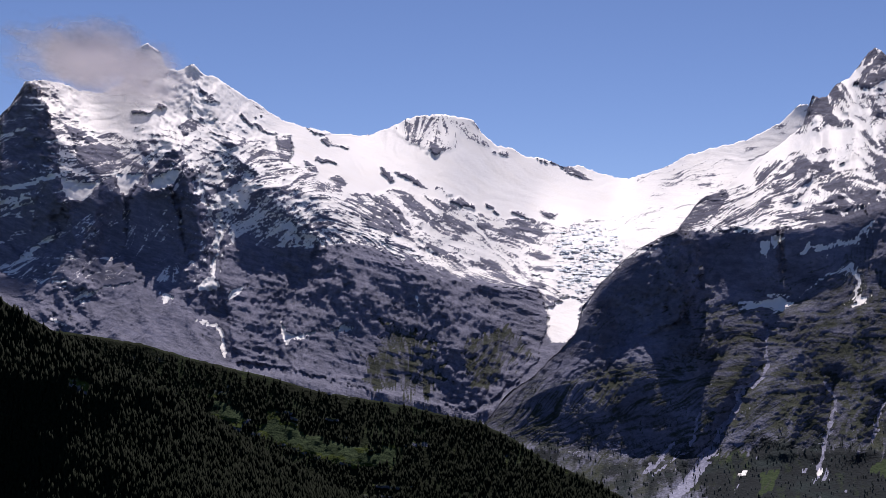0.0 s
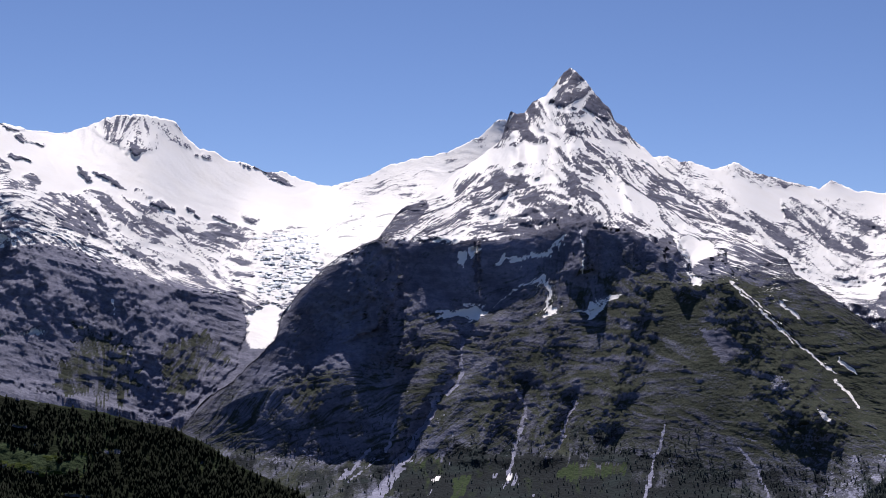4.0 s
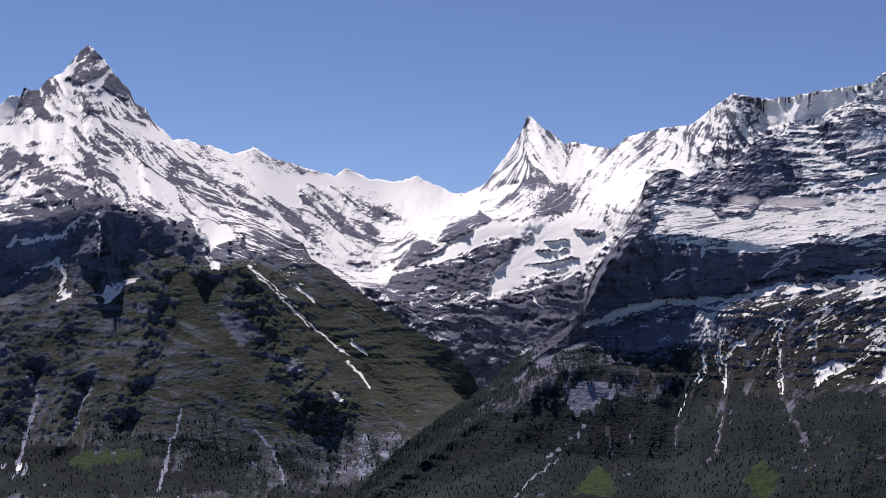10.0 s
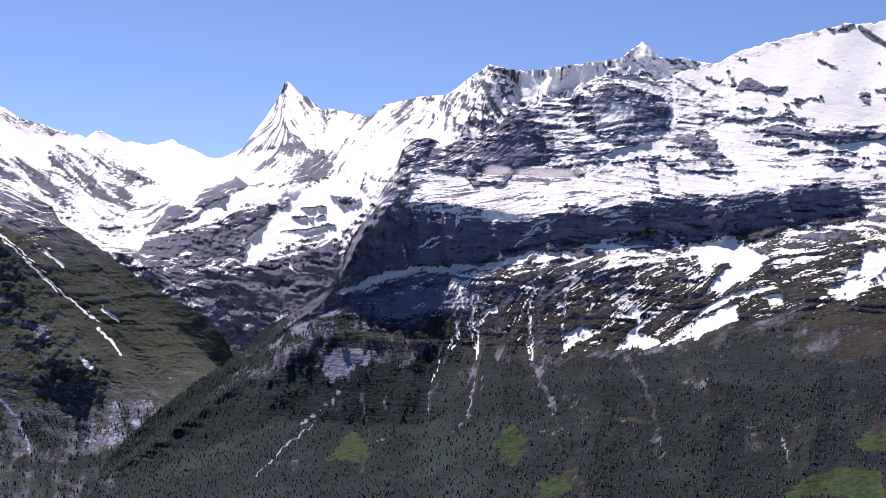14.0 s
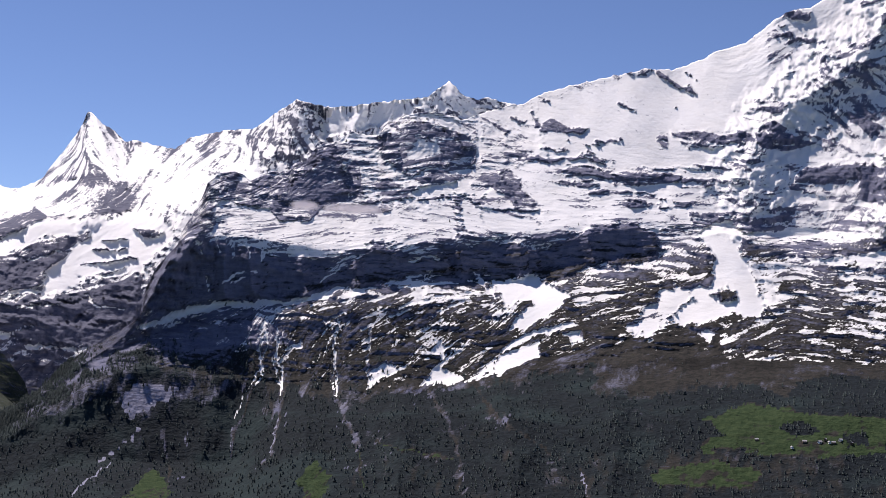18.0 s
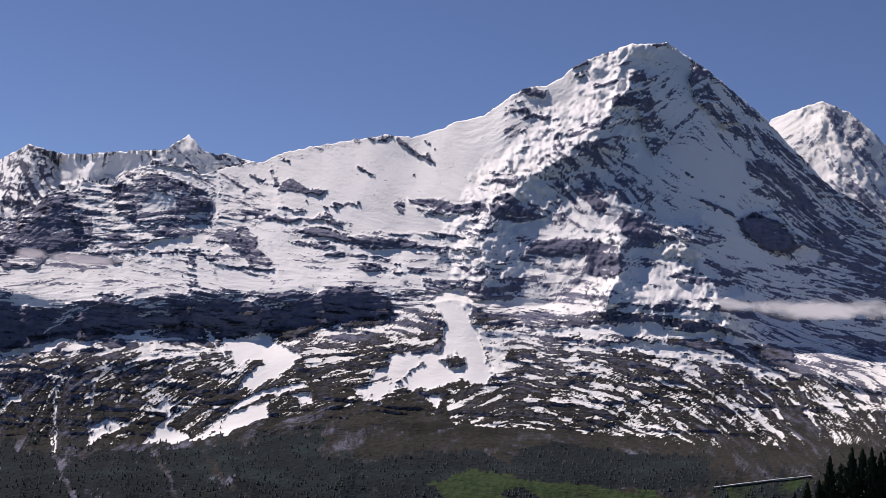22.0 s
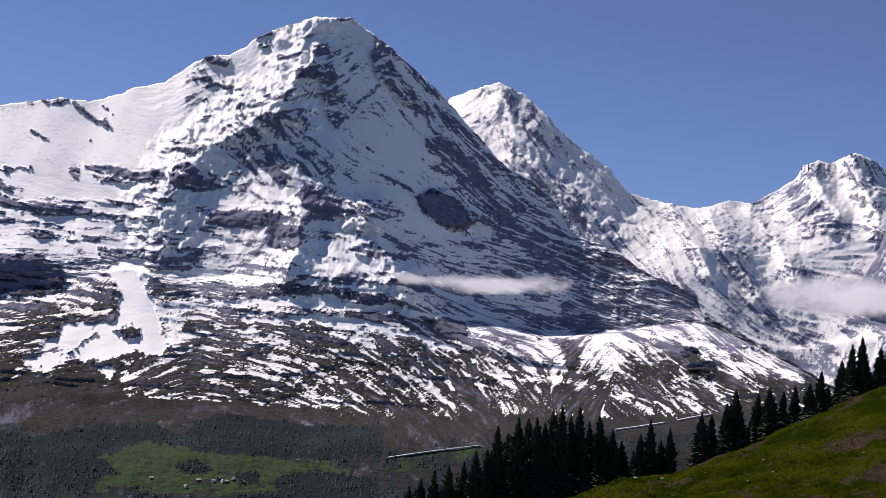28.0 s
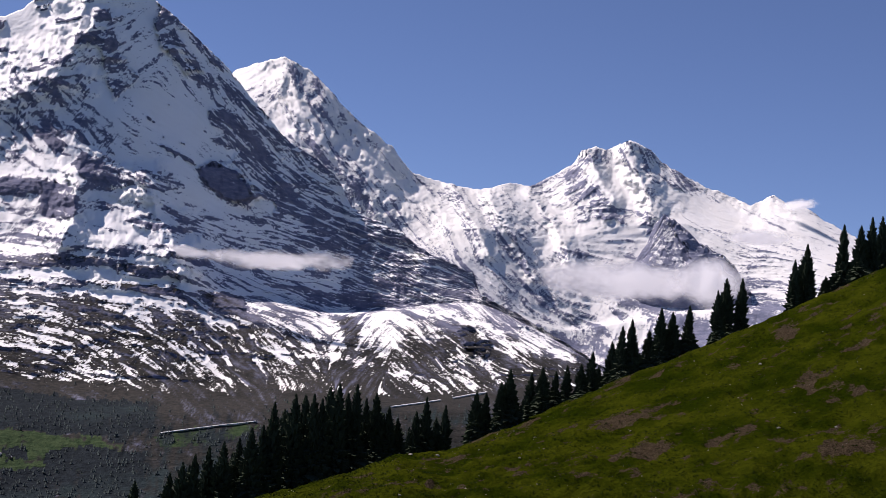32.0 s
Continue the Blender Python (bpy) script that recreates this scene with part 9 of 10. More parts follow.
pyramid_lines.append((SCH_CREST, [(106, 2000), (110, 2150), (114, 2350), (118, 2950), (121.1, 3230), (123, 3150), (126, 2700), (129, 2300), (136.6, 1950)],
     [(106, 0), (112, 0.2), (114.5, 0.75), (118, 0.74), (121.1, 0.62), (123, 0.66), (127, 0.58), (129, 0.3), (131, 0.0)],
     [(106, 0), (128, 0), (132, 0.6), (137, 0.8)], 0, 0.4))
pyramid_lines.append((SCH_SNOWFOOT, [(106, 1990), (110, 2120), (114, 2300), (121, 2340), (125, 2280), (129, 2230), (136.6, 1930)],
     [(106, 0), (112, 0.15), (114, 0.48), (121, 0.46), (126, 0.54), (129, 0.25), (131, 0.0)], [(106, 0), (126, 0), (131, 0.7), (137, 0.8)], 0, 0.8))
pyramid_lines.append((SCH_WALLFOOT, [(106, 1980), (110, 2080), (114, 2200), (121, 2240), (125, 2180), (129, 2090), (136.6, 1900)],
     [(106, -0.3), (113, -0.1), (116, 0.05), (121, 0.05), (126, 0.0), (131, -0.1)], [(106, 0.28), (114, 0.3), (121, 0.42), (125, 0.6), (131, 0.8)], 0, 0.6))
pyramid_lines.append((SCH_SHELF, [(106, 1950), (114, 2035), (121, 2045), (128, 1920), (136.6, 1840)], -0.3, [(106, 0.42), (114, 0.45), (119, 0.56), (124, 0.62), (131, 0.7)],
     [(106, 0.1), (124, 0.05), (133, 0.05)], 0.25))
pyramid_lines.append((SCH_FOOT, [(106, 1905), (114, 1945), (121, 1930), (128, 1790), (136.6, 1755)], -0.6, 0.5, [(106, 0.35), (112, 0.45), (130, 0.6), (136, 0.3)], 0.3))
pyramid_lines.append((LOW, 1500, -0.8, 0.6, 0.6, 0.1))
schreckhorn = massif("mountain_pyramid", "pyramid-shaped snowy peak above a dark shaded cliff band", pyramid_lines, 23, dip=-0.05, ledges=0.4, rough=0.18, spur=0.4, flute=0.5, marks=schreckhorn_marks, step=0.051, sparse=(0.5,), veins=PYRAMID_VEINS, sway=0.6, vein_gain=0.44, gross=0.42, drift=0.7)
horn_lines = []
horn_lines.append((FIN_CREST, [(122, 3500), (128, 3600), (134, 4150), (138, 4427), (142, 3750), (144.5, 3250), (146.5, 2960), (152, 2840), (157, 2720)],
     [(122, 0.85), (130, 0.8), (136, 0.85), (137.6, 0.55), (138.3, 0.65), (140, 0.78), (145, 0.65), (148, 0.72), (157, 0.8)], 0, 0, 0.3))
horn_lines.append((FIN_BASIN, [(122, 2850), (128, 2800), (132, 2900), (136, 2950), (141, 2950), (144, 2900), (146, 2870), (157, 2720)],
     [(122, 0.65), (128, 0.62), (132, 0.85), (136, 0.78), (157, 0.8)], 0, 0, 0.7))
horn_lines.append((FIN_SLABS, [(122, 2560), (130, 2590), (133, 2540), (140, 2550), (157, 2450)], [(122, 0.45), (131, 0.52), (134, 0.34), (140, 0.4), (157, 0.45)], 0, 0, 0.9))
horn_lines.append(([(0, -4.2), (360, -4.2)], 2400, -0.3, 0.45, 0.1, 0.6))
horn_lines.append((SKY_FOOT, 1900, -0.5, 0.5, 0.4, 0.2))
massif("mountain_horn", "distant sharp snowy horn above a glacier basin", horn_lines, 37, dip=0.2, ledges=0.6, material=gneiss, marks=finsteraarhorn_marks, lean_back=0.03, step=0.054, sparse=(0.6, 0.1), veins=HORN_VEINS, sway=0.5, vein_gain=0.38, gross=0.34, drift=0.7)
north_wall_lines = []
north_wall_lines.append((EIG_CREST[:-1] + EIG_CREST_WEST, [(131, 1450), (138, 1600), (142, 1740), (148, 1840), (155, 1965), (163, 2000), (168, 2000), (170, 2060), (175, 2180), (179, 2250), (184, 2200), (192, 2050)],
     [(131, -0.5), (139, -0.4), (141, 0.56), (146, 0.57), (151, 0.62), (155, 0.88), (166, 0.85), (170, 0.65), (172, 0.55), (177, 0.5), (181, 0.45), (192, 0.35)],
     [(131, 0.3), (139, 0.4), (141, 0), (192, 0)], [(131, 0.8), (137, 0.6), (139, 0.1), (192, 0)], [(131, 0.5), (150, 0.7), (156, 0.15), (166, 0.15), (170, 0.5), (192, 0.7)]))
north_wall_lines.append((EIG_SNOWFOOT, [(131, 1440), (138, 1550), (142, 1605), (148, 1605), (155, 1665), (162, 1715), (168, 1740), (170, 1800), (172, 1850), (176.5, 1990), (180, 2100), (184, 2150), (192, 2030)],
     [(131, -0.5), (140, 0), (142, 0.54), (148, 0.54), (156, 0.58), (163, 0.6), (168, 0.62), (173, 0.55), (178, 0.4), (192, 0.35)],
     [(131, 0.3), (139, 0.4), (141, 0), (192, 0)], [(131, 0.8), (137, 0.6), (139, 0.1), (192, 0)], 0.65))
north_wall_lines.append((EIG_WALLFOOT, [(131, 1430), (138, 1540), (142, 1596), (148, 1596), (155, 1656), (162, 1680), (168, 1640), (172, 1690), (176.5, 1795), (180, 1890), (184, 1955), (192, 1950)],
     [(131, -0.5), (140, 0), (144, 0.3), (152, 0.42), (158, 0.5), (163, 0.58), (167, 0.68), (170, 0.74), (180, 0.7), (192, 0.52)], [(131, 0.05), (144, 0.2), (152, 0.45), (192, 0.45)], [(131, 0.8), (137, 0.6), (139, 0.1), (192, 0)], [(131, 0.7), (164, 0.7), (169, 0.35), (192, 0.35)]))
north_wall_lines.append((between(EIG_WALLFOOT, EIG_SNOWEND, 0.3), [(131, 1428), (138, 1515), (142, 1550), (148, 1535), (155, 1570), (162, 1615), (168, 1590), (172, 1620), (176, 1690), (180, 1780), (192, 1860)],
     [(131, -0.5), (140, 0), (144, 0.2), (152, 0.3), (158, 0.33), (163, 0.33), (170, 0.34), (176, 0.3), (192, 0.24)], [(131, 0.2), (144, 0.55), (152, 0.65), (192, 0.65)], [(131, 0.8), (138, 0.55), (144, 0.15), (150, 0)], 0.6))
north_wall_lines.append((EIG_SNOWEND, [(131, 1420), (138, 1480), (142, 1480), (150, 1440), (162, 1450), (172, 1480), (180, 1580), (192, 1650)],
     [(131, -0.5), (142, -0.1), (148, 0.05), (160, 0.03), (170, 0.06), (180, 0.08), (192, 0.12)], [(131, 0.3), (140, 0.5), (146, 0.7), (160, 0.75), (192, 0.75)],
     [(131, 0.8), (140, 0.5), (152, 0.35), (160, 0.1), (192, 0.0)], 0.6))
north_wall_lines.append((EIG_ALP, [(131, 1400), (140, 1380), (150, 1320), (160, 1300), (172, 1300), (192, 1420)], -0.8, [(131, 0.4), (150, 0.6), (160, 0.78), (192, 0.8)],
     [(131, 0.8), (150, 0.85), (157, 0.62), (165, 0.4), (180, 0.4), (192, 0.4)], 0.2))
north_wall_lines.append((LOW, 1000, -1, 0.9, [(131, 0.85), (150, 0.85), (160, 0.85), (192, 0.8)], 0.1))
eiger = massif("mountain_north_wall", "massive snow-dusted limestone mountain with a shaded north wall", north_wall_lines, 41, dip=0.03, ledges=0.72, rough=0.45, gross=0.4, spur=0.45, flute=0.25, marks=eiger_marks, material=banded, step=0.05, sparse=(0.4, 0.4), veins=WALL_VEINS, cover=0.92, drift=0.72, vein_gain=0.46)
twin_peaks_lines = []
twin_peaks_lines.append((JUN_CREST, [(172, 2880), (176, 2830), (180, 2760), (184, 2840), (190, 3120), (195, 3200), (203, 3200)],
     [(172, 0.9), (174, 0.92), (177, 0.77), (182, 0.86), (187, 0.8), (190, 0.62), (193, 0.82), (203, 0.9)], 0, 0, 0.3))
twin_peaks_lines.append((JUN_SHELF, [(172, 2650), (178, 2590), (184, 2640), (190, 2870), (203, 2950)], [(172, 0.76), (180, 0.73), (186, 0.73), (203, 0.82)], 0, 0, 0.7))
twin_peaks_lines.append((JUN_FOOT, [(172, 2490), (178, 2430), (184, 2460), (190, 2660), (203, 2740)], [(172, 0.56), (180, 0.54), (186, 0.5), (203, 0.58)], 0, 0, 0.8))
twin_peaks_lines.append(([(0, -1.5), (360, -1.5)], 2300, 0.1, 0.2, 0, 0.5))
twin_peaks_lines.append((SKY_FOOT, 2100, -0.5, 0.5, 0.4, 0.2))
massif("mountain_twin_peaks", "distant snow-covered twin mountains with glaciers and shaded rock", twin_peaks_lines, 53, dip=0.1, ledges=0.25, rough=0.12, spur=0.35, flute=0.3, nz_gain=1.5, gross=0.16, marks=jungfrau_marks, step=0.053, sparse=(0.2, 0.1), veins=TWIN_VEINS, material=hazed_limestone, cover=0.6, vein_gain=0.36, drift=0.45)
rock_pyramid_lines = []
rock_pyramid_lines.append((ROC_CREST, 2750, 0.3, 0, 0, 0.5))
rock_pyramid_lines.append(([(0, 4.2), (360, 4.2)], [(190, 2715), (191.2, 2640), (195, 2720)], 0.22, 0, 0, 0.7))
rock_pyramid_lines.append(([(0, 2.0), (360, 2.0)], 2700, 0.2, 0, 0, 0.5))
massif("rock_pyramid", "dark triangular rock peak dusted with snow among glaciers", rock_pyramid_lines, 61, marks=pyramid_marks, rough=0.2, spur=0.3, ledges=0.2, gross=0.1, step=0.04, depth=60, veins=ROCK_VEINS, material=hazed_limestone, vein_gain=0.1)


# ---- ground and near hills ----


def hill(name, label, crest, near, far, foot, seed, turf, wood, marks, step=0.07):
    return massif(name, label, [(crest, far, -2, turf, wood, 0), ([(0, foot), (360, foot)], near, -2, turf, wood, 0)],
                  seed, rough=0.6, step=step, tooth=0.03, ledges=0, material=valley_green, depth=250, marks=marks)


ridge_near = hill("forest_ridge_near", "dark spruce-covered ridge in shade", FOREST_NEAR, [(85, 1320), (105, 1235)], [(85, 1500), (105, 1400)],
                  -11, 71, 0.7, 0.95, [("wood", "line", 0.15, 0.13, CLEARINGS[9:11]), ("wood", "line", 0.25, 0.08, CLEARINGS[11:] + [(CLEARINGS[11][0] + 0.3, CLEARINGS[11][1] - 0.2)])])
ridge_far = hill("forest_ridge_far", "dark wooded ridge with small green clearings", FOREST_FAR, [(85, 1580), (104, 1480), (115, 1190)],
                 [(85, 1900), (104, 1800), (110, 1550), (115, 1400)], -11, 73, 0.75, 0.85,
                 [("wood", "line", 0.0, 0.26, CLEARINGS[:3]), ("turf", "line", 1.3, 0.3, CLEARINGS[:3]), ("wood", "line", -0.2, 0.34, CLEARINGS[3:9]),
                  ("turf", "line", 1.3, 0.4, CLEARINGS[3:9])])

az = np.radians(np.arange(0, 360, 1.0))
rr = 420 * (4950 / 420)**(np.arange(60) / 59)
rr = np.concatenate([[1.0, 120, 260], rr])[:, None]
gx, gy = rr * np.sin(az), rr * np.cos(az)
gz = VALLEY + 6 * fractal(gx / 180, gy / 180, 5, 4)
ground_mesh = grid_mesh("ground", np.stack([gx, gy, gz], -1)[::-1], valley_green, closed=True)
for key, values in (("snow", -2 + 0 * gz), ("turf", 1 + 0 * gz), ("wood", -0.2 + 0.6 * fractal(gx / 130, gy / 130, 9, 4)), ("scree", -1 + 0 * gz)):
    layer(ground_mesh, key, values[::-1])
tagged(new("ground", ground_mesh), "green valley floor with woods and pastures", "ground", kind="structure")

# the pasture on which the camera stands
EDGE = [(0, 14), (50, 2), (80, -13), (120, -15), (160, -12)] + MEADOW + [(240, 17), (300, 22), (360, 14)]
EDGE_FAR = [(0, 200), (60, 120), (90, 60), (150, 60), (173, 300), (180, 350), (190, 420), (202, 470), (240, 300), (360, 200)]


def pasture_height(az, t):
    """Height of the pasture at bearings az, t times as far as its brow, and the distance of the brow."""
    edge, far = along(EDGE, az), along(EDGE_FAR, az)
    ez = far * np.tan(np.radians(edge))
    low = np.where((az > 165) & (az < 215), np.minimum(-1.6 - 0.105 * far * 0.62, ez - 2), ez * 0.6 - 1.6)
    z = np.where(t < 0.62, -1.6 + (low + 1.6) * smooth(0.02, 0.62, t),
                 np.where(t <= 1, low + (ez - low) * np.clip((t - 0.62) / 0.38, 0, 1)**0.92, ez - (np.maximum(t, 1) - 1)**1.2 * 190))
    x, y = far * t * np.sin(np.radians(az)), far * t * np.cos(np.radians(az))
    lump = np.where((t > 0.3) & (t < 1.05), 1.0, 0.0) * smooth(1.03, 0.97, t)
    z = z + lump * (0.55 * fractal(x / 20, y / 20, 83, 5, 0.6) + 0.40 * fractal(x / 4.5 + y / 14, y / 4.5 - x / 14, 84, 4, 0.62) + 0.55 * fractal(az * 0.9, t * 60, 86, 3, 0.6)) * smooth(0.3, 0.5, t)
    groove = ridged(az * 0.45 + 3, t * 40, 91, 2) * (1 - 0.35 * fractal(az * 0.6, t * 9, 92, 2))
    return x, y, z - lump * 0.55 * smooth(0.75, 1.25, groove) * smooth(0.6, 0.7, t)


az = np.concatenate([np.arange(0, 168, 2.0), np.arange(168, 206, 0.095), np.arange(206, 360, 2.0)])
t = np.concatenate([[0.0, 0.004, 0.02, 0.08, 0.2, 0.4, 0.55], np.linspace(0.62, 1, 140), [1.015, 1.03, 1.1, 1.25, 1.6, 2.2]])[:, None]
gx, gy, gz = pasture_height(az[None, :], t)
pasture_mesh = grid_mesh("pasture", np.stack([gx, gy, gz], -1)[::-1], pasture_turf, closed=True)
rise = np.degrees(np.arctan2(gz, np.hypot(gx, gy) + 1e-6))
earth = -0.40 + 0.3 * fractal(az[None, :] * 0.9 + 7, t * 60, 87, 3, 0.6) + 0.42 * fractal(az[None, :] * 1.6 + 3, t * 75, 89, 3, 0.6) + 0.4 * smooth(0.85, 1.3, ridged(az[None, :] * 0.45 + 3, t * 40, 91, 2)) + 0.55 * fractal(gx / 26 + gy / 60, gy / 14 - gx / 50, 85, 4, 0.6)
for a, e, wide, high, turn in EARTHS:
    da, de = az[None, :] - a, rise - e
    c, w = math.cos(radians(turn)), math.sin(radians(turn))
    earth = earth + 0.85 * np.exp(-((da * c + de * w) / wide)**2 - ((de * c - da * w) / high)**2)
earth = earth * smooth(0.3, 0.6, t) - 0.8 * smooth(0.6, 0.3, t)
layer(pasture_mesh, "earth", np.clip(earth, -1.5, 0.5)[::-1])
tagged(new("pasture", pasture_mesh), "steep green alpine pasture with stones and bare earth", "hillside", kind="structure")


# ---- trees ----
rng = np.random.default_rng(7)


def surface(m, az, rise):
    """The point of a mountain sheet at a bearing and rise."""
    c = int(np.clip(round((az - m["az"][0]) / (m["az"][1] - m["az"][0])), 0, len(m["az"]) - 1))
    row = int(np.clip(np.searchsorted(-m["el"][:, c], -rise), 0, m["el"].shape[0] - 1))
    return Vector(m["co"][row, c])


def scatter(name, label, verts, tris, places, sizes, turns, material, category):
    """Many copies of one small shape as a single mesh."""
    verts, tris = np.asarray(verts, float), np.asarray(tris, np.int32)
    c, s = np.cos(turns)[:, None], np.sin(turns)[:, None]
    x = (verts[:, 0] * c - verts[:, 1] * s) * sizes[:, :1]
    y = (verts[:, 0] * s + verts[:, 1] * c) * sizes[:, :1]
    z = verts[:, 2] * sizes[:, 1:]
    co = np.stack([x, y, z], -1) + places[:, None, :]
    faces = tris[None] + (np.arange(len(places)) * len(verts))[:, None, None]
    mesh = bpy.data.meshes.new(name)
    mesh.vertices.add(co.size // 3)
    mesh.vertices.foreach_set("co", co.astype(np.float32).ravel())
    mesh.loops.add(faces.size)
    mesh.loops.foreach_set("vertex_index", faces.astype(np.int32).ravel())
    mesh.polygons.add(faces.size // 3)
    mesh.polygons.foreach_set("loop_start", np.arange(0, faces.size, 3, dtype=np.int32))
    mesh.update(calc_edges=True)
    mesh.materials.append(material)
    return tagged(new(name, mesh), label, category, kind="stuff")


def far_spruce(tiers=3, sides=6, seed=1):
    """A spruce as seen from far: ragged skirts one above the other, one unit high."""
    pick = random.Random(seed)
    verts, tris = [], []
    for k in range(tiers):
        low, high = 0.04 + 0.8 * k / tiers, 0.04 + 0.8 * k / tiers + 0.62 * (1 - 0.45 * k / tiers)
        wide = 0.25 * (1 - k / tiers)**0.8 + 0.025
        top = len(verts)
        verts.append((0, 0, min(1.0, high) if k < tiers - 1 else 1.0))
        for j in range(sides):
            a = 2 * math.pi * (j + 0.4 * pick.random()) / sides
            w = wide * pick.uniform(0.65, 1.2)
            verts.append((w * math.cos(a), w * math.sin(a), low + pick.uniform(-0.04, 0.05)))
        tris += [(top, top + 1 + j, top + 1 + (j + 1) % sides) for j in range(sides)]
    return verts, tris


def woods(name, label, m, count, tall, chance, seed, material, tiers=3, sides=6, rise_min=-9.0):
    pick = np.random.default_rng(seed)
    rows, cols = m["el"].shape
    i, j = pick.integers(2, rows - 1, count * 6), pick.integers(1, cols - 1, count * 6)
    ok = chance(m, i, j) & (m["el"][i, j] > rise_min)
    i, j = i[ok][:count], j[ok][:count]
    places = m["co"][i, j] + pick.normal(0, 1.0, (len(i), 3)) * (1, 1, 0) - (0, 0, 0.15 * tall)
    high = tall * pick.uniform(0.6, 1.25, len(i))
    sizes = np.stack([high * pick.uniform(0.8, 1.25, len(i)), high], -1)
    return scatter(name, label, *far_spruce(tiers, sides, seed), places, sizes, pick.uniform(0, 6.28, len(i)), material, "forest")


def wooded(limit):
    return lambda m, i, j: m["wood"][i, j] > limit + 0.35 * np.random.default_rng(9).normal(0, 1, len(i))


far_needles = plain("far_spruce_needles", (0.048, 0.062, 0.060), 0.85, 0.02, 0.5)
# Ridge trees: the same spruce, base colour dropped to stand in for shade.
shade_toned_needles = plain("shade_toned_spruce_needles", (0.0065, 0.011, 0.0055), 0.8, 0.4, 0.5)
woods("spruce_forest_near_ridge", "dense spruce forest, coloured dark for a shaded ridge", ridge_near, 14000, 10.0, wooded(0.1), 301, shade_toned_needles, 2, 5)
woods("spruce_forest_far_ridge", "dark spruce forest round green clearings", ridge_far, 11000, 8.5, wooded(0.5), 302, shade_toned_needles, 2, 5)
woods("spruce_forest_valley", "dark spruce woods at the foot of the north wall", eiger, 18000, 3.6, wooded(0.0), 303, far_needles, 2, 5)
woods("spruce_forest_cliff_foot", "dark spruce woods below grey cliffs", schreckhorn, 4500, 5.0, wooded(0.0), 304, far_needles, 2, 5)


def spruce(seed, slim):
    """One spruce about 15 m high: trunk, and a crown of drooping whorls."""
    pick = random.Random(seed)
    root = tagged(new("spruce"), "tall dark green spruce on the brow of the pasture", "tree", "spruces on the pasture")
    bm = bmesh.new()
    bmesh.ops.create_cone(bm, cap_ends=True, segments=8, radius1=0.24, radius2=0.03, depth=14.2, matrix=pose(0, 0, 6.6))
    part("trunk", bm, bark, root, "grey-brown bark")
    bm = bmesh.new()
    count = 58
    lobes = [(pick.uniform(0, 6.28), pick.uniform(0.1, 0.9), pick.uniform(-0.35, 0.3)) for _ in range(7)]
    for k in range(count):
        f = (k + pick.uniform(-0.4, 0.4)) / (count - 1)
        f = min(1.0, max(0.0, f))
        z = 0.7 + 13.9 * f
        reach = slim * (1 - f)**0.72 * (0.78 + 0.22 * min(1, 6 * f)) + 0.10
        boughs = 9 if f < 0.75 else 6
        for j in range(boughs):
            a = 2 * math.pi * (j + pick.random()) / boughs
            uneven = 1 + sum(c * math.exp(-((f - b) / 0.12)**2) * (0.5 + 0.5 * math.cos(a - d)) for d, b, c in lobes)
            length = reach * uneven * pick.uniform(0.5, 1.12)
            droop = -0.30 * length + 0.65 * f * length + pick.uniform(-0.2, 0.15)
            out, side = Vector((math.cos(a), math.sin(a), 0)), Vector((-math.sin(a), math.cos(a), 0))
            wide = 0.20 * length + 0.16
            h = z + pick.uniform(-0.35, 0.35) * (1 - 0.7 * f)
            base, top = Vector((0, 0, h + 0.15)), Vector((0, 0, h - 0.25))
            mid = out * length * 0.6 + Vector((0, 0, h + 0.2 * droop))
            v = [bm.verts.new(p) for p in (base, mid + side * wide, out * length + Vector((0, 0, h + droop)), mid - side * wide,
                                          mid + Vector((0, 0, -0.35 - 0.22 * length)), top)]
            for face in ((0, 1, 3), (1, 2, 3), (0, 4, 1), (0, 3, 4), (1, 4, 2), (3, 2, 4)):
                bm.faces.new([v[n] for n in face])
    part("crown", bm, needles, root)
    return root


TREE_KINDS = [spruce(401 + k, slim) for k, slim in enumerate((3.2, 3.9, 2.8, 4.4, 3.5))]


def plant(index, az, t, top_rise):
    """Sets a spruce on the pasture, t times as far as the brow, its tip at that rise."""
    x, y, z = (float(v.ravel()[0]) for v in pasture_height(np.array([az]), np.array([t])))
    high = math.hypot(x, y) * math.tan(radians(top_rise)) - z
    if high < 3:
        return
    wide = (0.55 * high + 0.45 * 15) / 15
    m = Matrix.LocRotScale((x, y, z - 0.4), Euler((0, 0, index * 2.4)), (wide, wide, high / 15.0))
    copy_thing(TREE_KINDS[index % 5], m)


for k, (bearing, rise) in enumerate(BROW_TREES):
    plant(k, bearing, 1.01 + 0.03 * rng.random(), rise)
for k, (bearing, rise) in enumerate(GROVE_TREES):
    plant(k + 2, bearing, 1.05 + 0.05 * rng.random(), rise)
for k in range(60):  # the depth of the grove
    b = rng.uniform(173.5, 182.6)
    plant(k, b, 1.08 + 0.16 * rng.random(), float(along(GROVE_TREES[::-1], np.array([b]))[0]) - rng.uniform(0.3, 1.6))
for k in range(34):
    b = rng.uniform(184.3, 191.5)
    plant(k, b, 1.05 + 0.06 * rng.random(), float(along(BROW_TREES[:6:-1], np.array([b]))[0]) - rng.uniform(0.4, 1.2))
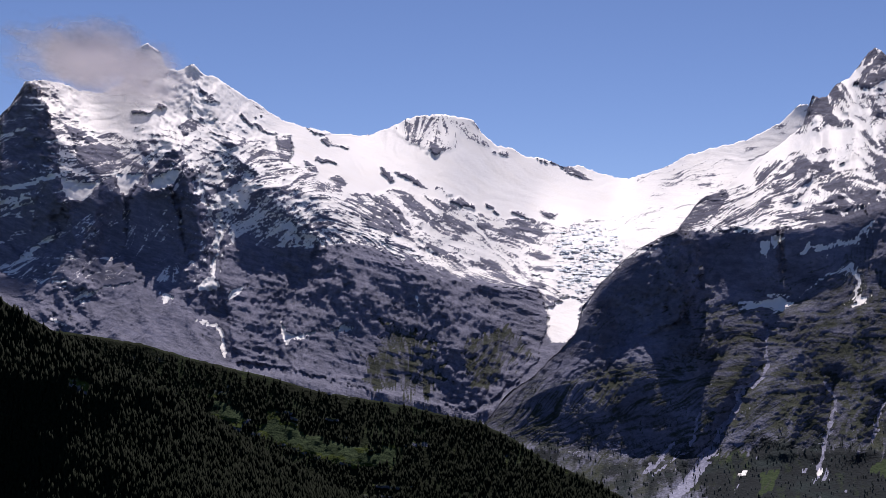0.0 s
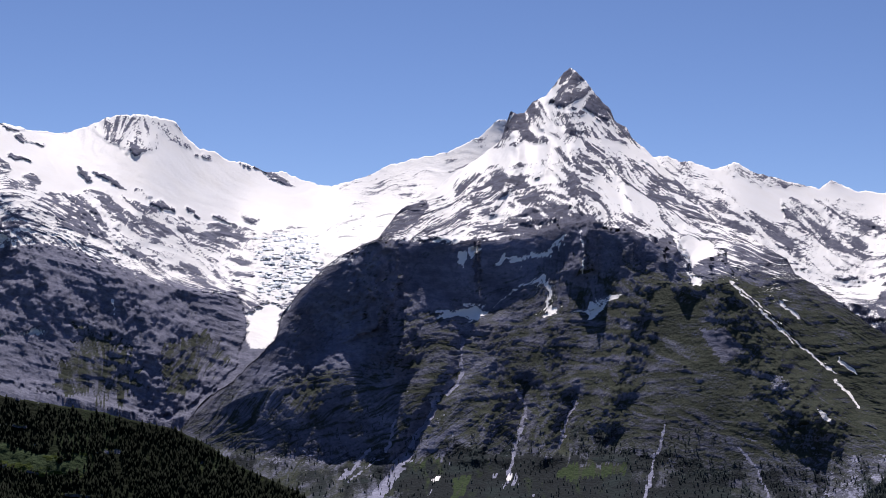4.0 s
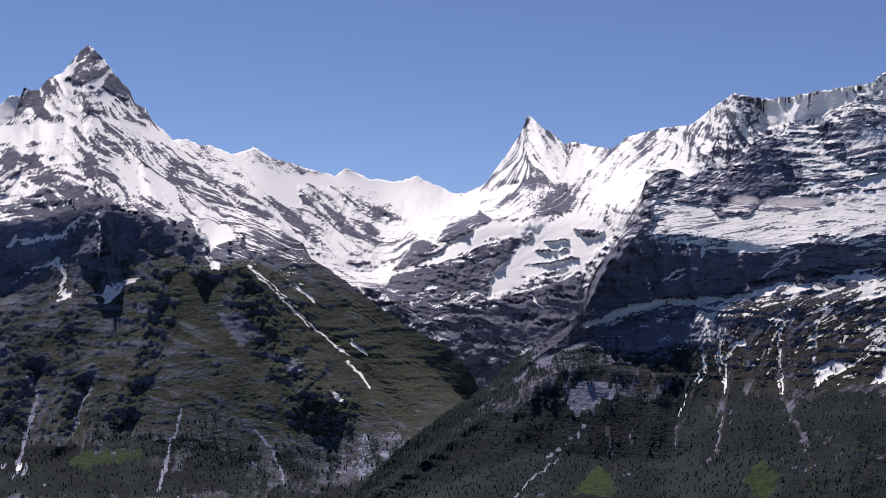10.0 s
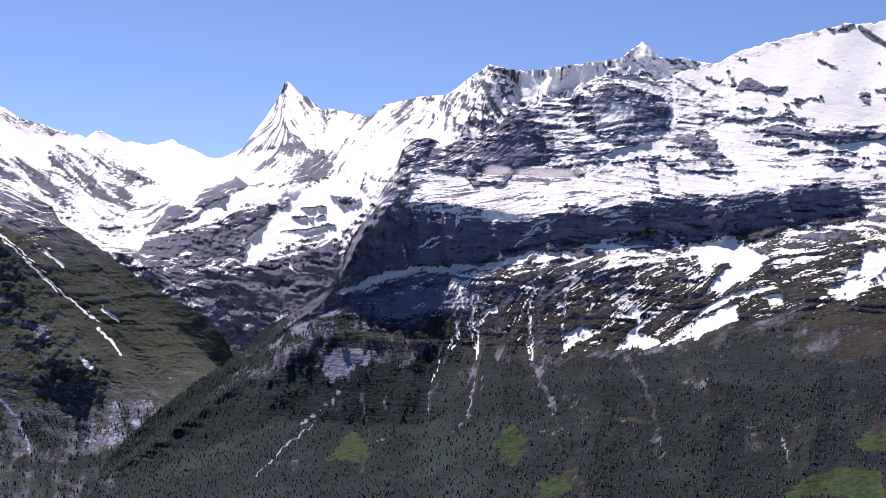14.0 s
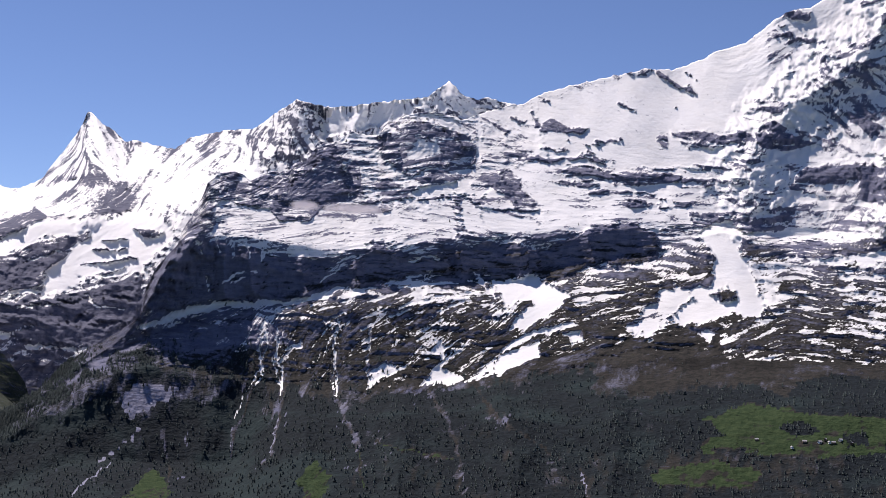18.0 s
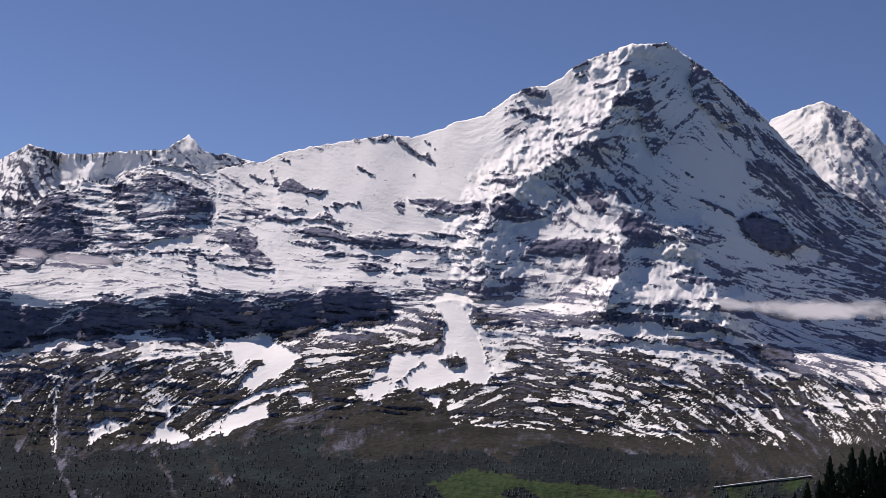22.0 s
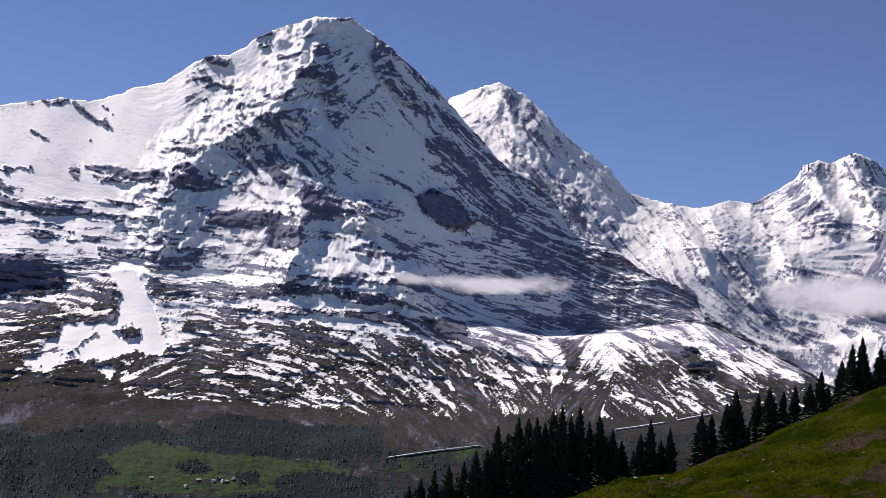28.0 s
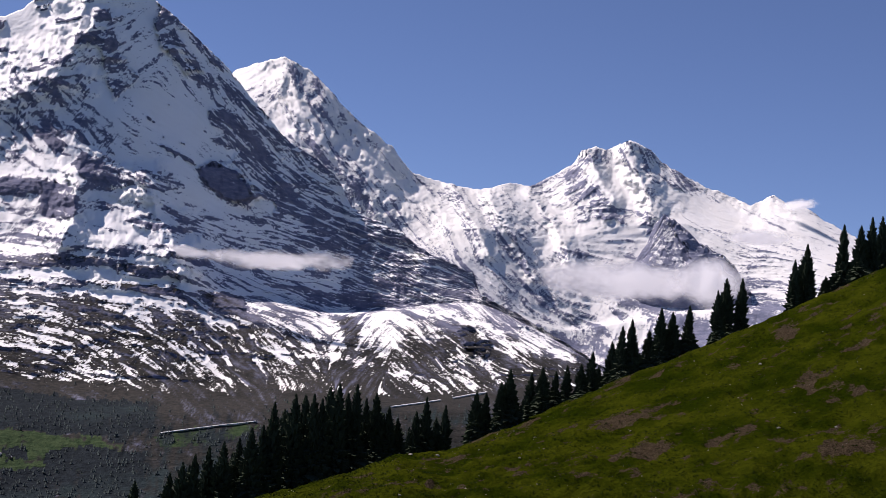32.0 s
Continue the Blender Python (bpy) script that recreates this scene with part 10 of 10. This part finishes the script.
for ob in TREE_KINDS:  # the patterns themselves stand in the grove, behind the brow
    b = rng.uniform(176, 181)
    x, y, z = (float(v.ravel()[0]) for v in pasture_height(np.array([b]), np.array([1.12])))
    ob.matrix_basis = pose(x, y, z - 0.4)

# ---- stones and tufts on the pasture ----


def boulder(seed):
    bm = bmesh.new()
    bmesh.ops.create_icosphere(bm, subdivisions=2, radius=1.0)
    for vert in bm.verts:
        d = noise.noise(vert.co * 1.3 + Vector((seed, 0, 0))) * 0.45 + noise.noise(vert.co * 3.1 + Vector((0, seed, 0))) * 0.18
        vert.co = Vector((vert.co.x * 1.25, vert.co.y, vert.co.z * 0.62)) * (1 + d)
    return tagged(bm_object("boulder", bm, stone), "pale grey weathered boulder lying in the turf", "rock", "boulders on the pasture")


STONES = [boulder(s) for s in (3.1, 8.4, 15.2)]
for k in range(30):
    b, t, size = rng.uniform(181, 199.5), rng.uniform(0.70, 0.985), 0.22 + 0.55 * rng.random()**2
    x, y, z = (float(v.ravel()[0]) for v in pasture_height(np.array([b]), np.array([t])))
    m = Matrix.LocRotScale((x, y, z + 0.12 * size), Euler((0.2, 0.1, k * 1.7)), (size, size, size))
    if k < 3:
        STONES[k].matrix_basis = m
    else:
        copy_thing(STONES[k % 3], m)

chip_verts = [(1, 0, 0), (0.3, 0.9, 0), (-0.9, 0.4, 0), (-0.5, -0.8, 0), (0.6, -0.7, 0), (0.1, 0.1, 0.9)]
chip_tris = [(0, 1, 5), (1, 2, 5), (2, 3, 5), (3, 4, 5), (4, 0, 5)]
b, t = rng.uniform(176, 200.5, 420), rng.uniform(0.66, 0.995, 420)
x, y, z = pasture_height(b, t)
size = 0.07 + 0.16 * rng.random(420)**2
scatter("small_stones", "small pale stones strewn over the turf", chip_verts, chip_tris, np.stack([x, y, z - 0.02], -1),
        np.stack([size, size], -1), rng.uniform(0, 6.28, 420), stone, "stones")
grass_blade = plain("grass_tufts", (0.020, 0.032, 0.005), 0.9, 0.2, 0.6)
tuft_verts, tuft_tris = [], []
for k in range(6):
    a = k * 1.05
    n = len(tuft_verts)
    tuft_verts += [(0.25 * math.cos(a - 0.5), 0.25 * math.sin(a - 0.5), 0), (0.25 * math.cos(a + 0.5), 0.25 * math.sin(a + 0.5), 0),
                   (0.7 * math.cos(a), 0.7 * math.sin(a), 0.8 + 0.2 * (k % 2))]
    tuft_tris.append((n, n + 1, n + 2))
b, t = rng.uniform(172, 203, 16000), rng.uniform(0.64, 1.0, 16000)
x, y, z = pasture_height(b, t)
keep = fractal(x / 9, y / 9, 88, 3) > -0.1
x, y, z = x[keep], y[keep], z[keep]
size = rng.uniform(0.2, 0.55, len(x))
scatter("grass_tufts", "coarse green tufts of pasture grass", tuft_verts, tuft_tris, np.stack([x, y, z - 0.05], -1),
        np.stack([size * 1.2, size], -1), rng.uniform(0, 6.28, len(x)), grass_blade, "grass")

# ---- icefall on the saddle ----
pts, tries = [], 0
while len(pts) < 230 and tries < 9000:
    tries += 1
    a, e = rng.uniform(108.9, 111.8), rng.uniform(0.8, 3.6)
    if inside(np.array([a]), np.array([e]), ICEFALL)[0] > 0.02:
        pts.append(surface(wetterhorn, a, e))
block_verts = [(1.3 * x, 0.75 * y, z) for x, y, z in ((-1, -1, -0.6), (1, -0.9, -0.6), (0.8, 1, -0.6), (-0.9, 1, -0.6), (-0.7, -0.6, 0.8), (0.8, -0.7, 0.6), (0.5, 0.8, 1.0), (-0.8, 0.6, 0.7))]
block_tris = [(4, 5, 6), (4, 6, 7), (0, 1, 5), (0, 5, 4), (1, 2, 6), (1, 6, 5), (2, 3, 7), (2, 7, 6), (3, 0, 4), (3, 4, 7)]
size = 2.5 + 6.5 * rng.random(len(pts))**2
scatter("icefall", "broken blue-white glacier ice with tumbled towers", block_verts, block_tris, np.array([tuple(p) for p in pts]),
        np.stack([size, size * rng.uniform(0.15, 0.4, len(pts))], -1), radians(-110) + rng.normal(0, 0.9, len(pts)), ice, "glacier")

# ---- alp huts and the railway's avalanche galleries ----


def block(bm, x, y, z, sx, sy, sz):
    bmesh.ops.create_cube(bm, size=1, matrix=Matrix.LocRotScale((x, y, z), None, (sx, sy, sz)))


def hut(wall_material, label):
    root = tagged(new("alp_hut"), label, "hut", "huts on the alp")
    bm = bmesh.new()
    block(bm, 0, 0, 0.35, 3.4, 2.4, 1.9)
    for x in (-1.7, 1.7):
        v = [bm.verts.new(p) for p in ((x, -1.2, 1.3), (x, 1.2, 1.3), (x, 0, 2.2))]
        bm.faces.new(v)
    part("wall", bm, wall_material, root)
    for side in (-1, 1):
        bm = bmesh.new()
        bmesh.ops.create_cube(bm, size=1, matrix=pose(0, side * 0.72, 1.80, side * -37) @ Matrix.Diagonal((4.0, 1.95, 0.12, 1)))
        part("roof", bm, tin, root, "grey sheet roof")
    bm = bmesh.new()
    block(bm, 0.4, 1.22, 0.2, 0.7, 0.08, 1.3)
    part("door", bm, timber, root)
    return root


HUT_KINDS = [hut(timber, "small brown timber hut with a pale roof"), hut(plaster, "small white plastered hut with a grey roof")]
for k, (bearing, rise) in enumerate(HUTS):
    p = surface(eiger, bearing, rise)
    m = Matrix.LocRotScale(p, Euler((0, 0, radians(20 + 35 * (k % 4)))), (0.9, 0.9, 0.9))
    if k < 2:
        HUT_KINDS[k].matrix_basis = m
    else:
        copy_thing(HUT_KINDS[k % 2], m)


def gallery(points, label):
    root = tagged(new("avalanche_gallery"), label, "railway gallery")
    spots = [surface(eiger, a, e) for a, e in points]
    root.matrix_basis = Matrix.Translation(spots[0])
    inner = [p - spots[0] for p in spots]
    for a, b in zip(inner, inner[1:]):
        way = b - a
        turn = way.to_track_quat("X", "Z").to_matrix().to_4x4()
        middle = (a + b) / 2
        bm = bmesh.new()
        bmesh.ops.create_cube(bm, size=1, matrix=Matrix.Translation(middle + Vector((0, 0, 1.2))) @ turn @ Matrix.Diagonal((way.length + 0.3, 2.4, 0.45, 1)))
        part("roof", bm, concrete, root, "pale concrete roof slab")
        bm = bmesh.new()
        bmesh.ops.create_cube(bm, size=1, matrix=Matrix.Translation(middle + Vector((0, -0.9, 0.3))) @ turn @ Matrix.Diagonal((way.length, 0.3, 1.6, 1)))
        part("back_wall", bm, concrete, root)
        for k in range(6):
            bm = bmesh.new()
            at = a + way * ((k + 0.5) / 6)
            block(bm, at.x, at.y + 0.9, at.z + 0.3, 0.25, 0.25, 1.6)
            part("pillar", bm, concrete, root)
    return root


for line in (GALLERY_LOW, GALLERY_HIGH, GALLERY_END):
    gallery(line, "long pale concrete railway gallery on the mountain's foot")

# ---- clouds ----


def cloud(tone, bearing, rise, distance, wide, high, lean, seed):
    """A bank of mist: veils one behind the other, thick in the middle and frayed at the rim."""
    a = radians(bearing)
    centre = Vector((math.sin(a) * distance, math.cos(a) * distance, distance * math.tan(radians(rise))))
    root = tagged(new("cloud"), "small " + tone + " bank of mist before the mountain", "cloud", "banks of mist")
    root.matrix_basis = Matrix.Translation(centre) @ Matrix.Rotation(-a, 4, "Z") @ Matrix.Rotation(radians(-lean), 4, "Y")
    w, h = 1.45 * distance * math.tan(radians(wide)), 1.6 * distance * math.tan(radians(high))
    for k in range(2):
        u, v = np.meshgrid(np.linspace(-1, 1, 34), np.linspace(-1, 1, 17))
        d = np.hypot(u * (1 + 0.1 * k), v * (1 + 0.1 * k)) + 0.2 * fractal(u * w / h * 0.7 + seed, v * 0.9, 600 + 7 * seed + k, 4, 0.6)
        bulge = 0.25 * h * (1 - u * u - v * v) + 0.05 * h * fractal(u * 4, v * 2, 650 + k + seed, 3)
        co = np.stack([u * w, bulge + (k - 0.5) * 0.4 * h + 1.1 * v * h, v * h], -1)
        mesh = grid_mesh("veil", co, white_cloud if tone == "white" else shade_toned_cloud)
        layer(mesh, "thick", np.clip(1.15 - 1.35 * d, -1, 1) - 3 * smooth(0.86, 1.0, np.maximum(np.abs(u), np.abs(v))))
        ob = new("veil", mesh)
        ob.parent = root
    return root


for k, row in enumerate(CLOUDS):
    cloud(*row, k)
